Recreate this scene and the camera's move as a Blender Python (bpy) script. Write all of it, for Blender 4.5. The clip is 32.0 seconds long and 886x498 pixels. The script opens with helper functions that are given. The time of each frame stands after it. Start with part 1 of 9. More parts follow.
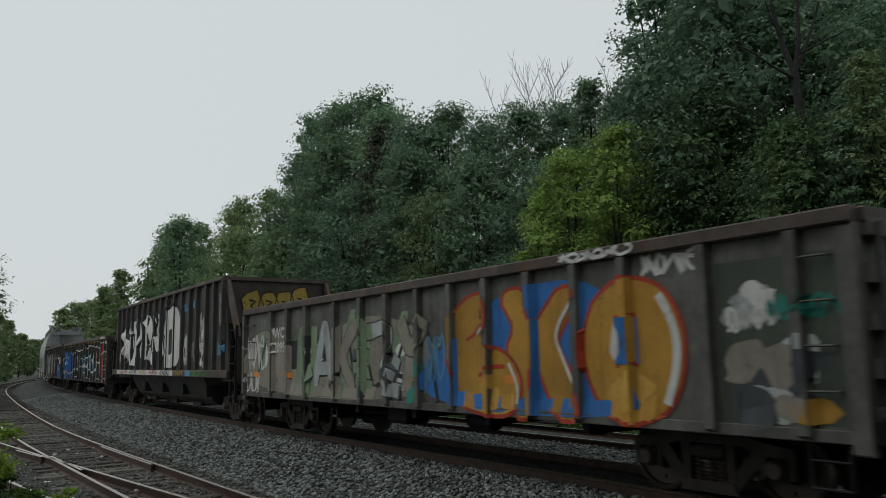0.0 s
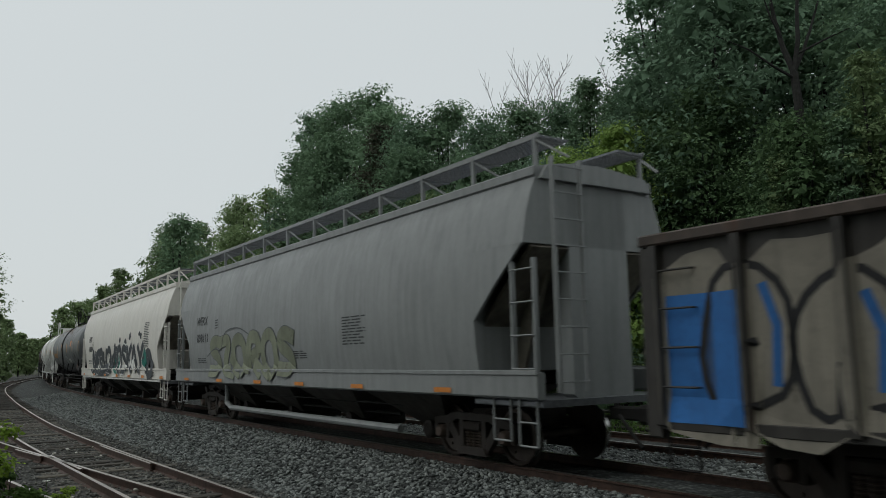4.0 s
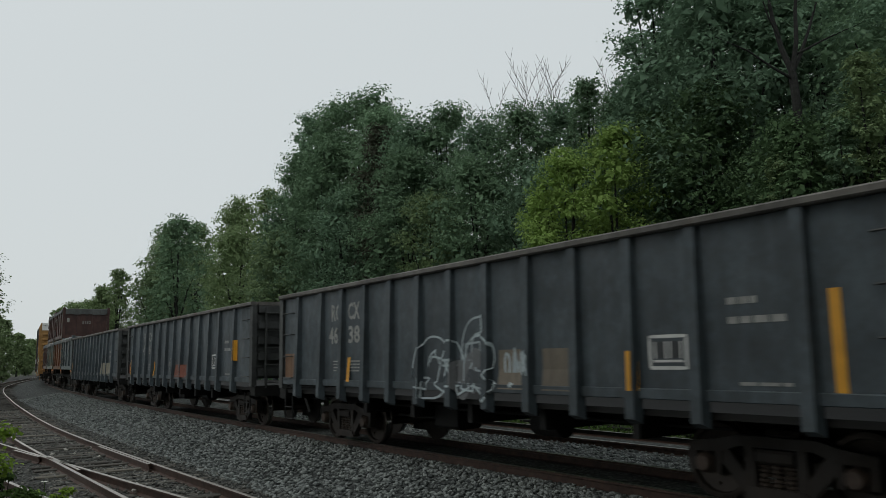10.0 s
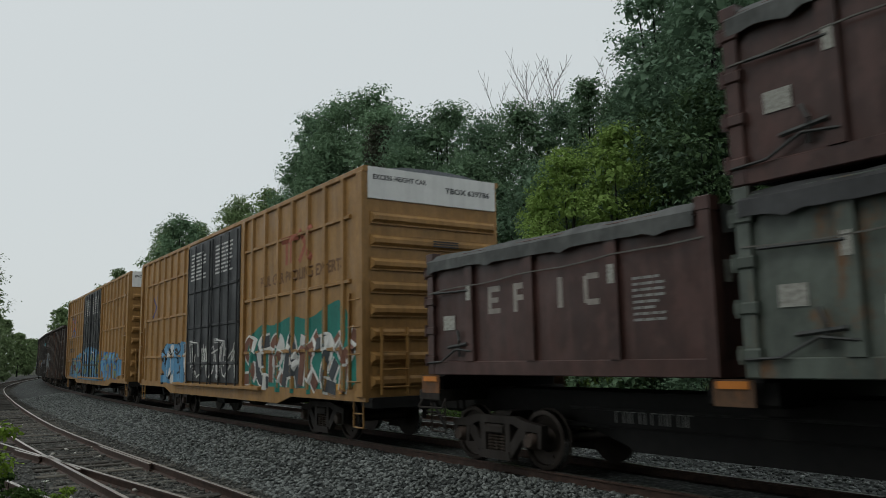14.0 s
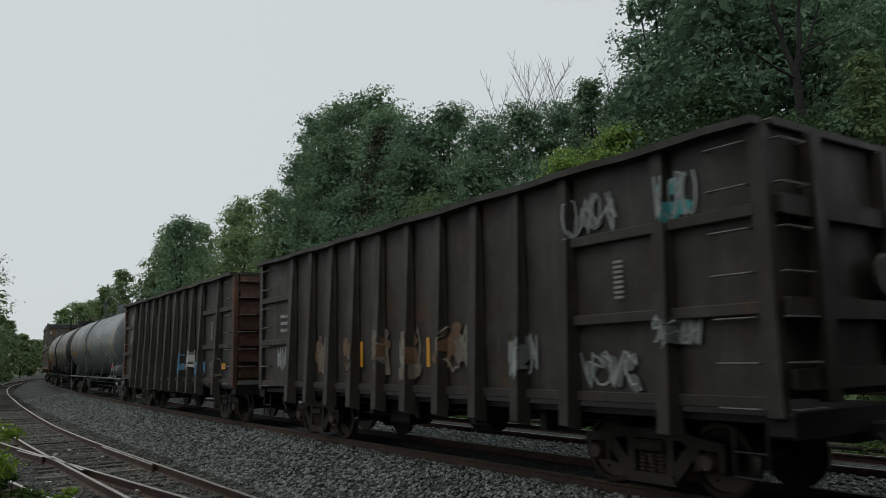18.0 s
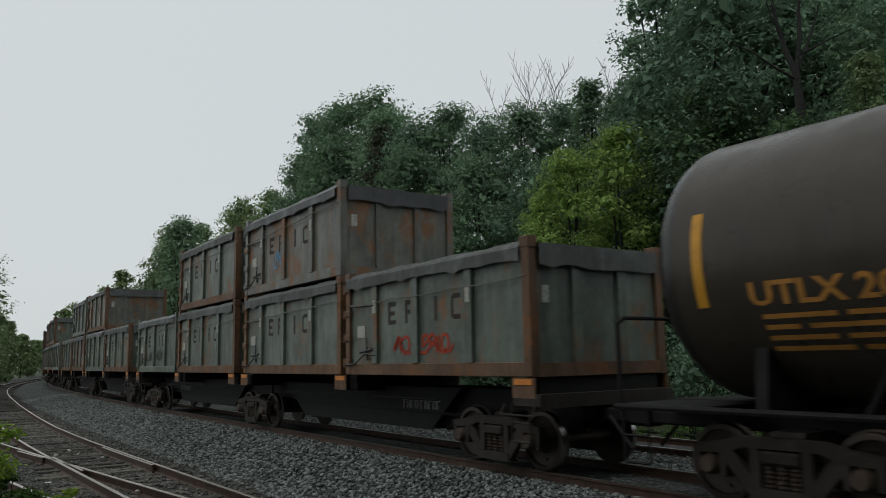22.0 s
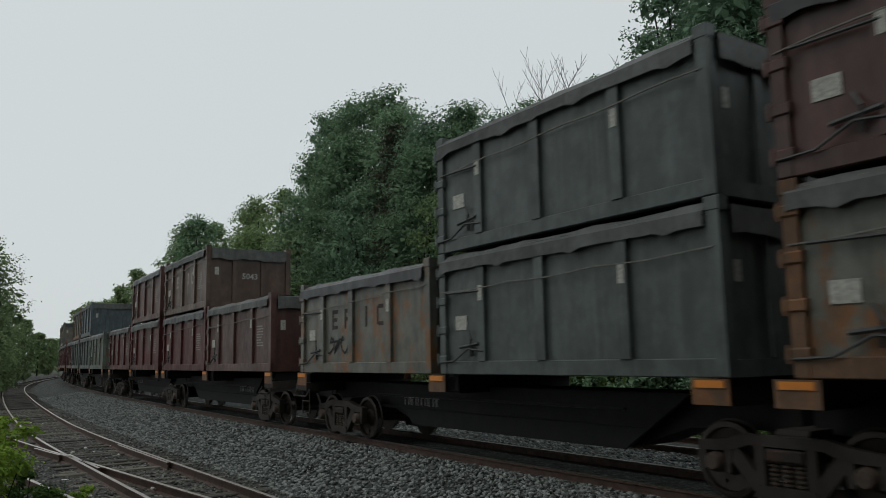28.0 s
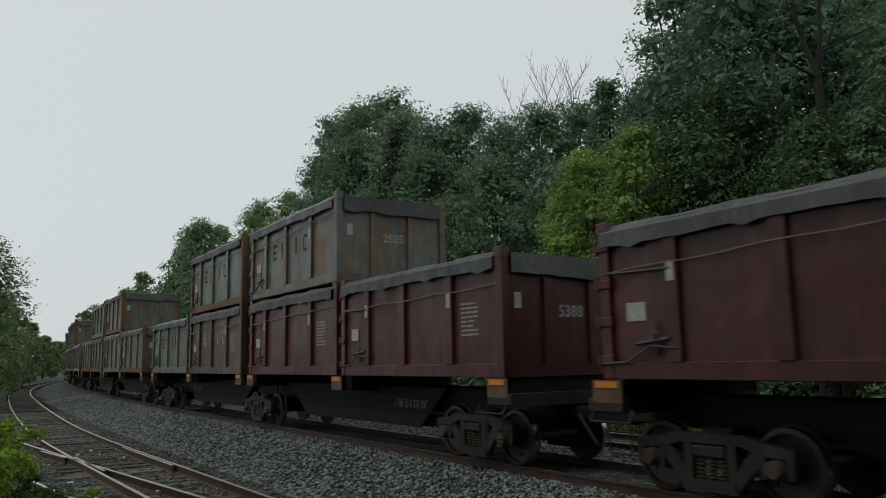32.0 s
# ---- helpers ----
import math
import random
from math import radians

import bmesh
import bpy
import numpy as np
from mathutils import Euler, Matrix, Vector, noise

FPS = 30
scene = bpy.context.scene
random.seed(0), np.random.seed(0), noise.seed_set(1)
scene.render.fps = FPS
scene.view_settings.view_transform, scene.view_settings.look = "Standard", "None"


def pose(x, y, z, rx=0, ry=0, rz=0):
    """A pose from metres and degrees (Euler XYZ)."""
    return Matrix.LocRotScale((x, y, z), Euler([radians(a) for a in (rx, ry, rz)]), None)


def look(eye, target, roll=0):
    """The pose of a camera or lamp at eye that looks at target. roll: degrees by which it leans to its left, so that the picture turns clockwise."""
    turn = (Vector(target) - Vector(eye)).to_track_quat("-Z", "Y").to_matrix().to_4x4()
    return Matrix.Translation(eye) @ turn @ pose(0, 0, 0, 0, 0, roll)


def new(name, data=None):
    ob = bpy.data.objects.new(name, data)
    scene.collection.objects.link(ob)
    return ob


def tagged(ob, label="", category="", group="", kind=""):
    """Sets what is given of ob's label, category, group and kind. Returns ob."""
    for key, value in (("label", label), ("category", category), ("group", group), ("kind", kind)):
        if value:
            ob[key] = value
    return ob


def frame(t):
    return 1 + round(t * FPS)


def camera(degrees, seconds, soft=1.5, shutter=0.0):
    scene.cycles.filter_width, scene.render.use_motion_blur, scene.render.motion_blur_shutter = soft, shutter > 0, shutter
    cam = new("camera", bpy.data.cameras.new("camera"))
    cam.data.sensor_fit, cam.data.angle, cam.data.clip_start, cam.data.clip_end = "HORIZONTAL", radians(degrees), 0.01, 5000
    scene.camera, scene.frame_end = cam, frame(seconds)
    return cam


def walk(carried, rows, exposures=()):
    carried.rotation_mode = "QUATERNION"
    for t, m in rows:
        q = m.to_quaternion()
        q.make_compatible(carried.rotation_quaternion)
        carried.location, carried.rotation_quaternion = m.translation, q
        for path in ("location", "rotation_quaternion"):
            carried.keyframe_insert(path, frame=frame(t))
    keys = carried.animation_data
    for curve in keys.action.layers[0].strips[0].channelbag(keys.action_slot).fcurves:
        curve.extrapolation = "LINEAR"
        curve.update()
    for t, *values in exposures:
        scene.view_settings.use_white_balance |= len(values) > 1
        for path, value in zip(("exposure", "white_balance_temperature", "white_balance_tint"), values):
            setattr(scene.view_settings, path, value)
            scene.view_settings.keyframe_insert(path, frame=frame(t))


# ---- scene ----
# The camera: hand-held, standing beside a siding, turning a little
EYE = (0.0, 0.0, 1.74)
cam = camera(59.93, 32.0, soft=0.45, shutter=0.13)


def stand(yaw, pitch, roll=1.1):
    return pose(*EYE, 90 + pitch, roll, yaw)


walk(cam, [
    (0.0, stand(0.36, 8.08)), (1.0, stand(0.42, 8.07)), (2.0, stand(0.38, 8.07)), (2.5, stand(0.32, 8.02)),
    (4.5, stand(0.31, 8.02)), (5.5, stand(0.37, 8.07)), (7.0, stand(0.36, 8.06)), (9.0, stand(0.30, 8.06)),
    (10.0, stand(0.21, 8.05)), (11.0, stand(0.21, 8.04)), (12.0, stand(0.22, 8.02)), (13.0, stand(0.24, 8.03)),
    (14.5, stand(0.24, 8.03)), (16.5, stand(0.24, 8.05)), (17.0, stand(0.27, 8.05)), (17.5, stand(0.36, 8.07)),
    (18.5, stand(0.44, 8.12)), (19.5, stand(0.38, 8.17)), (20.5, stand(0.40, 8.17)), (22.0, stand(0.43, 8.13)),
    (22.5, stand(0.31, 8.11)), (23.0, stand(0.26, 8.07)), (24.0, stand(0.29, 8.04)), (25.0, stand(0.33, 8.00)),
    (25.5, stand(0.60, 8.01)), (27.5, stand(1.34, 8.02)), (28.5, stand(1.41, 8.03)), (29.5, stand(1.44, 8.06)),
    (30.0, stand(1.50, 8.07)), (30.5, stand(1.42, 8.13)), (31.0, stand(1.56, 8.16)), (31.5, stand(1.50, 8.14)),
    (32.0, stand(1.74, 8.24)),
])

# Overcast daylight
world = bpy.data.worlds.new("world")
scene.world = world
world.use_nodes = True
wn = world.node_tree
wn.nodes.clear()
w_out = wn.nodes.new("ShaderNodeOutputWorld")
w_bg = wn.nodes.new("ShaderNodeBackground")
w_sky = wn.nodes.new("ShaderNodeTexSky")
w_sky.sky_type = "NISHITA"
w_sky.sun_disc = False
w_sky.sun_elevation = radians(58)
w_sky.sun_rotation = radians(300)
w_sky.air_density, w_sky.dust_density = 1.0, 4.0
w_scale = wn.nodes.new("ShaderNodeMix")
w_scale.data_type, w_scale.blend_type = "RGBA", "MULTIPLY"
w_scale.inputs[0].default_value = 1.0
w_scale.inputs[7].default_value = (0.09, 0.09, 0.09, 1)
w_mix = wn.nodes.new("ShaderNodeMix")
w_mix.data_type = "RGBA"
w_mix.inputs[0].default_value = 0.93
w_mix.inputs[7].default_value = (0.640, 0.688, 0.697, 1)
w_bg.inputs[1].default_value = 1.0
wn.links.new(w_sky.outputs[0], w_scale.inputs[6])
wn.links.new(w_scale.outputs[2], w_mix.inputs[6])
wn.links.new(w_mix.outputs[2], w_bg.inputs[0])
wn.links.new(w_bg.outputs[0], w_out.inputs[0])
sun_data = bpy.data.lights.new("sun", "SUN")
sun_data.energy, sun_data.angle, sun_data.color = 0.55, radians(25), (0.98, 0.98, 0.92)
sun = new("sun", sun_data)
sun.matrix_basis = look((-40, -30, 80), (0, 10, 0))
scene.view_settings.exposure = 0.0


# ---- materials ----
def nodes_of(name, rough=0.7, metal=0.0):
    m = bpy.data.materials.new(name)
    m.use_nodes = True
    nt = m.node_tree
    b = nt.nodes["Principled BSDF"]
    b.inputs["Roughness"].default_value, b.inputs["Metallic"].default_value = rough, metal
    b.inputs["Specular IOR Level"].default_value = 0.35
    return m, nt, b


def add_mix(nt, fac, a, b, blend="MIX"):
    n = nt.nodes.new("ShaderNodeMix")
    n.data_type, n.blend_type = "RGBA", blend
    for slot, v in ((0, fac), (6, a), (7, b)):
        if isinstance(v, (tuple, list)):
            n.inputs[slot].default_value = (*v[:3], 1)
        elif isinstance(v, (int, float)):
            n.inputs[slot].default_value = v
        else:
            nt.links.new(v, n.inputs[slot])
    return n.outputs[2]


def add_noise(nt, scale, detail=6.0, stretch=(1, 1, 1), rnd=True, coords="Object", rough=0.6):
    tc = nt.nodes.new("ShaderNodeTexCoord")
    mp = nt.nodes.new("ShaderNodeMapping")
    mp.inputs["Scale"].default_value = stretch
    n = nt.nodes.new("ShaderNodeTexNoise")
    n.inputs["Scale"].default_value, n.inputs["Detail"].default_value, n.inputs["Roughness"].default_value = scale, detail, rough
    nt.links.new(tc.outputs[coords], mp.inputs[0])
    nt.links.new(mp.outputs[0], n.inputs["Vector"])
    if rnd:
        n.noise_dimensions = "4D"
        oi = nt.nodes.new("ShaderNodeObjectInfo")
        mu = nt.nodes.new("ShaderNodeMath")
        mu.operation = "MULTIPLY"
        mu.inputs[1].default_value = 37.0
        nt.links.new(oi.outputs["Random"], mu.inputs[0])
        nt.links.new(mu.outputs[0], n.inputs["W"])
    return n.outputs[0]


def add_ramp(nt, fac, lo, hi, a=0.0, b=1.0):
    n = nt.nodes.new("ShaderNodeMapRange")
    n.inputs[1].default_value, n.inputs[2].default_value = lo, hi
    n.inputs[3].default_value, n.inputs[4].default_value = a, b
    nt.links.new(fac, n.inputs[0])
    return n.outputs[0]


def add_bump(nt, b, height, strength=0.3, dist=0.01):
    n = nt.nodes.new("ShaderNodeBump")
    n.inputs["Strength"].default_value, n.inputs["Distance"].default_value = strength, dist
    nt.links.new(height, n.inputs["Height"])
    nt.links.new(n.outputs[0], b.inputs["Normal"])


def paint(name, col, rust=0.25, rust_col=(0.11, 0.045, 0.022), streak=0.5, rough=0.6, grime=0.45, metal=0.0, wear=1.0):
    """Weathered paint on steel: faded patches, vertical streaks, rust blooms, fine grain."""
    m, nt, b = nodes_of(name, rough, metal)
    big = add_noise(nt, 0.7, 5)
    fine = add_noise(nt, 9.0, 6)
    run = add_noise(nt, 1.0, 5, (5.5, 5.5, 0.45))
    dark = tuple(c * (1 - 0.38 * wear) for c in col)
    lite = tuple(min(1, c * (1 + 0.22 * wear)) for c in col)
    c1 = add_mix(nt, add_ramp(nt, big, 0.32, 0.68), dark, lite)
    c2 = add_mix(nt, add_ramp(nt, run, 0.42, 0.66, 0.0, streak), c1, tuple(c * 0.36 + 0.006 for c in col))
    wash = add_noise(nt, 1.0, 6, (3.2, 3.2, 0.25), rough=0.65)
    c2 = add_mix(nt, add_ramp(nt, wash, 0.54, 0.70, 0.0, 0.45 * wear), c2, tuple(min(1, c * 1.55 + 0.02) for c in col))
    rn = add_noise(nt, 1.7, 8, (1.0, 1.0, 0.55), rough=0.7)
    edge = 0.72 - 0.32 * rust
    c3 = add_mix(nt, add_ramp(nt, rn, edge, edge + 0.09, 0.0, 0.9 if rust > 0.02 else 0.0), c2, rust_col)
    mid = add_noise(nt, 2.6, 6, (1, 1, 0.8), rough=0.65)
    c3 = add_mix(nt, add_ramp(nt, mid, 0.52, 0.62, 0.0, 0.38 * wear), c3, tuple(min(1, c * 1.35 + 0.012) for c in col))
    c3 = add_mix(nt, add_ramp(nt, mid, 0.48, 0.36, 0.0, 0.45 * wear), c3, tuple(c * 0.45 for c in col))
    drip = add_noise(nt, 1.0, 6, (9.0, 9.0, 0.3), rough=0.7)
    c3 = add_mix(nt, add_ramp(nt, drip, 0.70 - 0.2 * rust, 0.82 - 0.2 * rust, 0.0, 0.75 if rust > 0.02 else 0.0), c3, tuple(c * 1.15 for c in rust_col))
    c4 = add_mix(nt, add_ramp(nt, fine, 0.35, 0.75, 0.0, grime), c3, (0.03, 0.028, 0.025))
    nt.links.new(c4, b.inputs["Base Color"])
    nt.links.new(add_ramp(nt, rn, 0.4, 0.7, rough - 0.08, min(1, rough + 0.2)), b.inputs["Roughness"])
    add_bump(nt, b, fine, 0.25 * min(1.0, grime / 0.45), 0.006)
    dent = nt.nodes.new("ShaderNodeBump")
    dent.inputs["Strength"].default_value, dent.inputs["Distance"].default_value = 0.55 * wear, 0.06
    nt.links.new(add_noise(nt, 1.6, 2, (1, 1, 0.7)), dent.inputs["Height"])
    for link in list(b.inputs["Normal"].links):
        nt.links.new(dent.outputs[0], link.from_node.inputs["Normal"])
    return m


def plain(name, col, rough=0.7, metal=0.0, vary=0.25, scale=14.0):
    m, nt, b = nodes_of(name, rough, metal)
    n = add_noise(nt, scale, 5)
    c = add_mix(nt, add_ramp(nt, n, 0.3, 0.7), tuple(x * (1 - vary) for x in col), tuple(min(1, x * (1 + vary)) for x in col))
    nt.links.new(c, b.inputs["Base Color"])
    add_bump(nt, b, n, 0.15, 0.004)
    return m


def leaf_mat(name, col, lit):
    m, nt, b = nodes_of(name, 0.8)
    b.inputs["Specular IOR Level"].default_value = 0.2
    g = nt.nodes.new("ShaderNodeNewGeometry")
    oi = nt.nodes.new("ShaderNodeObjectInfo")
    c = add_mix(nt, add_ramp(nt, g.outputs["Random Per Island"], 0, 1, 0.25, 0.75), col, lit)
    c = add_mix(nt, add_ramp(nt, oi.outputs["Random"], 0, 1, 0.0, 0.35), c, tuple(x * 0.6 for x in col))
    c = add_mix(nt, add_ramp(nt, add_noise(nt, 0.5, 3, rnd=False), 0.4, 0.65, 0.0, 0.3), c, tuple(x * 0.55 for x in col))
    nt.links.new(c, b.inputs["Base Color"])
    tr = nt.nodes.new("ShaderNodeBsdfTranslucent")
    nt.links.new(c, tr.inputs[0])
    mx = nt.nodes.new("ShaderNodeMixShader")
    mx.inputs[0].default_value = 0.33
    nt.links.new(b.outputs[0], mx.inputs[1])
    nt.links.new(tr.outputs[0], mx.inputs[2])
    nt.links.new(mx.outputs[0], nt.nodes["Material Output"].inputs[0])
    return m


def gravel_mat(name, dark, lite, scale=16.0):
    m, nt, b = nodes_of(name, 0.85)
    tc = nt.nodes.new("ShaderNodeTexCoord")
    v = nt.nodes.new("ShaderNodeTexVoronoi")
    v.inputs["Scale"].default_value = scale
    nt.links.new(tc.outputs["Object"], v.inputs["Vector"])
    sep = nt.nodes.new("ShaderNodeSeparateColor")
    nt.links.new(v.outputs["Color"], sep.inputs[0])
    c = add_mix(nt, sep.outputs[0], dark, lite)
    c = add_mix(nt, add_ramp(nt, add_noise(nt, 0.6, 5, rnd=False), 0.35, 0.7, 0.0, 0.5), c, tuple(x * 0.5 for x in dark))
    # Cell edges darkened: shade in the gaps between stones painted into the colour
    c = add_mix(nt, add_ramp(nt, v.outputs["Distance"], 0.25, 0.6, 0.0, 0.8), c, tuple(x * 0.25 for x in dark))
    nt.links.new(c, b.inputs["Base Color"])
    inv = add_ramp(nt, v.outputs["Distance"], 0.0, 0.7, 1.0, 0.0)
    add_bump(nt, b, inv, 0.9, 0.03)
    return m


def stone_mat(name, dark, lite):
    m, nt, b = nodes_of(name, 0.8)
    g = nt.nodes.new("ShaderNodeNewGeometry")
    c = add_mix(nt, g.outputs["Random Per Island"], dark, lite)
    n = add_noise(nt, 40, 4, rnd=False)
    c = add_mix(nt, add_ramp(nt, n, 0.4, 0.7, 0.0, 0.4), c, tuple(x * 0.5 for x in dark))
    nt.links.new(c, b.inputs["Base Color"])
    return m


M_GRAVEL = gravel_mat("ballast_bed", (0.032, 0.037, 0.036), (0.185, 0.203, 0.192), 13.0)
M_STONE = stone_mat("ballast_stone", (0.036, 0.041, 0.040), (0.275, 0.298, 0.284))
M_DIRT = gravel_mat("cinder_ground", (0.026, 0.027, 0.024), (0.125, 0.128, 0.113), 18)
M_SOIL = plain("leaf_litter", (0.045, 0.05, 0.028), 0.95, 0, 0.5, 3.0)
M_RAIL = plain("rail_steel", (0.062, 0.036, 0.027), 0.65, 0.2, 0.45, 8)
M_RAILWORN = plain("worn_rail_head", (0.34, 0.31, 0.275), 0.35, 0.7, 0.3, 5)
M_RAILTOP = plain("rail_head", (0.30, 0.29, 0.28), 0.32, 0.9, 0.2, 6)
M_TIE = paint("tie_timber", (0.085, 0.074, 0.062), 0.0, streak=0.3, rough=0.9, grime=0.5)
M_TIE_OLD = paint("tie_weathered", (0.125, 0.112, 0.094), 0.0, streak=0.4, rough=0.95, grime=0.5)


def old_tie(name):
    """Split grey timber, some ties bleached and some rotten dark."""
    m, nt, b = nodes_of(name, 0.95)
    oi = nt.nodes.new("ShaderNodeObjectInfo")
    c = add_mix(nt, add_ramp(nt, oi.outputs["Random"], 0.1, 0.9), (0.035, 0.032, 0.028), (0.17, 0.155, 0.13))
    grain = add_noise(nt, 1.0, 7, (1.4, 22, 22), rough=0.7)
    c = add_mix(nt, add_ramp(nt, grain, 0.42, 0.6, 0.0, 0.75), c, (0.03, 0.027, 0.023))
    c = add_mix(nt, add_ramp(nt, add_noise(nt, 2.2, 6, rough=0.7), 0.5, 0.62, 0.0, 0.7), c, (0.06, 0.06, 0.052))
    nt.links.new(c, b.inputs["Base Color"])
    add_bump(nt, b, grain, 0.7, 0.02)
    return m


M_TIE_WORN = old_tie("tie_split_grey")
M_BLACK = plain("under_frame", (0.009, 0.0085, 0.008), 0.75, 0.1, 0.4, 6)
M_TRUCK = paint("truck_casting", (0.026, 0.0195, 0.016), 0.25, streak=0.2, rough=0.75)
M_WHEEL = plain("wheel_steel", (0.05, 0.04, 0.034), 0.55, 0.6, 0.3, 6)
M_TREAD = plain("wheel_tread", (0.42, 0.41, 0.40), 0.25, 1.0, 0.1, 4)
M_BARK = plain("bark", (0.021, 0.021, 0.019), 0.95, 0, 0.5, 9)
M_DEAD = plain("dead_wood", (0.10, 0.09, 0.082), 0.9, 0, 0.3, 5)
M_LEAF = leaf_mat("leaf_green", (0.104, 0.176, 0.100), (0.265, 0.40, 0.24))
M_LEAF2 = leaf_mat("leaf_blue_green", (0.090, 0.155, 0.098), (0.235, 0.36, 0.23))
M_LEAF3 = leaf_mat("leaf_yellow_green", (0.19, 0.295, 0.075), (0.37, 0.52, 0.15))
# Light green leaves; on far trees the paler tone stands for haze
M_LEAF4 = leaf_mat("leaf_light", (0.14, 0.205, 0.095), (0.30, 0.40, 0.19))
# Distance haze is put into the colour of these leaves
M_LEAF7 = leaf_mat("leaf_hazed", (0.11, 0.165, 0.085), (0.27, 0.37, 0.19))
M_LEAF5 = leaf_mat("leaf_bright", (0.16, 0.27, 0.03), (0.34, 0.48, 0.08))
M_LEAF6 = leaf_mat("leaf_reddish", (0.055, 0.066, 0.045), (0.11, 0.11, 0.075))
# Canopy shade on the right-hand trees is put into these darker leaves
M_LEAF8 = leaf_mat("leaf_shaded_green", (0.056, 0.100, 0.045), (0.150, 0.242, 0.112))
M_WEED = leaf_mat("weed", (0.04, 0.085, 0.018), (0.10, 0.17, 0.04))


# ---- mesh building ----
class Build:
    """Collects simple solids into one mesh; wide stretches all that follows across the track."""
    wide = 1.0

    def __init__(self):
        self.v, self.f = [], []

    def add(self, vs, fs):
        k = len(self.v)
        self.v += [tuple(p) for p in vs]
        self.f += [tuple(i + k for i in f) for f in fs]
        return self

    def box(self, x0, x1, y0, y1, z0, z1, c=0.0):
        if c <= 0:
            vs = [(x, y, z) for x in (x0, x1) for y in (y0, y1) for z in (z0, z1)]
            fs = [(0, 1, 3, 2), (4, 6, 7, 5), (0, 4, 5, 1), (2, 3, 7, 6), (0, 2, 6, 4), (1, 5, 7, 3)]
            return self.add(vs, fs)
        # edges along x chamfered
        yz = [(y0 + c, z0), (y1 - c, z0), (y1, z0 + c), (y1, z1 - c), (y1 - c, z1), (y0 + c, z1), (y0, z1 - c), (y0, z0 + c)]
        return self.prism(yz, x0, x1)

    def prism(self, yz, x0, x1):
        n = len(yz)
        vs = [(x0, y, z) for y, z in yz] + [(x1, y, z) for y, z in yz]
        fs = [tuple(range(n)), tuple(range(2 * n - 1, n - 1, -1))]
        fs += [(i, i + n, (i + 1) % n + n, (i + 1) % n) for i in range(n)]
        return self.add(vs, fs)

    def slab(self, xz, y0, y1):
        n = len(xz)
        vs = [(x, y0, z) for x, z in xz] + [(x, y1, z) for x, z in xz]
        fs = [tuple(range(n)), tuple(range(2 * n - 1, n - 1, -1))]
        fs += [(i, i + n, (i + 1) % n + n, (i + 1) % n) for i in range(n)]
        return self.add(vs, fs)

    def tube(self, a, b, r, n=6, r2=None):
        a, b = Vector(a), Vector(b)
        d = (b - a).normalized()
        u = d.orthogonal().normalized()
        w = d.cross(u)
        r2 = r if r2 is None else r2
        vs = []
        for p, q in ((a, r), (b, r2)):
            vs += [p + (u * math.cos(2 * math.pi * i / n) + w * math.sin(2 * math.pi * i / n)) * q for i in range(n)]
        fs = [(i, (i + 1) % n, (i + 1) % n + n, i + n) for i in range(n)] + [tuple(range(n - 1, -1, -1)), tuple(range(n, 2 * n))]
        return self.add(vs, fs)

    def path(self, pts, r, n=6):
        for a, b in zip(pts[:-1], pts[1:]):
            self.tube(a, b, r, n)
        return self

    def lathe(self, profile, n=24, axis="x", at=(0, 0, 0)):
        """Turn (along, radius) pairs about an axis."""
        vs, fs = [], []
        for u, r in profile:
            for i in range(n):
                a = 2 * math.pi * i / n
                p = {"x": (u, r * math.cos(a), r * math.sin(a)), "y": (r * math.cos(a), u, r * math.sin(a)),
                     "z": (r * math.cos(a), r * math.sin(a), u)}[axis]
                vs.append((p[0] + at[0], p[1] + at[1], p[2] + at[2]))
        for k in range(len(profile) - 1):
            fs += [(k * n + i, k * n + (i + 1) % n, (k + 1) * n + (i + 1) % n, (k + 1) * n + i) for i in range(n)]
        fs += [tuple(range(n - 1, -1, -1)), tuple(range((len(profile) - 1) * n, len(profile) * n))]
        return self.add(vs, fs)

    def mesh(self, name, mat, smooth=False):
        me = bpy.data.meshes.new(name)
        me.from_pydata([(x, y * Build.wide, z) for x, y, z in self.v], [], self.f)
        if mat:
            me.materials.append(mat)
        bm = bmesh.new()
        bm.from_mesh(me)
        bmesh.ops.recalc_face_normals(bm, faces=bm.faces)
        bm.to_mesh(me)
        bm.free()
        if smooth:
            me.shade_smooth()
            me.set_sharp_from_angle(angle=radians(40))
        return me


def part(name, b, mat, parent, label="", smooth=False):
    """One mesh under a thing or a part."""
    ob = new(name, b if isinstance(b, bpy.types.Mesh) else b.mesh(name, mat, smooth))
    ob.parent = parent
    if label:
        ob["label"] = label
    return ob


def thing(name, label, category, group="", kind=""):
    return tagged(new(name), label, category, group, kind)


# ---- the line of the railway ----
PSI, D_MAIN = radians(35.42), 8.97
TRACK_GAP = 4.19
_S = np.arange(-260.0, 1000.0, 0.5)


def _curv(s):
    k = 0.00087 + np.clip((s - 23.4) / 30.0, 0, 1) * 0.00083
    k = np.where(s > 200, k * np.clip(1 - (s - 200) / 60, 0, 1), k)
    return np.where(s < -60, 0.0, k)


_H = -np.cumsum(_curv(_S)) * 0.5
_H = _H - np.interp(0, _S, _H) + PSI
_X = np.cumsum(-np.sin(_H)) * 0.5
_Y = np.cumsum(np.cos(_H)) * 0.5
_X = _X - np.interp(0, _S, _X) + math.cos(PSI) * D_MAIN
_Y = _Y - np.interp(0, _S, _Y) + math.sin(PSI) * D_MAIN


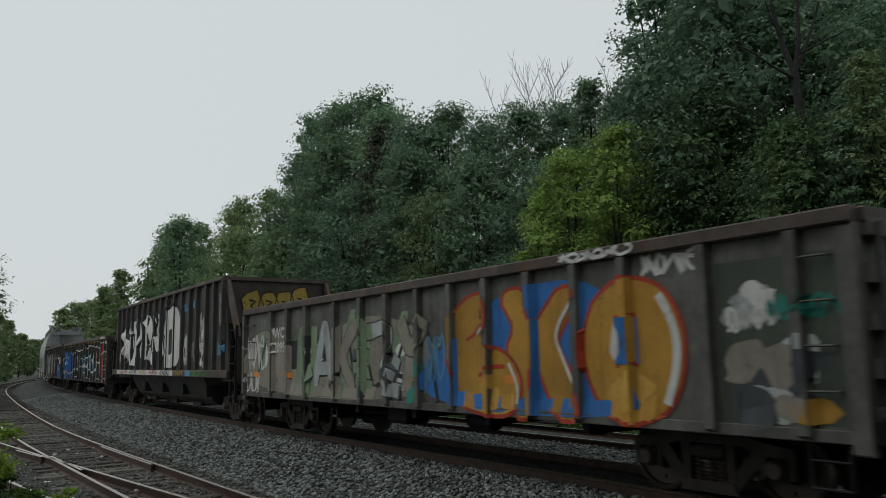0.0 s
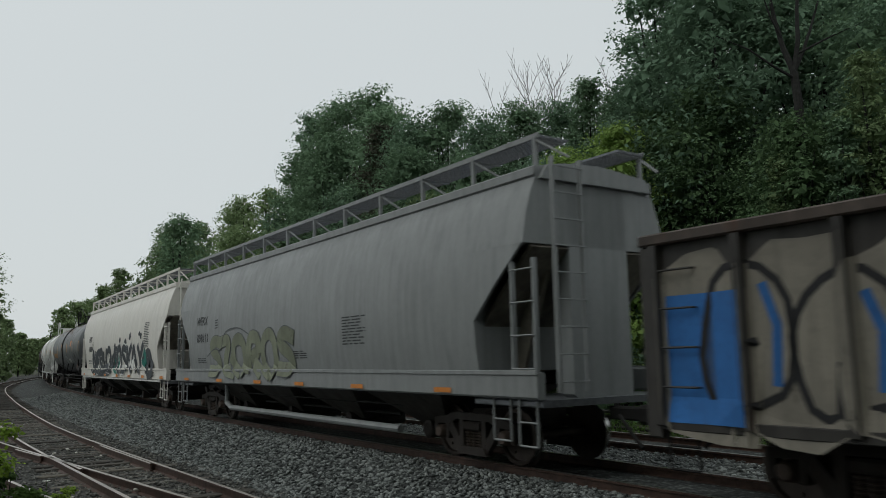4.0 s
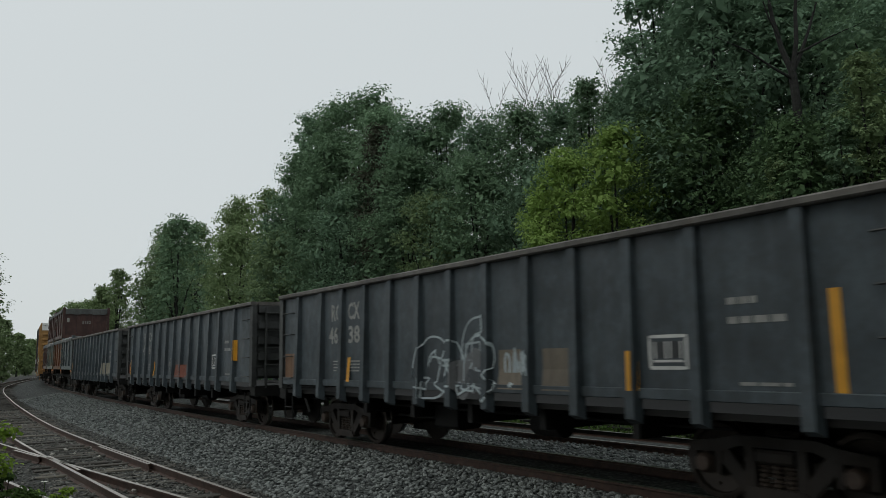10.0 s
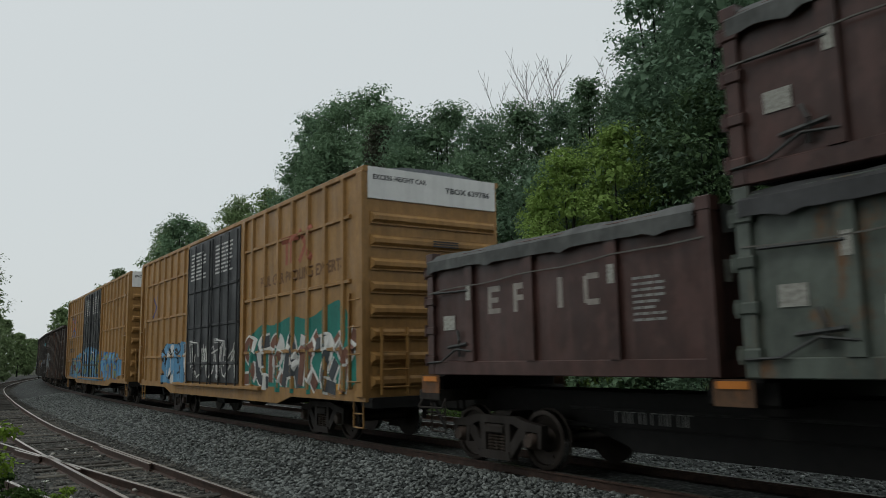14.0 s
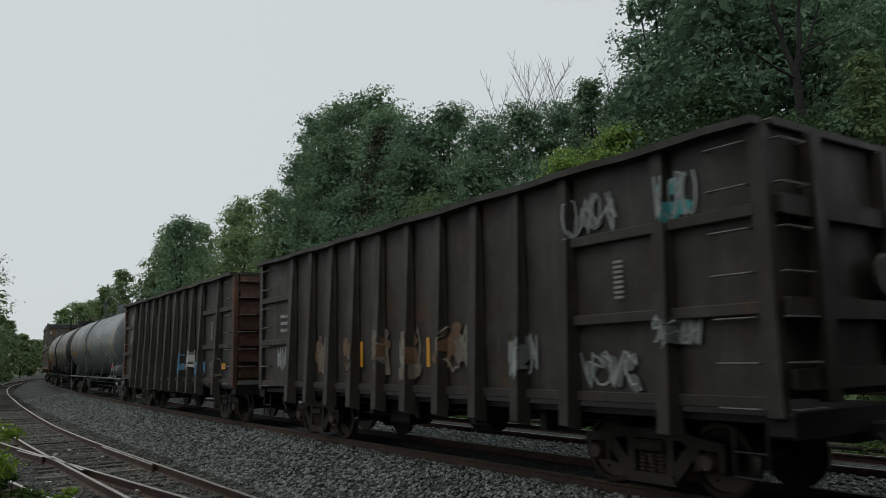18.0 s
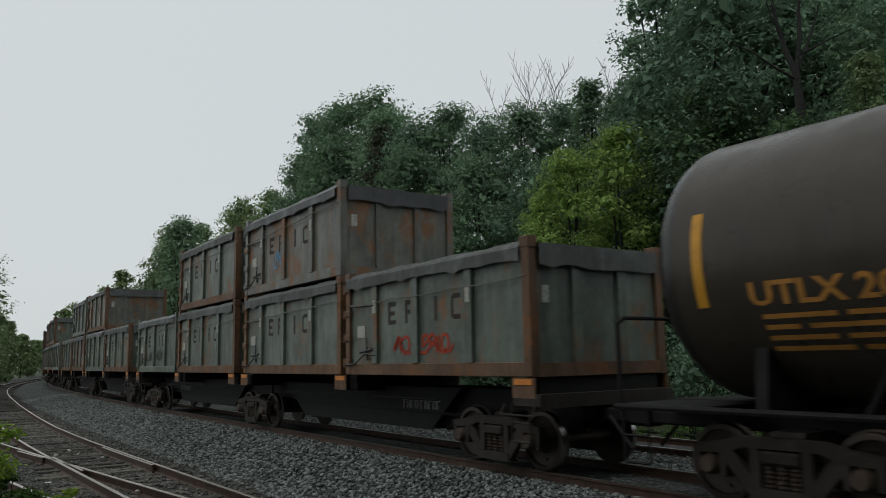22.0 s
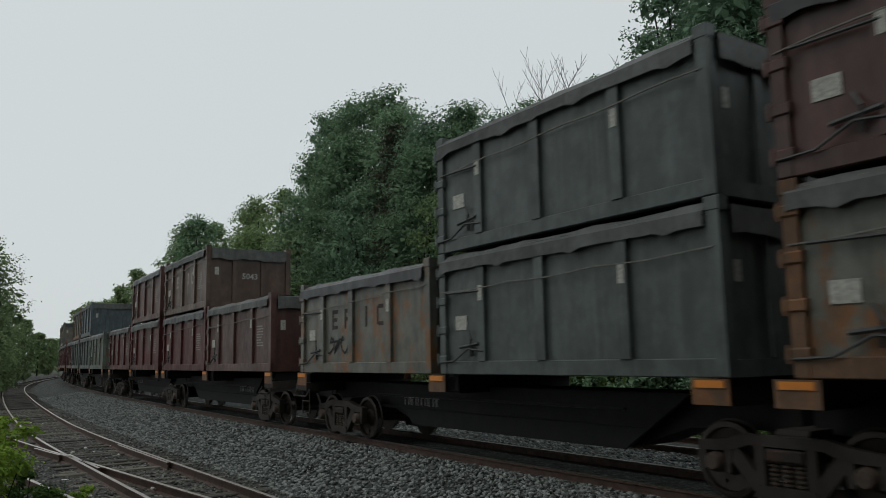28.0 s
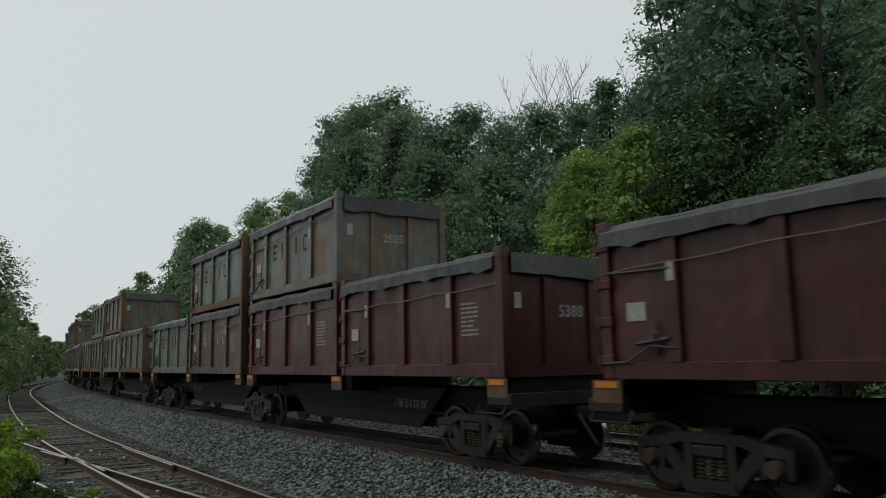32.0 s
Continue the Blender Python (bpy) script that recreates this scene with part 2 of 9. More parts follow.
def line(s, off=0.0, z=0.0):
    """A point s metres up the line from the spot nearest the camera; off: metres to the far side of the main track."""
    h = float(np.interp(s, _S, _H))
    return Vector((float(np.interp(s, _S, _X)) + math.cos(h) * off, float(np.interp(s, _S, _Y)) + math.sin(h) * off, z))


def head(s):
    return float(np.interp(s, _S, _H))


def smooth01(x):
    x = min(1.0, max(0.0, x))
    return x * x * (3 - 2 * x)


def off_siding(s):
    return float(np.interp(s, (0, 12, 16, 20, 24, 29, 34, 42, 55, 75), (-4.95, -5.26, -5.38, -5.5, -5.6, -5.64, -5.57, -5.42, -5.22, -5.17))) * (1 - smooth01((s - 75) / 95))


def z_siding(s):
    return -0.28 * (1 - smooth01((s - 60) / 90))


def off_spur(s):
    return off_siding(s) - (0.1 * (s - 4.0) if s > 4 else 0.0) - (0.0016 * (s - 28) ** 2 if s > 28 else 0.0)


# slack running in and out along the train: metres gained or lost on an even roll, second by second
SURGE = (0.56, -0.27, -0.29, 0.0, 0.0, 0.08, -0.03, 0.04, 0.05, -0.16, 0.06, -0.08, 0.29, 0.22, -0.47, 0.0, 0.0,
         -0.05, -0.02, -0.14, 0.11, -0.13, 0.07, 0.31, -0.11, -0.02, 0.0, 0.0, -0.13, -0.34, -0.09, 0.31, 0.25)


def travelled(t):
    """Metres that the train has rolled since the clip's start."""
    return 16.308 * t - 0.01683 * (t - 16) ** 2 + float(np.interp(t, range(33), SURGE))


# ---- ground ----
def ground_z(s, off):
    """Height of the bed across the line."""
    zs = z_siding(s)
    prof = [(-60, -0.75), (-14, -0.62), (-9.0, -0.5 + zs * 0.2), (-7.4, zs - 0.165), (-3.6, zs - 0.165), (-3.3, zs - 0.145), (-1.75, -0.16), (-1.3, -0.145),
            (1.3, -0.145), (1.9, -0.22), (2.3, -0.24), (2.9, -0.22), (5.5, -0.22), (6.4, -0.4), (8.0, -0.75), (14, -0.6), (30, 1.2), (90, 3.0)]
    return float(np.interp(off, [p[0] for p in prof], [p[1] for p in prof]))


def build_ground():
    ss = list(np.arange(-60, 20, 4.0)) + list(np.arange(20, 120, 5.0)) + list(np.arange(120, 420, 15.0))
    offs = [-60, -40, -25, -18, -14, -11, -9.0, -8.2, -7.4, -6.6, -5.2, -4.2, -3.6, -3.3, -2.7, -2.2, -1.75, -1.3, 0, 1.3, 1.9, 2.3, 2.9, 4.2, 5.5, 6.4, 8, 10, 14, 20, 30, 50, 90]
    b = Build()
    for s in ss:
        for o in offs:
            p = line(s, o, ground_z(s, o))
            b.v.append((p.x, p.y, p.z + 0.02 * noise.noise(p * 0.8)))
    n = len(offs)
    bed = [(i * n + j, i * n + j + 1, (i + 1) * n + j + 1, (i + 1) * n + j) for i in range(len(ss) - 1) for j in range(n - 1)]
    b.f = bed
    me = bpy.data.meshes.new("ground")
    me.from_pydata(b.v, [], bed)
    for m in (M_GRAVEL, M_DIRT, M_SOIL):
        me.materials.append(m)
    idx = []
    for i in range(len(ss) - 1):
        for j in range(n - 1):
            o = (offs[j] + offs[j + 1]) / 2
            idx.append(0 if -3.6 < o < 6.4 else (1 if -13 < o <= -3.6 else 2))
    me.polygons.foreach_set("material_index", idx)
    me.shade_smooth()
    ob = tagged(new("ground", me), "grey crushed-stone ballast bed running into leaf litter", "ground", kind="structure")
    far = Build()
    far.add([(-3000, -3000, -1.2), (3000, -3000, -1.2), (3000, 3000, -1.2), (-3000, 3000, -1.2)], [(0, 1, 2, 3)])
    tagged(new("ground_far", far.mesh("ground_far", M_SOIL)), "dark wooded ground stretching to the horizon", "ground", kind="structure")


build_ground()


def sweep(name, prof, s0, s1, off, z, step, mat, parent, mat2=None, top=()):
    """A profile (across, up) carried along the line."""
    ss = np.arange(s0, s1 + step * 0.5, step)
    n = len(prof)
    vs, fs = [], []
    for s in ss:
        o = off(s) if callable(off) else off
        zz = z(s) if callable(z) else z
        for a, u in prof:
            p = line(s, o + a, zz + u)
            vs.append((p.x, p.y, p.z))
    for i in range(len(ss) - 1):
        fs += [(i * n + j, (i + 1) * n + j, (i + 1) * n + (j + 1) % n, i * n + (j + 1) % n) for j in range(n)]
    fs += [tuple(range(n)), tuple(range(len(vs) - 1, len(vs) - n - 1, -1))]
    me = bpy.data.meshes.new(name)
    me.from_pydata(vs, [], fs)
    me.materials.append(mat)
    if mat2:
        me.materials.append(mat2)
        me.polygons.foreach_set("material_index", [1 if (k % n) in top and k < len(fs) - 2 else 0 for k in range(len(fs))])
    ob = new(name, me)
    ob.parent = parent
    return ob


RAIL_PROF = [(-0.07, -0.17), (0.07, -0.17), (0.07, -0.155), (0.012, -0.13), (0.012, -0.045), (0.036, -0.035), (0.036, -0.004), (0.028, 0.0), (-0.028, 0.0), (-0.036, -0.004), (-0.036, -0.035), (-0.012, -0.045), (-0.012, -0.13), (-0.07, -0.155)]


def tie_mesh(name, mat, length=2.6):
    b = Build()
    b.box(-length / 2, length / 2, -0.115, 0.115, -0.18, 0.0, 0.015)
    b.v = [(x, y + 0.004 * math.sin(x * 5), z + 0.006 * math.sin(x * 3 + 1)) for x, y, z in b.v]
    return b.mesh(name, mat)


def build_track(name, label, off, z, s0, s1, near0, near1, tie_mat, tie_top, shine, tie_from=-99.0, uneven=1.6):
    t = tagged(new(name), label, "railway track", kind="structure")
    for side in (-0.7525, 0.7525):
        o = (lambda s, d=side: (off(s) if callable(off) else off) + d)
        sweep("rail", RAIL_PROF, s0, s1, o, z, 2.0, M_RAIL, t, shine, (6, 7, 8))
    me = tie_mesh("tie", tie_mat)
    rest = Build()
    k = 0
    s = max(s0, tie_from)
    while s < s1:
        o = off(s) if callable(off) else off
        zz = z(s) if callable(z) else z
        p = line(s, o, zz + tie_top)
        rnd = random.Random(k * 7 + int(s0))
        turn = head(s) + math.radians(rnd.uniform(-1, 1) * uneven)
        sz = (1 + 0.03 * uneven * rnd.uniform(-1, 0.6), 1 + 0.04 * uneven * rnd.uniform(-1, 0.5), 1)
        m = Matrix.LocRotScale(p + Vector((0, 0, rnd.uniform(-0.022, 0.010) * (1 + 0.5 * (uneven > 2)))), Euler((0, 0, turn)), sz)
        if near0 <= s <= near1:
            ob = new("tie", me)
            ob.parent = t
            ob.matrix_basis = m
        else:
            rest.add([m @ v.co for v in me.vertices], [tuple(f.vertices) for f in me.polygons])
        s += 0.53 + rnd.uniform(-0.05, 0.05)
        k += 1
    if rest.v:
        ob = part("ties_far", rest, tie_mat, t)
        ob["kind"] = "stuff"
    return t


build_track("track_main", "main line track with rusty-sided rails in grey ballast", 0.0, 0.0, -60, 330, 0, 45, M_TIE, -0.165, M_RAILTOP)
build_track("track_second", "second main line track on timber ties behind the train", TRACK_GAP, -0.075, -60, 330, -6, 32, M_TIE_OLD, -0.15, M_RAILTOP)
build_track("track_siding", "curving siding track with weathered timber ties", off_siding, z_siding, 1.0, 166, 5, 45, M_TIE_WORN, -0.13, M_RAILWORN, uneven=4.0)
build_track("track_spur", "track diverging from the siding at a turnout", off_spur, z_siding, 2.5, 62, 5, 40, M_TIE_WORN, -0.14, M_RAILWORN, 21.0, 4.0)


def build_turnout():
    t = tagged(new("turnout"), "rusty steel frog and guard rails of the turnout", "railway turnout", kind="structure")
    small = [(a * 0.8, u) for a, u in RAIL_PROF]
    sweep("guard_rail", small, 16.5, 21.0, lambda s: off_siding(s) + 0.66, z_siding, 0.5, M_RAIL, t, M_RAILWORN, (6, 7, 8))
    sweep("guard_rail", small, 16.5, 21.0, lambda s: off_spur(s) - 0.66, z_siding, 0.5, M_RAIL, t, M_RAILWORN, (6, 7, 8))
    sweep("wing_rail", small, 16.6, 19.4, lambda s: off_siding(s) - 0.68 + 0.02 * (19.4 - s), z_siding, 0.5, M_RAIL, t, M_RAILWORN, (6, 7, 8))
    sweep("wing_rail", small, 19.6, 21.8, lambda s: off_spur(s) + 0.69 - 0.03 * (s - 19.6), z_siding, 0.5, M_RAIL, t, M_RAILWORN, (6, 7, 8))
    b = Build()
    p0, p1 = line(9.6, off_siding(9.6) - 0.7, z_siding(9.6) - 0.07), line(9.9, off_siding(9.9) + 0.7, z_siding(9.9) - 0.07)
    b.tube(p0, p1, 0.025, 6)
    part("gauge_rod", b, M_RAIL, t)


build_turnout()


# ---- fence behind the second track ----
def build_fence():
    f = thing("rail_fence", "dark old post-and-rail fence among weeds", "fence")
    for i in range(16):
        s = -10 + i * 2.6
        p = line(s, 8.3, ground_z(s, 8.3))
        m = Matrix.LocRotScale(p, Euler((0, 0, head(s))), None)
        o = part("post", cached_post(), None, f)
        o.matrix_basis = m
    for z in (0.35, 0.8):
        for i in range(15):
            s = -10 + i * 2.6
            b = Build()
            a, c = line(s, 8.24, ground_z(s, 8.24) + z), line(s + 2.6, 8.24, ground_z(s + 2.6, 8.24) + z)
            b.tube(a, c, 0.05, 6)
            part("rail", b, M_BLACK, f)


_post = []


def cached_post():
    if not _post:
        _post.append(Build().box(-0.06, 0.06, -0.07, 0.07, -0.3, 1.15, 0.01).mesh("post", M_BLACK))
    return _post[0]


build_fence()


# ---- paint colours of the train ----
def spray(name, col, *_):
    """Old spray paint: sun-faded, scuffed, streaked with road dirt."""
    m, nt, b = nodes_of(name, 0.68)
    c = add_mix(nt, add_ramp(nt, add_noise(nt, 0.9, 5), 0.3, 0.7), tuple(x * 0.66 for x in col), tuple(min(1, x * 1.22) for x in col))
    c = add_mix(nt, add_ramp(nt, add_noise(nt, 1.0, 6, (6, 6, 0.35), rough=0.7), 0.5, 0.72, 0.0, 0.6), c, tuple(x * 0.35 + 0.01 for x in col))
    c = add_mix(nt, add_ramp(nt, add_noise(nt, 3.4, 8, (1, 1, 0.7), rough=0.72), 0.60, 0.66, 0.0, 0.75), c, (0.07, 0.06, 0.05))
    c = add_mix(nt, add_ramp(nt, add_noise(nt, 14, 5), 0.5, 0.8, 0.0, 0.5), c, tuple(x * 0.5 for x in col))
    nt.links.new(c, b.inputs["Base Color"])
    return m


P_GREY_OLD = paint("old_grey_paint", (0.12, 0.118, 0.105), 0.2)
P_RIM = paint("rusty_rim", (0.085, 0.062, 0.05), 0.5)
P_DARK = paint("dark_paint", (0.05, 0.046, 0.042), 0.38)
P_GREENGREY = paint("green_grey_paint", (0.062, 0.080, 0.092), 0.14, streak=0.4, rough=0.5)
P_ENDGREY = paint("sooty_end_paint", (0.06, 0.064, 0.063), 0.2)
P_ENDBROWN = paint("rusty_end_paint", (0.075, 0.06, 0.05), 0.5, (0.10, 0.05, 0.03))
P_BROWN = paint("brown_paint", (0.060, 0.042, 0.033), 0.6, (0.112, 0.052, 0.031))
P_SOOT = paint("sooty_brown_paint", (0.044, 0.038, 0.032), 0.42, (0.088, 0.043, 0.024))
P_GRAB = plain("worn_grab_iron", (0.13, 0.125, 0.115), 0.6, 0.2, 0.3, 5)
P_CHORD = paint("faded_chord_paint", (0.135, 0.125, 0.112), 0.45, (0.14, 0.085, 0.05))
P_TANK_PALE = paint("pale_grey_patch", (0.68, 0.685, 0.655), 0.0, streak=0.15, rough=0.42, grime=0.1, wear=0.1)
P_HOPPER_GREY = paint("pale_grey_paint", (0.25, 0.262, 0.262), 0.0, streak=0.3, rough=0.45, grime=0.10, wear=0.08)
P_HOPPER_CREAM = paint("cream_paint", (0.69, 0.665, 0.61), 0.0, streak=0.18, rough=0.42, grime=0.08, wear=0.05)
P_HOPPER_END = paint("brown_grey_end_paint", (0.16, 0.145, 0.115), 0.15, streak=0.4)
# Shade under the car is put into this dark hopper bay colour
P_SHADE_STEEL = paint("shaded_steel", (0.05, 0.045, 0.04), 0.2)
P_GRATE = plain("galvanised_grating", (0.16, 0.17, 0.18), 0.5, 0.6)
P_TANK_BLUE = paint("slate_tank_paint", (0.135, 0.143, 0.148), 0.2, (0.13, 0.085, 0.055), 0.4, 0.4, 0.25, wear=0.4)
P_TANK_WHITE = paint("white_tank_paint", (0.53, 0.535, 0.505), 0.05, (0.2, 0.13, 0.08), 0.15, 0.40, 0.10, wear=0.12)
P_TANK_PATCH = paint("fresh_white_patch", (0.84, 0.85, 0.83), 0.0, streak=0.1, rough=0.5, grime=0.04, wear=0.12)
P_TANK_BLACK = paint("black_tank_paint", (0.019, 0.0175, 0.0165), 0.12, (0.06, 0.042, 0.03), 0.3, 0.33, 0.2, wear=0.28)
P_TANK_GREY = paint("steel_grey_tank_paint", (0.122, 0.131, 0.137), 0.03, streak=0.3, rough=0.34, grime=0.3, wear=0.3)
P_TANK_BROWN = paint("brown_black_tank_paint", (0.056, 0.045, 0.035), 0.15, (0.09, 0.06, 0.04), 0.4, 0.33, 0.22, wear=0.3)
P_BOX = paint("yellow_ochre_paint", (0.36, 0.195, 0.062), 0.08, (0.2, 0.1, 0.04), 0.4, 0.5, 0.22, wear=0.45)
P_BOX_DOOR = paint("black_door_paint", (0.03, 0.033, 0.037), 0.05, rough=0.5)
P_BAND = paint("white_band_paint", (0.78, 0.78, 0.76), 0.0, streak=0.15, rough=0.5, grime=0.06, wear=0.12)
P_WHITE = plain("white_lettering", (0.55, 0.55, 0.53), 0.6, 0, 0.2, 4)
P_PALE = plain("worn_pale_lettering", (0.27, 0.27, 0.255), 0.7, 0, 0.3, 6)
P_GEAR_GREY = paint("grey_gear_paint", (0.11, 0.118, 0.124), 0.12, streak=0.3, rough=0.5, grime=0.3)
P_ENDRUST = paint("red_brown_end_rust", (0.10, 0.047, 0.031), 0.6, (0.155, 0.063, 0.03))
P_PLACARD = plain("worn_placard", (0.22, 0.16, 0.15), 0.7, 0, 0.6, 12)
P_INK = plain("dark_lettering", (0.04, 0.043, 0.045), 0.6, 0, 0.3, 5)
P_YELLOW = plain("yellow_reflector", (0.62, 0.30, 0.03), 0.4, 0, 0.15, 5)
P_ORANGE = plain("orange_reflector", (0.58, 0.20, 0.03), 0.45, 0, 0.15, 5)
P_GOLD = plain("gold_lettering", (0.5, 0.23, 0.05), 0.6, 0, 0.2, 6)
P_BLUECAP = plain("blue_hatch_lock", (0.03, 0.18, 0.55), 0.5, 0, 0.1)
P_RED = plain("red_paint", (0.42, 0.035, 0.02), 0.6, 0, 0.2, 5)
G_WHITE = spray("spray_white", (0.66, 0.66, 0.63))
G_GOLDEN = spray("spray_golden", (0.56, 0.33, 0.07))
G_GRASS = spray("spray_grass_green", (0.08, 0.26, 0.08))
G_STEEL = spray("spray_steel_grey", (0.15, 0.155, 0.16))
G_CLAY = spray("spray_clay", (0.21, 0.195, 0.15))
G_CHALK = spray("spray_chalky_blue", (0.40, 0.46, 0.48))
G_BUFF = spray("spray_buff", (0.165, 0.14, 0.11))
G_TURQ = spray("spray_turquoise", (0.06, 0.30, 0.31))
G_RUSTY = spray("spray_rust_brown", (0.17, 0.095, 0.055))
G_YELLOW = spray("spray_mustard", (0.38, 0.27, 0.06))
G_LIME = spray("spray_lime", (0.25, 0.28, 0.05))
G_TAN = spray("spray_tan", (0.25, 0.23, 0.19))
G_TEAL = spray("spray_teal", (0.02, 0.20, 0.16))
G_DEEP = spray("spray_deep_teal", (0.03, 0.14, 0.21))
G_PALE = spray("spray_pale_grey", (0.36, 0.385, 0.385))
G_BLACK = spray("spray_black", (0.02, 0.02, 0.022))
G_ORANGE = spray("spray_orange", (0.44, 0.235, 0.035))
G_BLUE = spray("spray_blue", (0.03, 0.15, 0.42))
G_SKY = spray("spray_light_blue", (0.12, 0.30, 0.48))
G_RED = spray("spray_red", (0.36, 0.045, 0.02))
G_GREEN = spray("spray_pale_green", (0.2, 0.27, 0.17))
G_SLATE = spray("spray_slate", (0.055, 0.063, 0.07))
G_DARKRED = spray("spray_dark_red", (0.12, 0.03, 0.03))

TRAIN = []      # thing, metres behind the mark, pivot distance
WHEELS = []     # wheelset, metres behind the mark


# ---- paintwork laid on a side ----
class Paintwork:
    """Flat shapes that lie on a car's side; skin(x, z) gives the surface's y there."""

    def __init__(self, skin, lift=0.004, flip=False):
        self.skin, self.lift, self.b = skin, lift, Build()
        self.shapes = []
        self.fine = 0.25

    def cut(self):
        """Close the shape in hand; what follows is a new one."""
        if self.b.f:
            self.shapes.append(self.b)
        self.b = Build()
        return self

    def p(self, x, z):
        return (x, (self.skin(x, z) - self.lift) * Build.wide, z)

    def fill(self, poly, dx=0.09):
        xs = [p[0] for p in poly]
        x0, x1 = min(xs), max(xs)
        n = max(2, int((x1 - x0) / dx))

        def cuts(x):
            zs = []
            for (ax, az), (bx, bz) in zip(poly, poly[1:] + poly[:1]):
                if (ax <= x < bx) or (bx <= x < ax):
                    zs.append(az + (bz - az) * (x - ax) / (bx - ax))
            return sorted(zs)
        for i in range(n):
            a, c = x0 + (x1 - x0) * i / n, x0 + (x1 - x0) * (i + 1) / n
            e = (c - a) * 0.02
            za, zc = cuts(a + e), cuts(c - e)
            if len(za) != len(zc) or not za:
                zm = cuts((a + c) / 2)
                za = zc = zm
            for k in range(0, len(za) - 1, 2):
                h = max(za[k + 1] - za[k], zc[k + 1] - zc[k])
                m = max(1, int(h / self.fine))
                for j in range(m):
                    u, w = j / m, (j + 1) / m
                    q = lambda x, zz, t: self.p(x, zz[k] + (zz[k + 1] - zz[k]) * t)
                    self.b.add([q(a, za, u), q(c, zc, u), q(c, zc, w), q(a, za, w)], [(0, 1, 2, 3)])
        return self

    def stroke(self, pts, w, step=0.07, taper=False):
        line_pts = []
        for (ax, az), (bx, bz) in zip(pts[:-1], pts[1:]):
            n = max(1, int(math.hypot(bx - ax, bz - az) / step))
            line_pts += [(ax + (bx - ax) * i / n, az + (bz - az) * i / n) for i in range(n)]
        line_pts.append(pts[-1])
        vs = []
        m = len(line_pts)
        for i, (x, z) in enumerate(line_pts):
            a, c = line_pts[max(0, i - 1)], line_pts[min(m - 1, i + 1)]
            dx, dz = c[0] - a[0], c[1] - a[1]
            l = math.hypot(dx, dz) or 1
            ww = w * (0.5 if not taper else 0.5 * (1 - 0.7 * i / m))
            vs += [self.p(x - dz / l * ww, z + dx / l * ww), self.p(x + dz / l * ww, z - dx / l * ww)]
        self.b.add(vs, [(2 * i, 2 * i + 1, 2 * i + 3, 2 * i + 2) for i in range(m - 1)])
        return self

    def rect(self, x0, x1, z0, z1):
        return self.fill([(x0, z0), (x1, z0), (x1, z1), (x0, z1)], 0.3)

    def bars(self, x, z, w, h, rows, seed=0):
        """Rows of small writing that cannot be read."""
        r = random.Random(seed)
        rows = int(rows * 1.4 + 0.5)
        for i in range(rows):
            zz = z - h * i / rows
            xx = x
            while xx < x + w * r.uniform(0.7, 1.0):
                l = min(w * r.uniform(0.15, 0.4), x + w - xx)
                self.rect(xx, xx + l, zz - h / rows * 0.45, zz)
                xx += l + w * 0.05
        return self

    def text(self, s, x, z, size, width=0.0):
        """Lettering by the built-in font, its lower left at (x, z)."""
        cu = bpy.data.curves.new("lettering", "FONT")
        cu.body, cu.size, cu.resolution_u, cu.offset = s, size * 1.38, 2, size * 0.035
        ob = bpy.data.objects.new("lettering", cu)
        scene.collection.objects.link(ob)
        me = bpy.data.meshes.new_from_object(ob)
        ws = [v.co.x for v in me.vertices] or [1]
        k = width / max(ws) if width else 1.0
        self.b.add([self.p(x + v.co.x * k, z + v.co.y) for v in me.vertices], [tuple(f.vertices) for f in me.polygons])
        bpy.data.objects.remove(ob)
        bpy.data.curves.remove(cu)
        bpy.data.meshes.remove(me)
        return self

    def done(self, name, mat, parent, label=""):
        self.cut()
        ob = None
        for b in self.shapes:
            me = bpy.data.meshes.new(name)
            me.from_pydata(b.v, [], b.f)
            me.materials.append(mat)
            bm = bmesh.new()
            bm.from_mesh(me)
            bmesh.ops.remove_doubles(bm, verts=bm.verts, dist=0.0005)
            bm.to_mesh(me)
            bm.free()
            ob = part(name, me, mat, parent, label)
            if "stencilling" in label:
                ob["kind"] = "stuff"
        self.shapes = []
        return ob


def blob(cx, cz, rx, rz, rng, n=14, wob=0.18, square=2.6):
    pts = []
    for i in range(n):
        a = 2 * math.pi * i / n
        c, s = math.cos(a), math.sin(a)
        k = (abs(c) ** square + abs(s) ** square) ** (-1 / square) * (1 + rng.uniform(-wob, wob))
        pts.append((cx + c * rx * k, cz + s * rz * k))
    return pts


def rounded(pts, n=2):
    """Corner cutting."""
    for _ in range(n):
        out = []
        for a, b in zip(pts, pts[1:] + pts[:1]):
            out += [(a[0] * 0.75 + b[0] * 0.25, a[1] * 0.75 + b[1] * 0.25), (a[0] * 0.25 + b[0] * 0.75, a[1] * 0.25 + b[1] * 0.75)]
        pts = out
    return pts


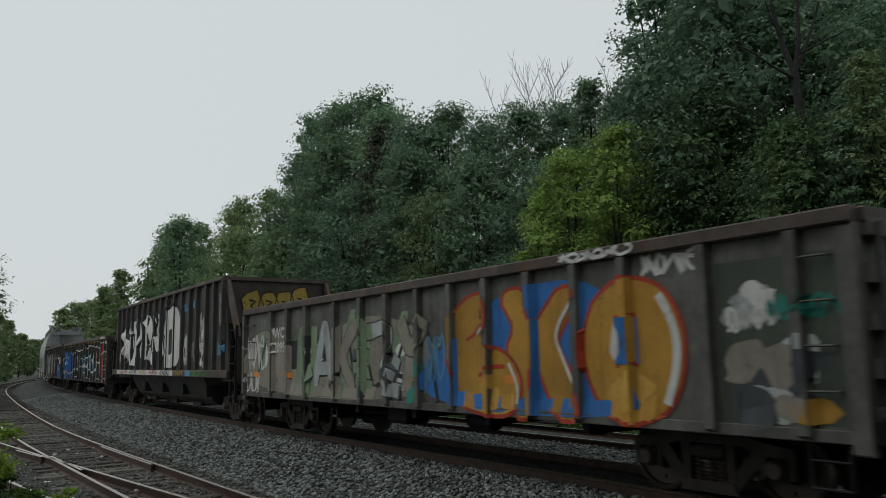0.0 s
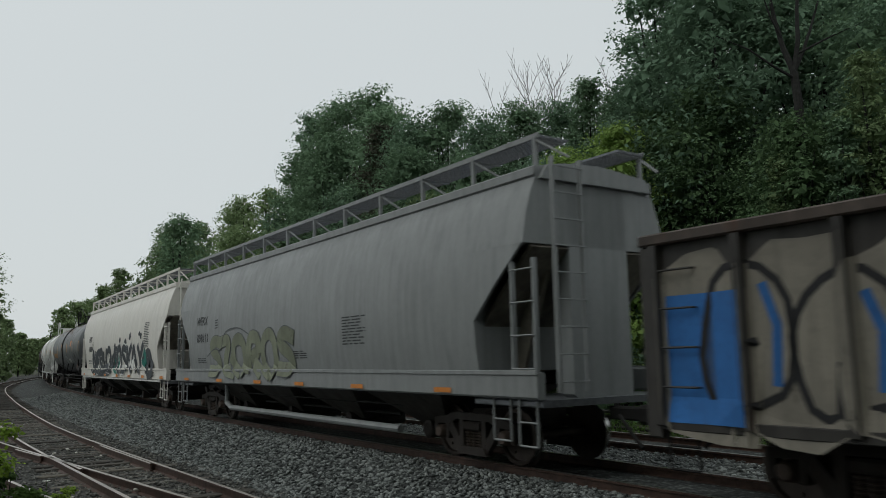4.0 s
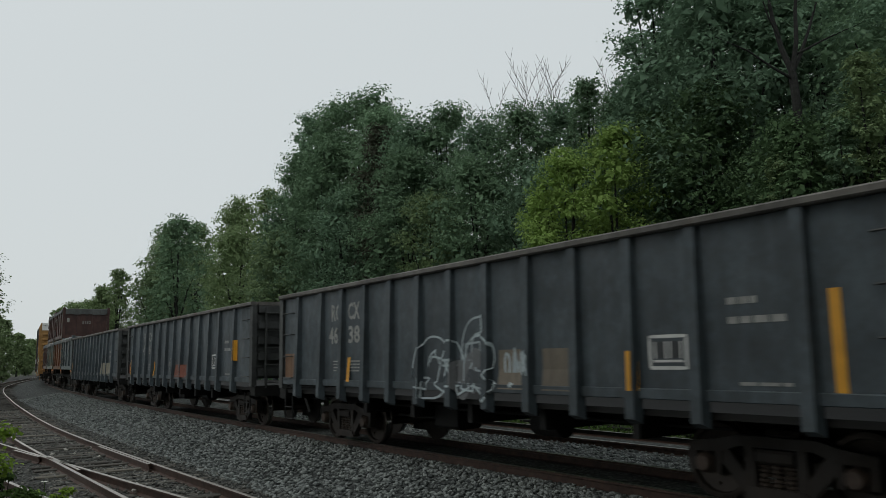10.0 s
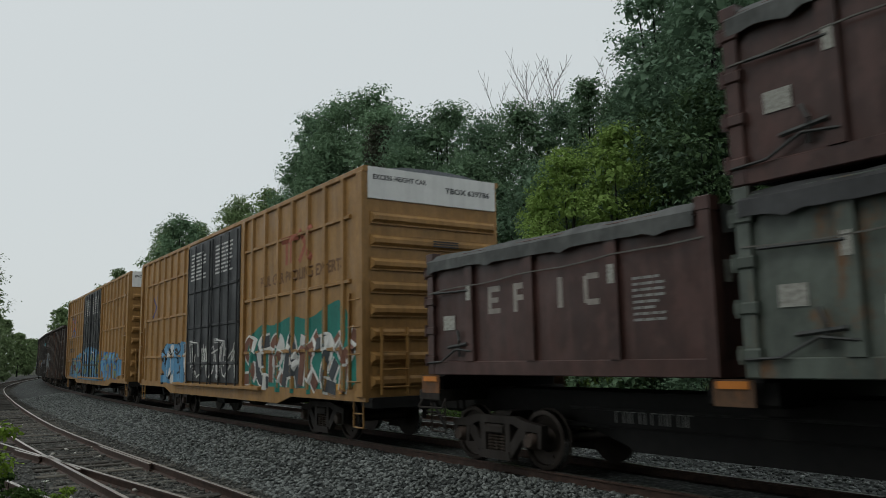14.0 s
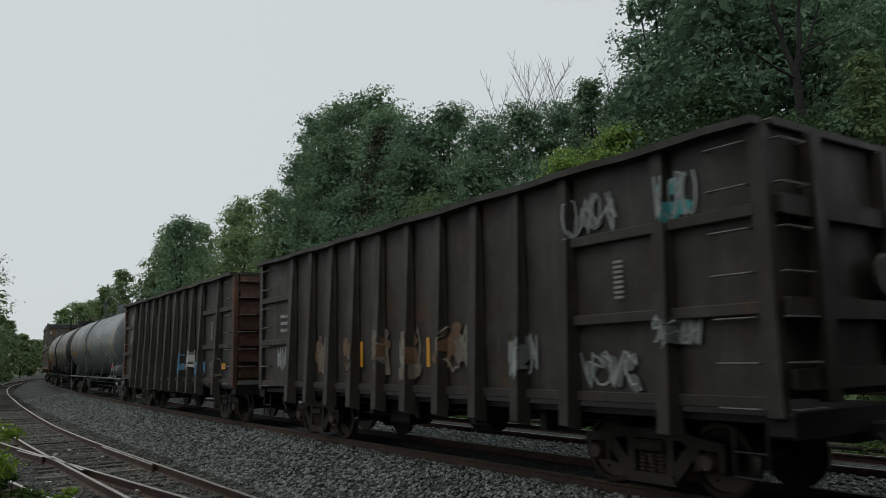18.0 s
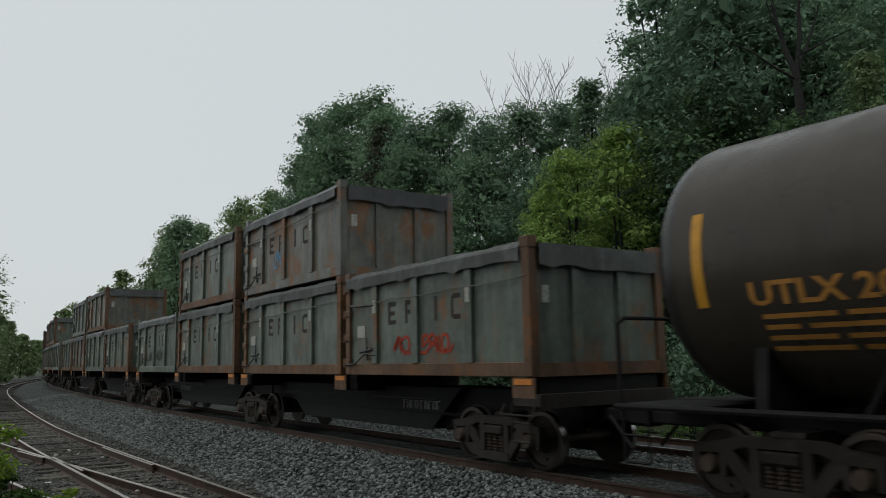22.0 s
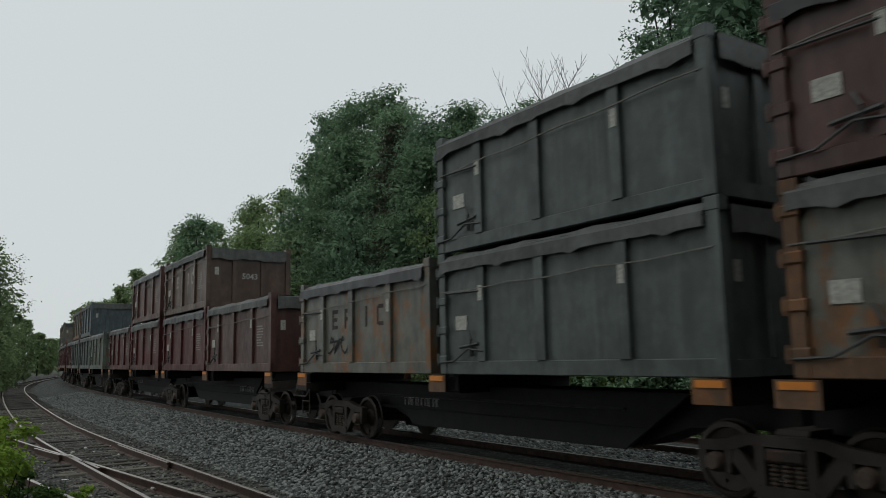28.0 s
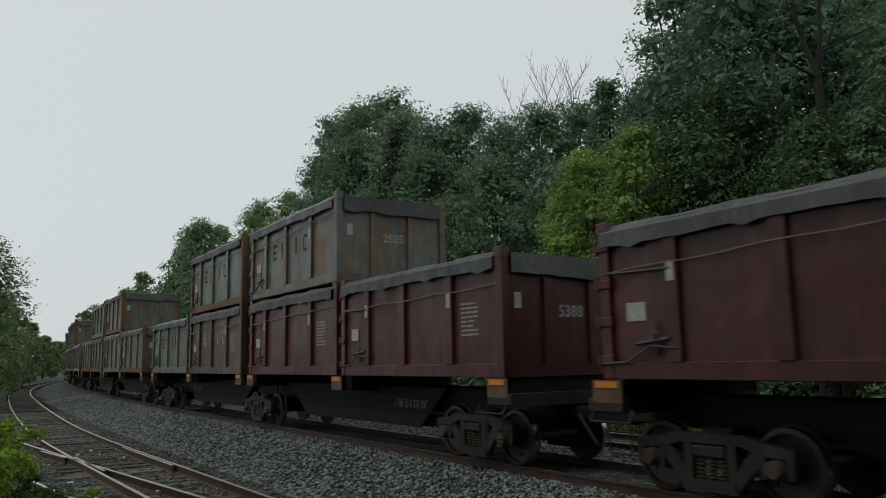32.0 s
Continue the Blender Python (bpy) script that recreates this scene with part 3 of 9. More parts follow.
def bubble_piece(car, skin, x0, x1, z0, z1, n, fill, edge, seed, inner=None, back=None, edge_w=0.07, slit=True):
    """A row of fat spray-can shapes with outlines."""
    rng = random.Random(seed)
    w = (x1 - x0) / n
    if back:
        pb = Paintwork(skin, 0.003)
        for i in range(n + 1):
            pb.fill(blob(x0 + w * i, (z0 + z1) / 2 + rng.uniform(-0.1, 0.1), w * 0.75, (z1 - z0) * 0.58, rng))
        pb.done("graffiti", back, car)
    pf, pe, pi = Paintwork(skin, 0.006), Paintwork(skin, 0.009), Paintwork(skin, 0.008)
    for i in range(n):
        cx = x0 + w * (i + 0.5)
        zz0, zz1 = z0 + rng.uniform(0, 0.12) * (z1 - z0), z1 - rng.uniform(0, 0.15) * (z1 - z0)
        s = rounded(blob(cx, (zz0 + zz1) / 2, w * 0.56, (zz1 - zz0) / 2, rng, 9, 0.16, 3.2), 1)
        pf.cut().fill(s)
        pe.cut().stroke(s + s[:1], edge_w)
        if slit:
            k = rng.choice((0, 1, 2))
            h = zz1 - zz0
            if k == 0:
                pe.stroke([(cx - w * 0.1, zz0 + h * 0.05), (cx - w * 0.05, zz0 + h * 0.45), (cx + w * 0.12, zz0 + h * 0.5)], edge_w)
            elif k == 1:
                pe.stroke([(cx + w * 0.05, zz1 - h * 0.05), (cx, zz1 - h * 0.4)], edge_w)
                pe.stroke([(cx - w * 0.1, zz0 + h * 0.12), (cx + w * 0.1, zz0 + h * 0.3)], edge_w)
            else:
                hole = blob(cx, zz0 + h * 0.5, w * 0.13, h * 0.16, rng, 8)
                pe.fill(hole, 0.05)
            if inner:
                pi.cut().stroke([(cx + w * 0.3, zz0 + h * 0.2), (cx + w * 0.34, zz0 + h * 0.6), (cx + w * 0.2, zz1 - h * 0.12)], edge_w * 1.2)
    pf.done("graffiti", fill, car)
    pe.done("graffiti", edge, car)
    if inner:
        pi.done("graffiti", inner, car)


FORMS = {
    "N": [[(0.05, 0.0), (0.1, 0.95), (0.3, 0.95), (0.68, 0.1), (0.8, 0.1), (0.85, 1.0)]],
    "E": [[(0.95, 0.95), (0.25, 0.9), (0.1, 0.1), (0.85, 0.05)], [(0.18, 0.5), (0.7, 0.52)]],
    "R": [[(0.1, 0.0), (0.15, 0.95), (0.7, 0.98), (0.82, 0.7), (0.6, 0.5), (0.25, 0.48), (0.9, 0.0)]],
    "V": [[(0.1, 1.0), (0.15, 0.45), (0.4, 0.02), (0.65, 0.1), (0.85, 1.1)]],
    "B": [[(0.12, 0.0), (0.15, 1.0), (0.75, 1.0), (0.85, 0.75), (0.4, 0.55), (0.95, 0.45), (0.92, 0.05), (0.15, 0.0)]],
    "2": [[(0.1, 0.75), (0.3, 1.05), (0.75, 1.0), (0.9, 0.65), (0.55, 0.3), (0.05, 0.1), (0.95, 0.02)]],
    "A": [[(0.0, 0.0), (0.35, 0.95), (0.5, 0.95), (0.9, 0.0)], [(0.15, 0.32), (0.7, 0.36)]],
    "S": [[(0.95, 0.85), (0.4, 1.0), (0.1, 0.72), (0.8, 0.42), (0.75, 0.08), (0.05, 0.08)]],
    "k": [[(0.1, -0.05), (0.2, 1.05)], [(0.95, 1.0), (0.3, 0.5), (0.95, -0.05)]],
    "o": [[(0.5, 0.0), (0.1, 0.2), (0.1, 0.8), (0.5, 1.0), (0.85, 0.8), (0.85, 0.2), (0.5, 0.0)]],
    "y": [[(0.1, 1.0), (0.5, 0.45), (0.95, 1.05)], [(0.5, 0.45), (0.35, -0.05)]],
    "z": [[(0.0, 0.9), (0.8, 1.0), (0.2, 0.1), (1.0, 0.0)], [(0.7, 0.2), (0.95, 0.55)]],
}


def flow(pts, n=3):
    """An open path with its corners rounded."""
    for _ in range(n):
        out = pts[:1]
        for a, b in zip(pts[:-1], pts[1:]):
            out += [(a[0] * 0.75 + b[0] * 0.25, a[1] * 0.75 + b[1] * 0.25), (a[0] * 0.25 + b[0] * 0.75, a[1] * 0.25 + b[1] * 0.75)]
        pts = out + pts[-1:]
    return pts


def beside(pts, d):
    """The path shifted sideways by d."""
    out = []
    for i, (x, z) in enumerate(pts):
        a, c = pts[max(0, i - 2)], pts[min(len(pts) - 1, i + 2)]
        dx, dz = c[0] - a[0], c[1] - a[1]
        l = math.hypot(dx, dz) or 1
        out.append((x - dz / l * d, z + dx / l * d))
    return out


def wild_piece(car, skin, x0, x1, z0, z1, forms, fills, edge, seed, edge_w=0.06, fat=0.30):
    """Interlocked letter-like forms: thick rounded strokes over a wider rim of the edge colour, or, without fills, their outlines alone."""
    rng = random.Random(seed)
    w = (x1 - x0) / len(forms)
    for i, f in enumerate(forms):
        pe, pf = Paintwork(skin, 0.005 + 0.0006 * i), Paintwork(skin, 0.012 + 0.0006 * i)
        h = (z1 - z0) * rng.uniform(0.9, 1.0)
        zb = z0 + rng.uniform(0, (z1 - z0) - h)
        lean = rng.uniform(-0.06, 0.1) * w
        t = w * fat * rng.uniform(0.9, 1.1)
        for path in FORMS[f]:
            pts = [(x0 + w * (i - 0.06) + (px * 1.12 + rng.uniform(-0.04, 0.04)) * w + lean * pz, zb + t / 2 + (h - t) * (pz + rng.uniform(-0.03, 0.03))) for px, pz in path]
            fine = flow(pts)
            if fills is None:
                a, c = beside(fine, t / 2), beside(fine, -t / 2)
                pe.stroke(a + c[::-1] + a[:1], edge_w)
                continue
            pe.stroke(fine, t + 2 * edge_w)
            pe.lift += 0.0012
            pf.stroke(fine, t)
            pf.lift += 0.0012
        pe.done("graffiti", edge, car)
        if fills is not None:
            pf.done("graffiti", fills[i % len(fills)], car)


def drips(car, skin, x0, x1, z0, z1, mats, seed, wide=0.22):
    """Upright runs of colour side by side, with uneven ends."""
    rng = random.Random(seed)
    skins = [Paintwork(skin, 0.0045) for _ in mats]
    x = x0
    k = 0
    while x < x1 - 0.05:
        w = min(wide * rng.uniform(0.5, 1.6), x1 - x)
        zb, zt = z0 + rng.uniform(0, 0.5) * (z1 - z0) * (k % 2), z1 - rng.uniform(0, 0.35) * (z1 - z0) * (k % 2)
        skins[k % len(mats)].fill(rounded([(x, zb + 0.1), (x + w / 2, zb), (x + w, zb + 0.06), (x + w, zt), (x + w / 2, zt - 0.05), (x, zt - 0.02)], 1), 0.06)
        x += w
        k += 1
    for p, mat in zip(skins, mats):
        p.done("graffiti", mat, car)


def smudges(car, skin, x0, x1, z0, z1, mats, seed, n=12, size=0.2):
    """Soft-edged dabs of old spray paint."""
    rng = random.Random(seed)
    skins = [Paintwork(skin) for _ in mats]
    for i in range(n):
        r = size * rng.uniform(0.5, 1.2)
        p = skins[i % len(mats)]
        p.lift = 0.003 + 0.0004 * i
        p.fill(rounded(blob(rng.uniform(x0 + r, x1 - r), rng.uniform(z0 + r * 0.7, z1 - r * 0.7), r, r * rng.uniform(0.5, 1.1), rng, 9, 0.35, 2.2), 1), 0.05)
    for p, mat in zip(skins, mats):
        p.done("graffiti", mat, car)


def scribble(car, skin, x0, x1, z0, z1, mat, seed, w=0.035, loops=5):
    """A quick tag of looping lines."""
    rng = random.Random(seed)
    p = Paintwork(skin, 0.01)
    run = []
    for k in range(loops):
        cx = x0 + (x1 - x0) * (k + 0.5) / loops
        h = z1 - z0
        pts = []
        if (seed + k) % 2:
            for i in range(7):
                pts.append((cx + (x1 - x0) / loops * rng.uniform(-0.5, 0.6), z0 + h * (rng.uniform(0.0, 0.35) if i % 2 else rng.uniform(0.6, 1.0))))
            run += pts
            continue
        a0, turns, rr = rng.uniform(0, 6), rng.choice((0.7, 1.0, 1.3)), (x1 - x0) / loops * rng.uniform(0.35, 0.65)
        for i in range(13):
            a = a0 + turns * 2 * math.pi * i / 12
            pts.append((cx + math.cos(a) * rr + (i - 6) * rr * 0.1, z0 + h * 0.5 + math.sin(a) * h * rng.uniform(0.3, 0.5)))
        run += pts
    p.stroke(run, w)
    p.done("graffiti", mat, car)


# ---- running gear ----
def make_sideframe():
    b = Build()
    for y in (-1.07,):
        y0, y1 = y, y + 0.13
        b.slab([(-1.12, 0.58), (-1.12, 0.69), (-0.72, 0.74), (-0.5, 0.80), (0.5, 0.80), (0.72, 0.74), (1.12, 0.69), (1.12, 0.58), (0.66, 0.60), (0.45, 0.68), (-0.45, 0.68), (-0.66, 0.60)], y0, y1)
        for m in (-1, 1):
            b.slab([(m * 0.80, 0.62), (m * 0.60, 0.66), (m * 0.26, 0.25), (m * 0.36, 0.13)], y0 + 0.01, y1 - 0.01)
            b.slab([(m * 0.37, 0.22), (m * 0.25, 0.22), (m * 0.25, 0.70), (m * 0.37, 0.70)], y0 + 0.005, y1 - 0.005)
            b.slab([(m * 1.12, 0.60), (m * 1.02, 0.60), (m * 1.02, 0.36), (m * 1.10, 0.36)], y0, y1)
            b.slab([(m * 0.76, 0.62), (m * 0.66, 0.62), (m * 0.69, 0.34), (m * 0.76, 0.34)], y0, y1)
        b.slab([(-0.40, 0.12), (0.40, 0.12), (0.35, 0.25), (-0.35, 0.25)], y0 - 0.02, y1 + 0.02)
    return b


def make_spring():
    b = Build()
    prof = [(0.25, 0.05)]
    for i in range(5):
        z = 0.26 + i * 0.05
        prof += [(z, 0.045), (z + 0.012, 0.07), (z + 0.026, 0.07), (z + 0.038, 0.045)]
    b.lathe(prof, 7, "z", (0, -1.0, 0))
    return b


def make_bearing():
    return Build().lathe([(-1.15, 0.03), (-1.15, 0.085), (-1.11, 0.115), (-1.0, 0.13), (-0.92, 0.13)], 14, "y", (0, 0, 0.457))


def make_wheelset():
    prof = [(0.0, 0.085), (0.66, 0.085), (0.662, 0.14), (0.672, 0.16), (0.70, 0.33), (0.688, 0.385), (0.688, 0.485), (0.70, 0.487), (0.716, 0.462),
            (0.815, 0.452), (0.822, 0.44), (0.822, 0.385), (0.775, 0.37), (0.745, 0.19), (0.80, 0.14), (0.86, 0.13), (0.86, 0.075), (1.05, 0.07)]
    n = 18
    b = Build()
    b.lathe(prof, n, "y")
    k = len(prof)
    b2 = Build()
    b2.lathe([(-u, r) for u, r in prof], n, "y")
    # casting marks on the plate
    for i in range(4):
        a = i * math.pi / 2
        for sgn in (1, -1):
            b2.tube((math.cos(a) * 0.28, sgn * 0.755, math.sin(a) * 0.28), (math.cos(a) * 0.28, sgn * 0.785, math.sin(a) * 0.28), 0.022, 6)
    me_b = Build()
    me_b.add(b.v, b.f)
    me_b.add(b2.v, b2.f)
    me = me_b.mesh("wheelset", M_WHEEL, True)
    me.materials.append(M_TREAD)
    idx = []
    for poly in me.polygons:
        r = math.hypot(poly.center.x, poly.center.z)
        idx.append(1 if 0.43 < r < 0.475 and abs(poly.normal.y) < 0.8 and abs(poly.center.y) < 0.83 else 0)
    me.polygons.foreach_set("material_index", idx)
    return me


ME_FRAME = make_sideframe().mesh("sideframe", M_TRUCK)
ME_SPRING = make_spring().mesh("spring", plain("spring_steel", (0.06, 0.045, 0.036), 0.6, 0.3))
ME_BEARING = make_bearing().mesh("bearing", plain("bearing_cap", (0.07, 0.05, 0.04), 0.6, 0.3), True)
ME_WHEELS = make_wheelset()
ME_BOLSTER = Build().box(-0.22, 0.22, -1.085, 1.085, 0.51, 0.66, 0.03).box(-0.2, 0.2, -0.9, 0.9, 0.5, 0.86, 0.05).mesh("bolster", M_TRUCK)
ME_COUPLER = Build().box(-0.1, 0.62, -0.09, 0.09, 0.76, 0.96, 0.03).box(0.55, 0.92, -0.17, 0.15, 0.72, 1.0, 0.05).tube((0.3, -0.3, 0.85), (0.75, -0.34, 0.42), 0.03).mesh("coupler", M_BLACK)
HALF_TURN = Matrix.Rotation(math.pi, 4, "Z")


def add_truck(car, x, q):
    t = new("truck")
    t.parent = car
    t.matrix_basis = Matrix.Translation((x, 0, 0))
    for m in (Matrix.Identity(4), HALF_TURN):
        part("sideframe", ME_FRAME, None, t).matrix_basis = m
        for d in (-0.155, 0.0, 0.155):
            part("spring", ME_SPRING, None, t).matrix_basis = m @ Matrix.Translation((d, 0, 0))
        for d in (-0.89, 0.89):
            part("bearing", ME_BEARING, None, t).matrix_basis = m @ Matrix.Translation((d, 0, 0))
    part("bolster", ME_BOLSTER, None, t)
    for d in (-0.89, 0.89):
        w = part("wheelset", ME_WHEELS, None, t, "steel wheels with bright worn treads")
        w.matrix_basis = Matrix.Translation((d, 0, 0.457))
        WHEELS.append((w, q - x, d))


def car_base(name, label, q0, q1, trucks=2.2, sill=True, cat="railcar", couplers=True):
    """A car on two trucks between q0 and q1 metres behind the train's mark. x runs forward, the track side is z = 0."""
    L = q1 - q0
    qc = (q0 + q1) / 2
    car = thing(name, label, cat, "cars of the freight train")
    add_truck(car, L / 2 - trucks, qc)
    add_truck(car, -L / 2 + trucks, qc)
    if sill:
        part("centre_sill", Build().box(-L / 2, L / 2, -0.3, 0.3, 0.72, 1.02, 0.03), M_BLACK, car)
        for x in np.linspace(-L / 2 + trucks + 1.6, L / 2 - trucks - 1.6, 5):
            part("crossbearer", Build().slab([(x - 0.06, 0.7), (x + 0.06, 0.7), (x + 0.06, 1.05), (x - 0.06, 1.05)], -1.38, 1.38), M_BLACK, car)
    if couplers:
        for m, x in ((Matrix.Identity(4), L / 2), (HALF_TURN, -L / 2)):
            o = part("coupler", ME_COUPLER, None, car)
            o.matrix_basis = Matrix.Translation((x, 0, 0)) @ m
    bk = Build()
    if sill:
        bk.lathe([(0.9, 0.05), (0.92, 0.2), (1.5, 0.2), (1.52, 0.05)], 12, "x", (0, -0.75, 0.72))
        bk.box(-1.6, -0.9, -1.0, -0.5, 0.5, 0.95, 0.05)
    bk.tube((-3.5, -0.6, 0.62), (3.8, -0.6, 0.62), 0.03)
    bk.tube((-4.5, -0.95, 0.85), (4.5, -0.95, 0.85), 0.025)
    part("brake_gear", bk, M_BLACK, car)
    TRAIN.append((car, qc, L - 2 * trucks))
    return car, L, qc


def rungs(car, x, y, z0, z1, n, w=0.42, along="x", mat=None, out=0.07, rails=False, name="ladder"):
    """Grab irons, or a ladder with rails and rungs."""
    mat = mat or M_BLACK
    owner, piece = car, "grab_iron"
    if rails:
        b = Build()
        for d in (-w / 2, w / 2):
            if along == "x":
                b.box(x + d - 0.02, x + d + 0.02, y - 0.02 - out * 0.5, y + 0.02, z0 - 0.15, z1 + 0.15)
            else:
                b.box(*sorted((x - 0.02, x + 0.02 + out * 0.5 * (1 if x > 0 else -1))), y + d - 0.02, y + d + 0.02, z0 - 0.15, z1 + 0.15)
        owner, piece = part(name, b, mat, car), "rung"
    b = Build()
    if along == "x":
        s = -1 if y < 0 else 1
        b.path([(x - w / 2, y, 0), (x - w / 2, y + s * out, 0), (x + w / 2, y + s * out, 0), (x + w / 2, y, 0)], 0.014, 5)
    else:
        s = 1 if x > 0 else -1
        b.path([(x, y - w / 2, 0), (x + s * out, y - w / 2, 0), (x + s * out, y + w / 2, 0), (x, y + w / 2, 0)], 0.014, 5)
    me = b.mesh(piece, mat)
    for i in range(n):
        part(piece, me, None, owner).matrix_basis = Matrix.Translation((0, 0, z0 + (z1 - z0) * i / max(1, n - 1)))
    return owner


def stirrup(car, x, y, mat, z0=0.42, z1=0.95):
    b = Build()
    b.path([(x - 0.2, y, z1), (x - 0.2, y, z0), (x + 0.2, y, z0), (x + 0.2, y, z1)], 0.018, 5)
    b.tube((x - 0.2, y, (z0 + z1) / 2), (x + 0.2, y, (z0 + z1) / 2), 0.015, 5)
    return part("step", b, mat, car)


# ---- gondola ----
def gondola(label, q0, q1, z1, body, rim, posts, post_w=0.15, deep=0.10, z0=0.86, hang=0.0, rim_h=0.13, end_ribs=5, end_mat=None, taper=0.0, wave=0.0, trucks=2.2, dents=0.0):
    """Open car with outside posts at the given x. Returns the car and the skin of its camera side."""
    car, L, qc = car_base("gondola_car", label, q0, q1, trucks)
    xs = [qc - q for q in posts]
    end_mat = end_mat or body
    for sgn in (-1, 1):
        sw = Build()
        sw.box(-L / 2, L / 2, sgn * 1.46 if sgn > 0 else -1.5, 1.5 if sgn > 0 else -1.46, z0 + 0.02, z1 - 0.03)
        if dents:
            sw = Build()
            nx, nz = 66, 8
            dr = random.Random(int(q0) + sgn)
            for i in range(nx + 1):
                for j in range(nz + 1):
                    x, z = -L / 2 + L * i / nx, z0 + 0.02 + (z1 - z0 - 0.05) * j / nz
                    d = dents * (0.6 + 0.5 * noise.noise(Vector((x * 0.9 + q0, z * 1.1, sgn)))) + dents * 0.5 * noise.noise(Vector((x * 2.7, z * 2.4 + q0, sgn))) + dr.uniform(-0.1, 0.1) * dents
                    sw.v.append((x, sgn * (1.5 - max(0.0, d)), z))
            sw.f = [(i * (nz + 1) + j, (i + 1) * (nz + 1) + j, (i + 1) * (nz + 1) + j + 1, i * (nz + 1) + j + 1) for i in range(nx) for j in range(nz)]
            sw.box(-L / 2, L / 2, *sorted((sgn * 1.40, sgn * 1.42)), z0 + 0.02, z1 - 0.03)
        part("side_wall", sw, body, car, smooth=bool(dents))
        part("side_sill", Build().box(-L / 2, L / 2, *((-1.545, -1.502) if sgn < 0 else (1.502, 1.545)), z0, z0 + 0.13, 0.01), body, car)
        tc = Build().box(-L / 2 - 0.03, L / 2 + 0.03, *((-1.60, -1.42) if sgn < 0 else (1.42, 1.60)), z1 - rim_h, z1, 0.02)
        if wave:
            tc = Build()
            n = 24
            ys = (-1.6, -1.42) if sgn < 0 else (1.42, 1.6)
            for i in range(n + 1):
                d = wave * math.sin(i * 1.7) * 0.6
                tc.v += [(-L / 2 + L * i / n, y * Build.wide, z + d) for y, z in ((ys[0], z1 - rim_h), (ys[1], z1 - rim_h), (ys[1], z1), (ys[0], z1))]
            tc.f = [(4 * i + k, 4 * i + (k + 1) % 4, 4 * i + 4 + (k + 1) % 4, 4 * i + 4 + k) for i in range(n) for k in range(4)] + [(3, 2, 1, 0), (4 * n, 4 * n + 1, 4 * n + 2, 4 * n + 3)]
        part("top_chord", tc, rim, car)
        for x in xs:
            pb = Build()
            y = sgn * 1.5
            o = sgn * (1.5 + deep)
            zb = z0 - hang
            k = taper * deep
            pts = [(x - post_w / 2, y), (x + post_w / 2, y), (x + post_w / 2 * 0.72, o), (x - post_w / 2 * 0.72, o)]
            top = [(x - post_w / 2, y), (x + post_w / 2, y), (x + post_w / 2 * 0.72, o - sgn * k), (x - post_w / 2 * 0.72, o - sgn * k)]
            pb.add([(a, c, zb + 0.06 * (i > 1)) for i, (a, c) in enumerate(pts)] + [(a, c, z1 - rim_h) for a, c in top],
                   [(0, 1, 2, 3), (7, 6, 5, 4), (0, 4, 5, 1), (1, 5, 6, 2), (2, 6, 7, 3), (3, 7, 4, 0)])
            part("side_post", pb, body, car)
    part("floor", Build().box(-L / 2 + 0.05, L / 2 - 0.05, -1.45, 1.45, 1.0, 1.08), M_BLACK, car)
    for e in (-1, 1):
        x = e * L / 2
        part("end_wall", Build().box(*sorted((x - e * 0.06, x)), -1.46, 1.46, z0 + 0.1, z1 - 0.05), end_mat, car)
        part("end_chord", Build().box(*sorted((x - e * 0.05, x + e * 0.09)), -1.42, 1.42, z1 - rim_h, z1 - 0.004, 0.02), rim, car)
        for i in range(end_ribs):
            z = z0 + 0.25 + (z1 - z0 - 0.45) * i / max(1, end_ribs - 1)
            part("end_rib", Build().prism([(-1.4, z - 0.09), (1.4, z - 0.09), (1.4, z + 0.09), (-1.4, z + 0.09)], *sorted((x, x + e * 0.10))), end_mat, car)
        part("corner_post", Build().box(*sorted((x - e * 0.14, x + e * 0.05)), -1.56, -1.44, z0 - 0.1, z1 - rim_h, 0.02), end_mat, car)
        part("corner_post", Build().box(*sorted((x - e * 0.14, x + e * 0.05)), 1.44, 1.56, z0 - 0.1, z1 - rim_h, 0.02), end_mat, car)
        part("end_sill", Build().box(*sorted((x - e * 0.2, x + e * 0.12)), -1.5, 1.5, 0.85, 1.12, 0.03), M_BLACK, car)
        if z1 < 4:
            rungs(car, x - e * 0.45, -1.5, 1.35, z1 - 0.45, 4, 0.45, "x", end_mat)
            rungs(car, x + e * 0.1, -1.0, 1.2, z1 - 0.3, 5, 0.45, "y", end_mat, rails=True)
        rungs(car, x - e * 0.45, 1.5, 1.35, z1 - 0.45, 4, 0.45, "x", end_mat)
        stirrup(car, x - e * 0.4, -1.5, M_BLACK)

    def skin(x, z):
        for p in xs:
            if abs(x - p) < post_w * 0.40:
                return -(1.5 + deep) + taper * deep * (z - z0) / (z1 - z0)
        if z < z0 + 0.13:
            return -1.545
        return -1.502
    return car, skin, (lambda q: qc - q)


Build.wide = 1.06
# the car ahead, leaving the view
gondola("sooty brown gondola car leaving on the main track", -18.2, -2.0, 3.15, P_SOOT, P_RIM, [-17 + i * 1.1 for i in range(14)])

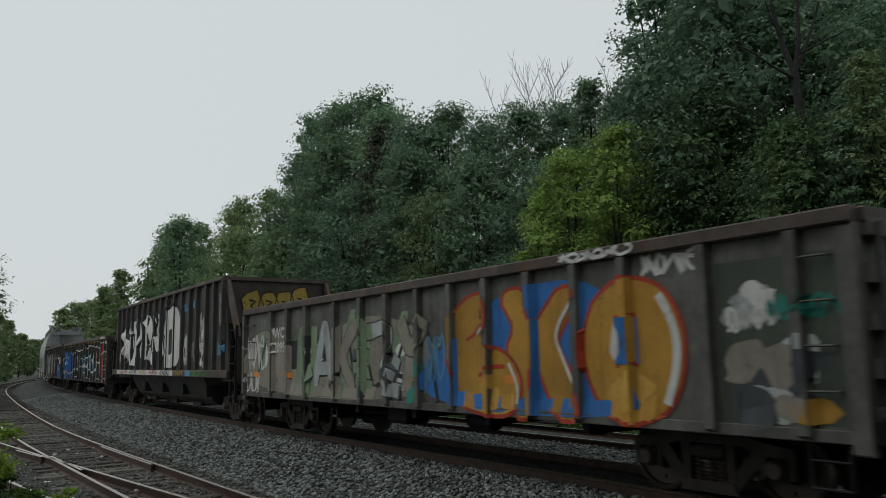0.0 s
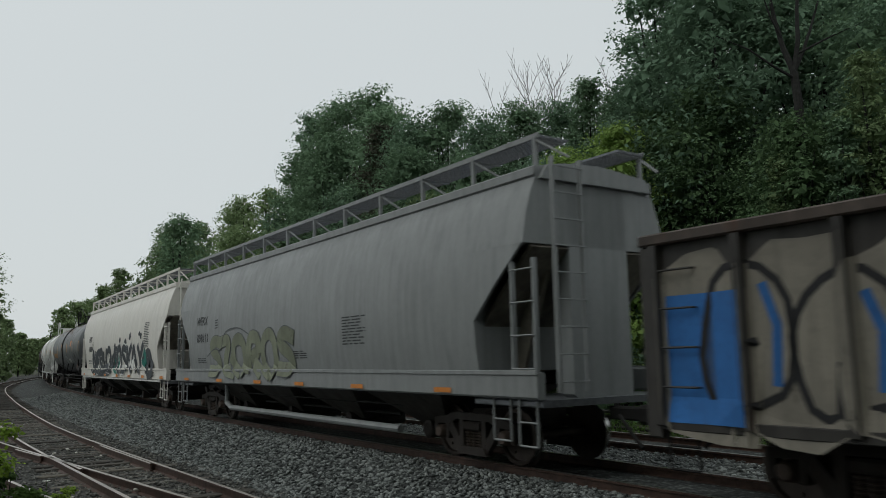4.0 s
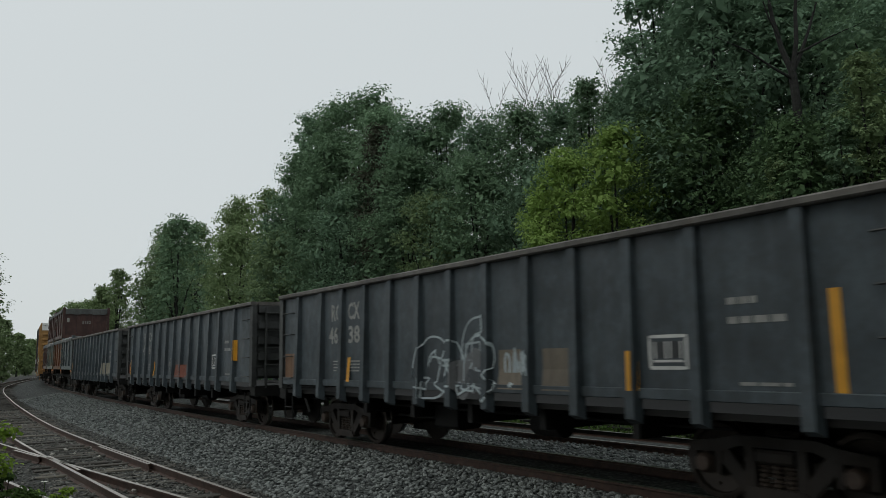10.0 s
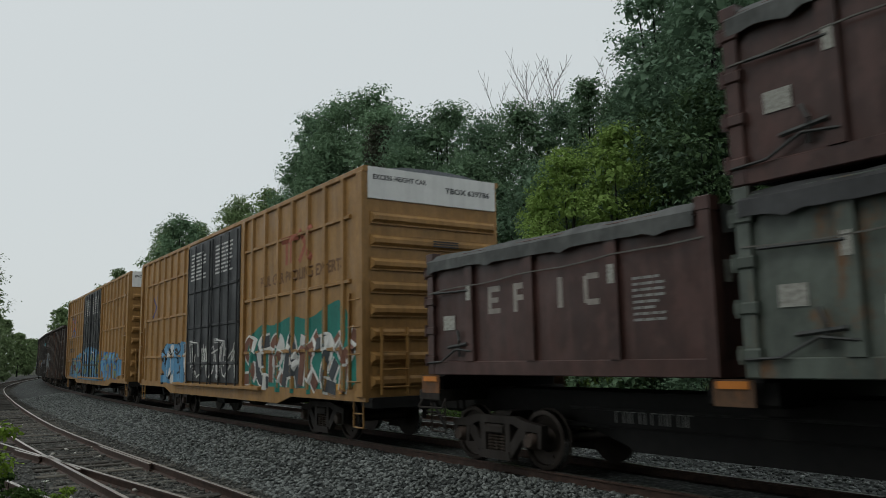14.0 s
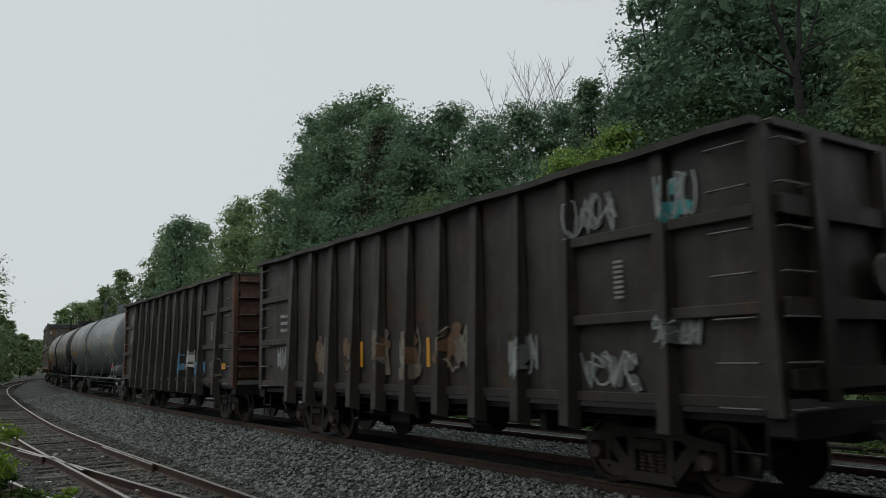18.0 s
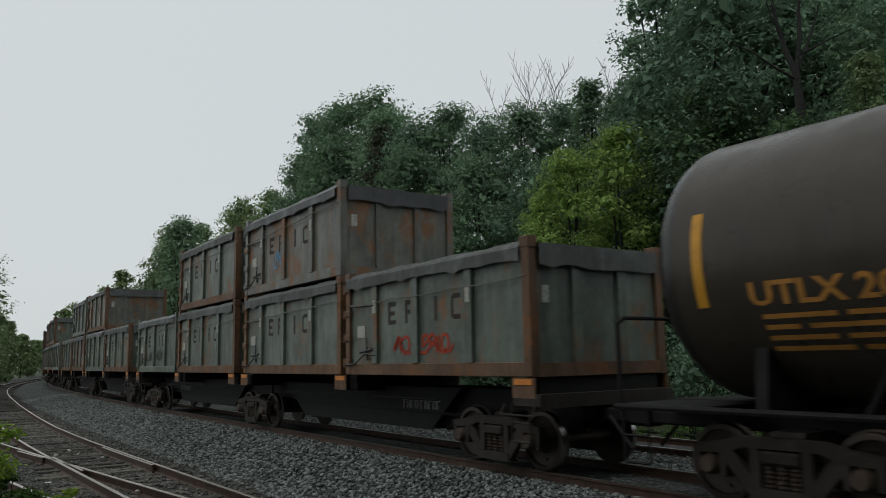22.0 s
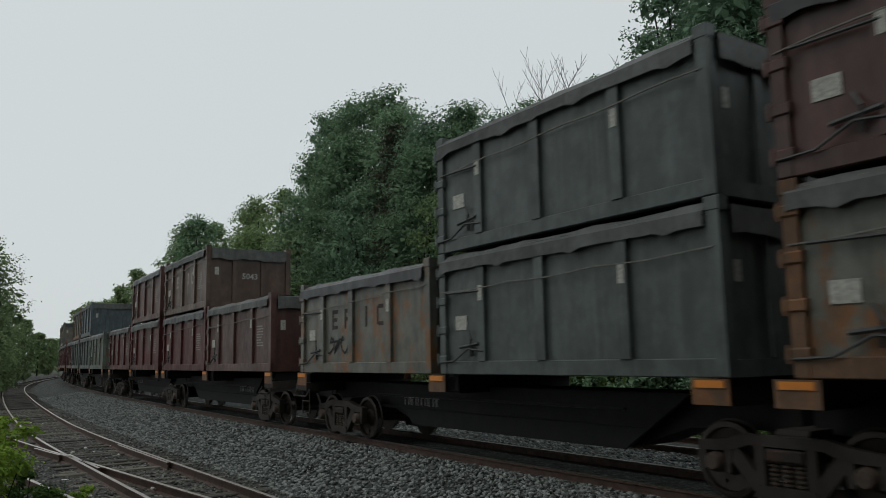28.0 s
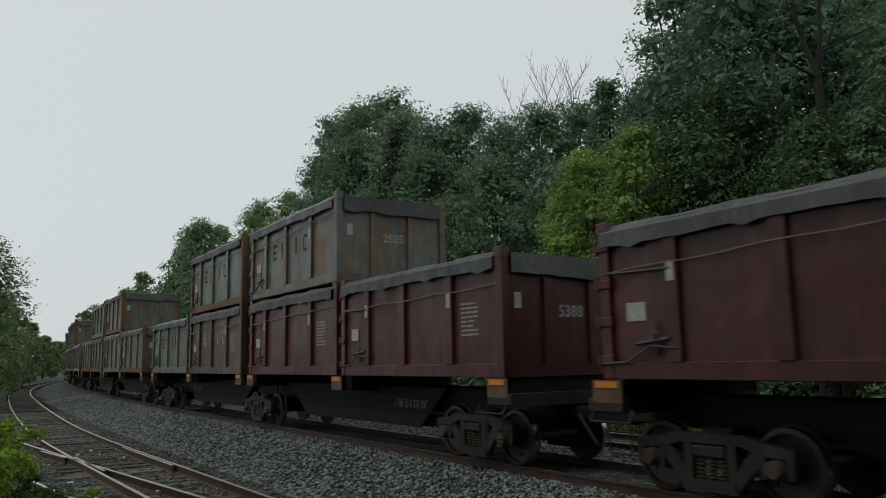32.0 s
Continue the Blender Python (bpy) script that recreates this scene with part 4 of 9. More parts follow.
A_POSTS = [16.0, 14.18, 13.2, 12.16, 10.74, 9.61, 8.61, 7.53, 6.53, 5.57, 4.57, 3.62, 2.76, 1.58, 0.5]
car, sk, X = gondola("grey gondola car covered in orange and blue spray paint", -0.09, 16.05, 3.12, P_GREY_OLD, P_RIM, A_POSTS, 0.17, 0.11, rim_h=0.17)
pw = Paintwork(sk, 0.003)
pw.fill(rounded([(X(15.95), 0.95), (X(15.95), 2.3), (X(14.38), 2.6), (X(12.7), 1.9), (X(11.23), 2.3), (X(9.55), 2.65), (X(7.88), 2.4), (X(6.9), 1.9), (X(6.9), 0.95)]))
pw.done("graffiti", G_TAN, car, "faded tan spray paint ground")
pw = Paintwork(sk, 0.005)
for a, zb, zt, lean in ((10.6, 0.95, 2.75, 0.5), (9.4, 1.0, 2.6, -0.3), (8.5, 1.4, 2.6, 0.4), (7.5, 1.0, 2.2, -0.3), (12.0, 0.95, 1.9, 0.3), (15.0, 1.5, 2.5, 0.2)):
    pw.cut().fill(rounded([(X(a) - 0.22, zb), (X(a) + 0.2, zb), (X(a) + 0.28 + lean, zt), (X(a) - 0.12 + lean, zt)], 1))
pw.done("graffiti", G_GREEN, car)
pw = Paintwork(sk, 0.007)
for pts in ([(10.9, 1.0), (10.2, 2.2), (9.9, 1.0)], [(9.7, 2.5), (9.2, 1.2), (8.9, 1.3)], [(8.7, 2.5), (8.4, 1.5), (7.9, 2.4)], [(8.6, 1.5), (8.0, 1.4), (7.7, 1.7)], [(7.3, 2.3), (7.0, 1.0)], [(12.3, 1.9), (11.3, 1.8)], [(15.3, 1.2), (14.6, 2.3), (14.3, 1.2)]):
    pw.cut().stroke([(X(a), z) for a, z in pts], 0.09)
pw.fill([(X(13.2), 1.55), (X(12.31), 1.55), (X(12.31), 2.2), (X(13.2), 2.2)])
pw.fill([(X(12.11), 1.35), (X(11.18), 1.4), (X(11.18), 2.2), (X(12.11), 2.3)])
pw.done("graffiti", G_BLACK, car)
pw = Paintwork(sk, 0.004)
pw.fill(rounded([(X(7.49), 0.95), (X(7.49), 1.7), (X(6.21), 2.1), (X(5.32), 2.75), (X(3.06), 2.8), (X(2.67), 1.4), (X(2.57), 0.9)]))
pw.done("graffiti", G_BLUE, car, "blue spray paint")
# three fat orange forms with red edges
po, pr = Paintwork(sk, 0.008), Paintwork(sk, 0.011)
f1 = rounded([(X(q), z) for q, z in ((6.75, 2.02), (6.5, 2.5), (6.05, 2.74), (5.62, 2.74), (5.5, 2.3), (5.75, 1.93), (5.2, 1.85), (4.86, 1.55), (4.80, 1.2), (5.02, 0.88), (5.57, 0.85), (6.4, 0.98), (6.45, 1.5))])
f2 = rounded([(X(q), z) for q, z in ((5.27, 2.55), (5.15, 2.74), (4.75, 2.75), (4.62, 2.45), (4.5, 2.2), (4.2, 2.5), (4.0, 2.68), (3.62, 2.68), (3.62, 2.45), (4.02, 2.0), (4.02, 1.85), (3.7, 1.4), (3.55, 0.88), (4.1, 0.86), (4.4, 1.45), (4.5, 1.6), (4.55, 1.5), (4.5, 0.86), (5.0, 0.84), (5.02, 1.5), (5.18, 1.85), (4.98, 2.15), (5.1, 2.35))], 1)
f3 = blob(X(2.72), 1.80, 0.82, 0.90, random.Random(3), 26, 0.015, 2.1)
for i, f in enumerate((f2, f1, f3)):
    po.lift = pr.lift = 0.008 + 0.003 * i
    pr.lift += 0.0015
    po.cut().fill(f, 0.06)
    pr.cut().stroke(f + f[:1], 0.06)
pr.stroke(flow([(X(6.15), 2.02), (X(5.9), 2.1), (X(5.6), 2.45)]), 0.05)
pr.stroke(flow([(X(5.85), 1.45), (X(5.55), 1.6), (X(5.2), 1.6)]), 0.06)
pr.stroke([(X(2.98), 2.2), (X(2.62), 2.22)], 0.06).stroke([(X(2.98), 1.6), (X(2.62), 1.62)], 0.06)
po.done("graffiti", G_ORANGE, car, "fat orange spray-painted forms")
pr.done("graffiti", G_RED, car, "red spray-painted edges")
Paintwork(sk, 0.022).fill([(X(2.98), 1.62), (X(2.60), 1.62), (X(2.60), 2.2), (X(2.98), 2.2)], 0.02).done("graffiti", G_BLUE, car)
pw = Paintwork(sk, 0.025)
pw.fill(rounded([(X(3.08), 1.66), (X(2.92), 1.66), (X(2.92), 2.1), (X(3.02), 2.16)], 1))
pw.cut().stroke(flow([(X(2.2), 1.15), (X(2.02), 1.6), (X(2.02), 2.05), (X(2.25), 2.45)]), 0.11)
pw.cut().stroke(flow([(X(4.95), 1.0), (X(4.88), 1.3), (X(5.1), 1.65)]), 0.05)
pw.cut().stroke(flow([(X(3.72), 2.5), (X(4.1), 2.05), (X(3.95), 1.75), (X(3.72), 1.3)]), 0.05)
pw.cut().stroke(flow([(X(5.72), 2.62), (X(5.6), 2.35), (X(5.85), 2.1)]), 0.04)
pw.done("graffiti", G_WHITE, car)
smudges(car, sk, X(6.3), X(4.9), 0.95, 1.6, (G_GOLDEN,), 27, 4, 0.2)
smudges(car, lambda x, z: sk(x, z) - 0.012, X(3.3), X(2.2), 1.0, 1.5, (G_GOLDEN,), 29, 5, 0.2)
Paintwork(sk, 0.0015).rect(X(1.47), X(0.0), 1.02, 2.72).done("graffiti", spray("spray_moss", (0.06, 0.072, 0.056)), car, "dull moss-green painted panel")
smudges(car, sk, X(1.45), X(0.68), 2.0, 2.62, (G_PALE, G_WHITE), 21, 9, 0.17)
smudges(car, sk, X(1.45), X(0.02), 1.0, 1.9, (G_SLATE, G_PALE, G_SLATE, G_TAN), 22, 16, 0.24)
scribble(car, sk, X(0.85), X(0.06), 2.05, 2.34, G_TEAL, 23, 0.045, 5)
scribble(car, sk, X(1.35), X(0.72), 1.95, 2.25, G_WHITE, 24, 0.045, 4)
scribble(car, lambda x, z: -1.602, X(3.86), X(2.57), 2.97, 3.1, G_WHITE, 25, 0.04, 6)
wild_piece(car, sk, X(12.6), X(7.4), 0.98, 2.65, "NAkEzy", [G_GREEN, G_PALE, G_TAN], G_SLATE, 26, 0.03, 0.34)
smudges(car, sk, X(8.4), X(7.3), 1.0, 2.3, (G_TEAL, G_WHITE, G_DEEP), 28, 9, 0.2)
Paintwork(sk, 0.005).fill(blob(X(0.4), 1.15, 0.28, 0.14, random.Random(7), 10, 0.2)).done("graffiti", G_ORANGE, car)
scribble(car, sk, X(15.95), X(14.38), 1.5, 2.5, G_WHITE, 31, 0.05, 5)
scribble(car, sk, X(15.95), X(15.07), 0.95, 1.5, G_WHITE, 32, 0.04, 4)
scribble(car, sk, X(12.21), X(11.42), 1.7, 2.1, G_WHITE, 33, 0.03, 4)
scribble(car, sk, X(7.35), X(6.8), 1.3, 2.2, G_SKY, 34, 0.04, 3)
scribble(car, sk, X(2.57), X(1.58), 2.65, 2.95, G_WHITE, 35, 0.05, 4)
pw = Paintwork(sk, 0.012)
for a in (15.46, 13.39, 11.13, 7.88, 5.22):
    pw.cut().rect(X(a), X(a) + 0.4, 1.35, 1.48)
pw.done("reflector", P_ORANGE, car, "orange reflective patches")
Paintwork(sk, 0.008).text("WC", X(14.13), 2.3, 0.26, 0.62).done("lettering", P_WHITE, car)
Paintwork(sk, 0.008).text("20993", X(14.13), 1.95, 0.26, 0.85).done("lettering", P_WHITE, car)


# ---- open hopper ----
def open_hopper(q0, q1, z1):
    car, L, qc = car_base("hopper_car", "dark open-top hopper car covered in white spray paint", q0, q1, 1.7)
    X = lambda q: qc - q
    xe = L / 2 - 1.23
    posts = [X(q) for q in (32.4, 31.49, 30.61, 29.71, 28.56, 27.64, 26.79, 25.82, 24.95, 24.05, 23.12, 22.17, 21.25, 20.44, 19.47, 18.68, 17.88)]
    for sgn in (-1, 1):
        ys = (-1.5, -1.46) if sgn < 0 else (1.46, 1.5)
        part("side_wall", Build().slab([(-xe, z1 - 0.02), (xe, z1 - 0.02), (xe + 0.22, 2.6), (xe + 0.42, 1.52), (-xe - 0.42, 1.52), (-xe - 0.22, 2.6)], *ys), P_DARK, car)
        part("top_chord", Build().box(-xe - 0.05, xe + 0.05, *((-1.6, -1.4) if sgn < 0 else (1.4, 1.6)), z1 - 0.11, z1, 0.02), P_RIM, car)
        part("side_sill", Build().box(-xe - 0.55, xe + 0.55, *((-1.60, -1.502) if sgn < 0 else (1.502, 1.60)), 1.3, 1.52, 0.015), P_RIM, car)
        for x in posts:
            y, o = sgn * 1.5, sgn * 1.6
            part("side_post", Build().add([(x - 0.08, y, 1.52), (x + 0.08, y, 1.52), (x + 0.06, o, 1.52), (x - 0.06, o, 1.52), (x - 0.08, y, z1 - 0.1), (x + 0.08, y, z1 - 0.1), (x + 0.06, o, z1 - 0.1), (x - 0.06, o, z1 - 0.1)],
                 [(0, 1, 2, 3), (7, 6, 5, 4), (0, 4, 5, 1), (1, 5, 6, 2), (2, 6, 7, 3), (3, 7, 4, 0)]), P_DARK, car)
    for e in (-1, 1):
        part("slope_sheet", Build().slab([(e * xe, z1 - 0.02), (e * (xe - 0.06), z1 - 0.02), (e * (xe - 0.16), 2.9), (e * (xe - 2.7), 1.5), (e * (xe - 2.6), 1.45), (e * (xe - 0.1), 2.86)], -1.46, 1.46), P_ENDBROWN, car)
        part("end_chord", Build().box(*sorted((e * (xe - 0.05), e * (xe + 0.07))), -1.4, 1.4, z1 - 0.11, z1 - 0.003, 0.02), P_RIM, car)
        for y in (-1.44, 1.44):
            part("end_brace", Build().slab([(e * (xe - 0.12), z1 - 0.1), (e * (xe + 0.1), z1 - 0.1), (e * (L / 2 - 0.1), 2.45), (e * (L / 2 - 0.1), 2.2), (e * (L / 2 - 0.28), 2.3)], y - 0.05, y + 0.05), P_ENDBROWN, car)
            part("end_post", Build().box(*sorted((e * (L / 2 - 0.28), e * (L / 2 - 0.1))), y - 0.07, y + 0.07, 1.2, 2.4, 0.02), P_ENDBROWN, car)
        for y in (-0.55, 0.55):
            part("slope_brace", Build().tube((e * (L / 2 - 0.3), y, 1.3), (e * (xe - 1.3), y, 2.9), 0.05, 6), P_ENDBROWN, car)
        part("end_platform", Build().box(*sorted((e * (L / 2 - 2.4), e * L / 2)), -1.2, 1.2, 1.18, 1.30, 0.02), P_DARK, car)
        rungs(car, e * (L / 2 - 0.35), -1.5, 0.8, 2.6, 5, 0.45, "x", M_BLACK, rails=True)
        rungs(car, e * (L / 2 - 0.05), -0.9, 1.4, 2.7, 4, 0.45, "y", M_BLACK, rails=True)
        part("brake_cylinder", Build().lathe([(-0.5, 0.05), (-0.46, 0.2), (0.46, 0.2), (0.5, 0.05)], 14, "y", (e * (L / 2 - 0.75), 0.1, 2.35)), P_ENDBROWN, car, smooth=True)
    part("hopper_bottom", Build().prism([(-1.46, 1.45), (1.46, 1.45), (1.1, 0.6), (0.9, 0.42), (-0.9, 0.42), (-1.1, 0.6)], -L / 2 + 3.6, L / 2 - 3.6), P_SOOT, car)
    for x in (-3, 0, 3):
        part("outlet_gate", Build().box(x - 0.5, x + 0.5, -1.0, 1.0, 0.34, 0.46, 0.02), M_BLACK, car)

    def skin(x, z):
        if z < 1.52:
            return -1.602
        return -1.602 if any(abs(x - p) < 0.065 for p in posts) else -1.502
    # big black and white piece
    p = Paintwork(skin, 0.003)
    p.fill(rounded([(X(32.2), 1.56), (X(24.2), 1.56), (X(24.0), 3.3), (X(25.5), 3.8), (X(28.0), 3.5), (X(30.0), 3.75), (X(32.2), 3.4)]))
    p.done("graffiti", G_BLACK, car)
    wild_piece(car, skin, X(32.0), X(24.75), 1.58, 3.7, "kENRA", [G_WHITE], G_BLACK, 41, 0.05, 0.36)
    p = Paintwork(skin, 0.008)
    p.lift = 0.017
    p.fill(rounded([(X(24.6), 1.6), (X(22.9), 1.56), (X(22.38), 2.1), (X(22.36), 3.0), (X(22.75), 3.55), (X(23.4), 3.78), (X(24.3), 3.5), (X(24.75), 2.9), (X(24.5), 2.3)]))
    p.done("graffiti", G_WHITE, car)
    p = Paintwork(skin, 0.011)
    p.lift = 0.02
    p.stroke(flow([(X(24.75), 2.5), (X(24.6), 3.3), (X(23.7), 3.85), (X(22.8), 3.7), (X(22.3), 3.0), (X(22.3), 2.1), (X(22.8), 1.6)]), 0.1)
    p.fill(rounded([(X(24.35), 2.3), (X(23.9), 2.95), (X(23.4), 2.9), (X(23.2), 2.5), (X(23.4), 2.1), (X(24.0), 2.0)], 2))
    p.stroke(flow([(X(24.6), 2.75), (X(24.3), 2.4), (X(24.2), 1.9), (X(24.4), 1.6)]), 0.1)
    p.cut().stroke(flow([(X(24.9), 3.3), (X(24.4), 3.85), (X(23.6), 4.0), (X(23.3), 3.7)]), 0.08)
    p.done("graffiti", G_BLACK, car)
    for i, (a, c, zb, zt, mt) in enumerate(((22.0, 21.5, 1.7, 2.7, G_WHITE), (21.1, 20.5, 1.7, 2.5, G_TAN), (20.25, 19.65, 1.7, 3.3, G_WHITE), (18.36, 18.14, 2.6, 3.8, G_PALE), (21.07, 20.5, 3.4, 3.72, G_SKY), (22.05, 21.6, 3.4, 3.7, G_SKY), (18.5, 17.8, 1.9, 2.3, G_SKY), (18.2, 17.7, 2.3, 2.9, G_SLATE), (19.3, 18.8, 1.7, 2.6, G_SLATE))):
        scribble(car, skin, X(a), X(c), zb, zt, mt, 50 + i, 0.05, 3)
    smudges(car, skin, X(20.3), X(19.6), 1.6, 3.3, (G_WHITE, G_PALE), 57, 11, 0.16)
    smudges(car, skin, X(21.1), X(20.5), 1.6, 2.4, (G_TAN, G_PALE), 58, 8, 0.15)
    smudges(car, skin, X(22.1), X(21.5), 1.6, 2.8, (G_PALE, G_SLATE), 59, 8, 0.15)
    Paintwork(skin, 0.008).rect(X(19.05), X(18.85), 1.68, 1.97).done("graffiti", G_TEAL, car)
    p = Paintwork(skin, 0.008)
    p.rect(X(32.21), X(22.97), 1.33, 1.5)
    p.done("graffiti", G_WHITE, car)
    for i in range(6):
        scribble(car, skin, X(31.41 - i * 1.7), X(30.22 - i * 1.7), 1.34, 1.5, (G_RED, G_BLACK, G_YELLOW)[i % 3], 60 + i, 0.03, 5)
    p = Paintwork(skin, 0.008)
    p.rect(X(21.46), X(20.89), 1.33, 1.5)
    p.done("graffiti", G_SKY, car)
    scribble(car, skin, X(20.8), X(19.17), 1.34, 1.5, G_GRASS, 70, 0.045, 6)
    scribble(car, lambda x, z: -(1.1 + 0.36 * max(0, (z - 0.6)) / 0.85) - 0.01, X(26.93), X(21.96), 0.75, 1.2, G_SLATE, 71, 0.05, 7)
    # mustard scrawl on the front slope
    slope_x = lambda z: xe + 0.01 - (z1 - z) * (0.1 / (z1 - 2.86))
    for k, (mat, lift) in enumerate(((G_YELLOW, 0.02), (G_BLACK, 0.03))):
        pw = Paintwork(None)
        pw.p = lambda y, z, d=lift: (slope_x(z) + d, y, z)
        rng = random.Random(8)
        for i in range(4):
            y, z = -0.78 + i * 0.5, 3.42 + rng.uniform(-0.06, 0.06)
            form = blob(y, z, 0.3, 0.46, rng, 11, 0.16, 2.4)
            if k == 0:
                pw.cut().fill(form, 0.05)
            else:
                pw.cut().stroke(form + form[:1], 0.03)
                pw.stroke([(y - 0.1, z + 0.15), (y + 0.1, z + 0.1), (y - 0.05, z - 0.02), (y + 0.12, z - 0.2)], 0.05)
        pw.done("graffiti", mat, car, "mustard scrawl on the slope sheet")


open_hopper(16.62, 33.9, 4.2)

car, sk, X = gondola("dark gondola car covered in blue, red and white graffiti", 35.0, 51.37, 3.1, P_DARK, P_RIM, [51.18, 50.3, 49.36, 48.45, 47.45, 46.48, 45.48, 44.52, 43.57, 42.45, 41.42, 40.46, 39.48, 38.51, 37.53, 36.56, 35.58], 0.15, 0.1, rim_h=0.16)
p = Paintwork(sk, 0.004)
p.fill([(X(51.27), 0.95), (X(47.08), 0.95), (X(46.89), 2.55), (X(51.27), 2.6)])
p.done("graffiti", G_BLUE, car, "bright blue spray paint")
bubble_piece(car, sk, X(51.18), X(47.18), 1.0, 2.6, 4, G_BLUE, G_WHITE, 81, None, None, 0.06)
drips(car, sk, X(46.9), X(42.9), 0.95, 2.7, (G_BLACK, G_DARKRED, G_BLACK, G_SLATE), 82, 0.35)
drips(car, sk, X(42.8), X(38.85), 0.92, 2.75, (G_BLACK, G_DEEP, G_BLACK, G_SKY), 83, 0.3)
drips(car, sk, X(38.8), X(37.0), 0.92, 2.8, (G_SLATE, G_RED, G_PALE, G_SLATE), 84, 0.3)
drips(car, sk, X(37.0), X(35.16), 0.95, 2.85, (G_STEEL, G_RED, G_STEEL, G_SLATE), 86, 0.34)
wild_piece(car, sk, X(46.7), X(42.99), 0.95, 2.7, "AoNE", None, G_WHITE, 87, 0.045, 0.5)
wild_piece(car, sk, X(42.75), X(38.8), 0.95, 2.8, "REBR", None, G_WHITE, 88, 0.06, 0.52)
wild_piece(car, sk, X(38.7), X(36.9), 0.95, 2.8, "Ay", None, G_WHITE, 89, 0.055, 0.5)
wild_piece(car, sk, X(36.9), X(35.2), 0.95, 2.8, "kB", None, G_WHITE, 90, 0.06, 0.5)
Paintwork(sk, 0.012).stroke(flow([(X(36.8), 2.78), (X(35.3), 2.84), (X(35.22), 2.75), (X(35.22), 2.0), (X(36.0), 1.95)], 2), 0.05).done("graffiti", G_WHITE, car)
scribble(car, lambda x, z: -1.602, X(36.69), X(35.35), 2.97, 3.09, G_WHITE, 85, 0.04, 6)
p = Paintwork(sk, 0.012)
for a in (50.4, 48.84, 45.72, 44.26):
    p.rect(X(a), X(a) + 0.32, 1.3, 1.42)
p.done("reflector", P_ORANGE, car)
Paintwork(sk, 0.012).text("WC", X(49.28), 2.15, 0.22, 0.5).done("lettering", P_GOLD, car)
Paintwork(sk, 0.012).text("21046", X(49.28), 1.85, 0.22, 0.7).done("lettering", P_GOLD, car)
p = Paintwork(sk, 0.006)
p.stroke([(X(51.2), 2.87), (X(35.1), 2.90)], 0.04)
p.done("graffiti", G_YELLOW, car)

car, sk, X = gondola("dark gondola car with white and blue graffiti", 52.9, 68.97, 3.15, P_DARK, P_RIM, [53.2 + i * 1.115 for i in range(15)], 0.15, 0.1, rim_h=0.14)
bubble_piece(car, sk, X(68.2), X(61.9), 0.95, 2.7, 6, G_TAN, G_BLACK, 91, G_BLUE, G_TAN, 0.09)
bubble_piece(car, sk, X(61.52), X(56.58), 0.95, 2.7, 5, G_TAN, G_BLACK, 92, G_BLUE, None, 0.09)
p = Paintwork(sk, 0.004)
p.fill(rounded([(X(56.29), 0.9), (X(53.38), 0.9), (X(53.58), 1.6), (X(55.13), 1.9), (X(56.29), 1.5)]))
p.done("graffiti", G_BLUE, car)
scribble(car, sk, X(56.09), X(53.38), 1.2, 2.6, G_WHITE, 93, 0.05, 6)
p = Paintwork(sk, 0.006)
p.rect(X(68.87), X(67.71), 0.95, 2.4)
p.done("graffiti", G_BLUE, car)


# ---- covered hopper ----
Build.wide = 1.035


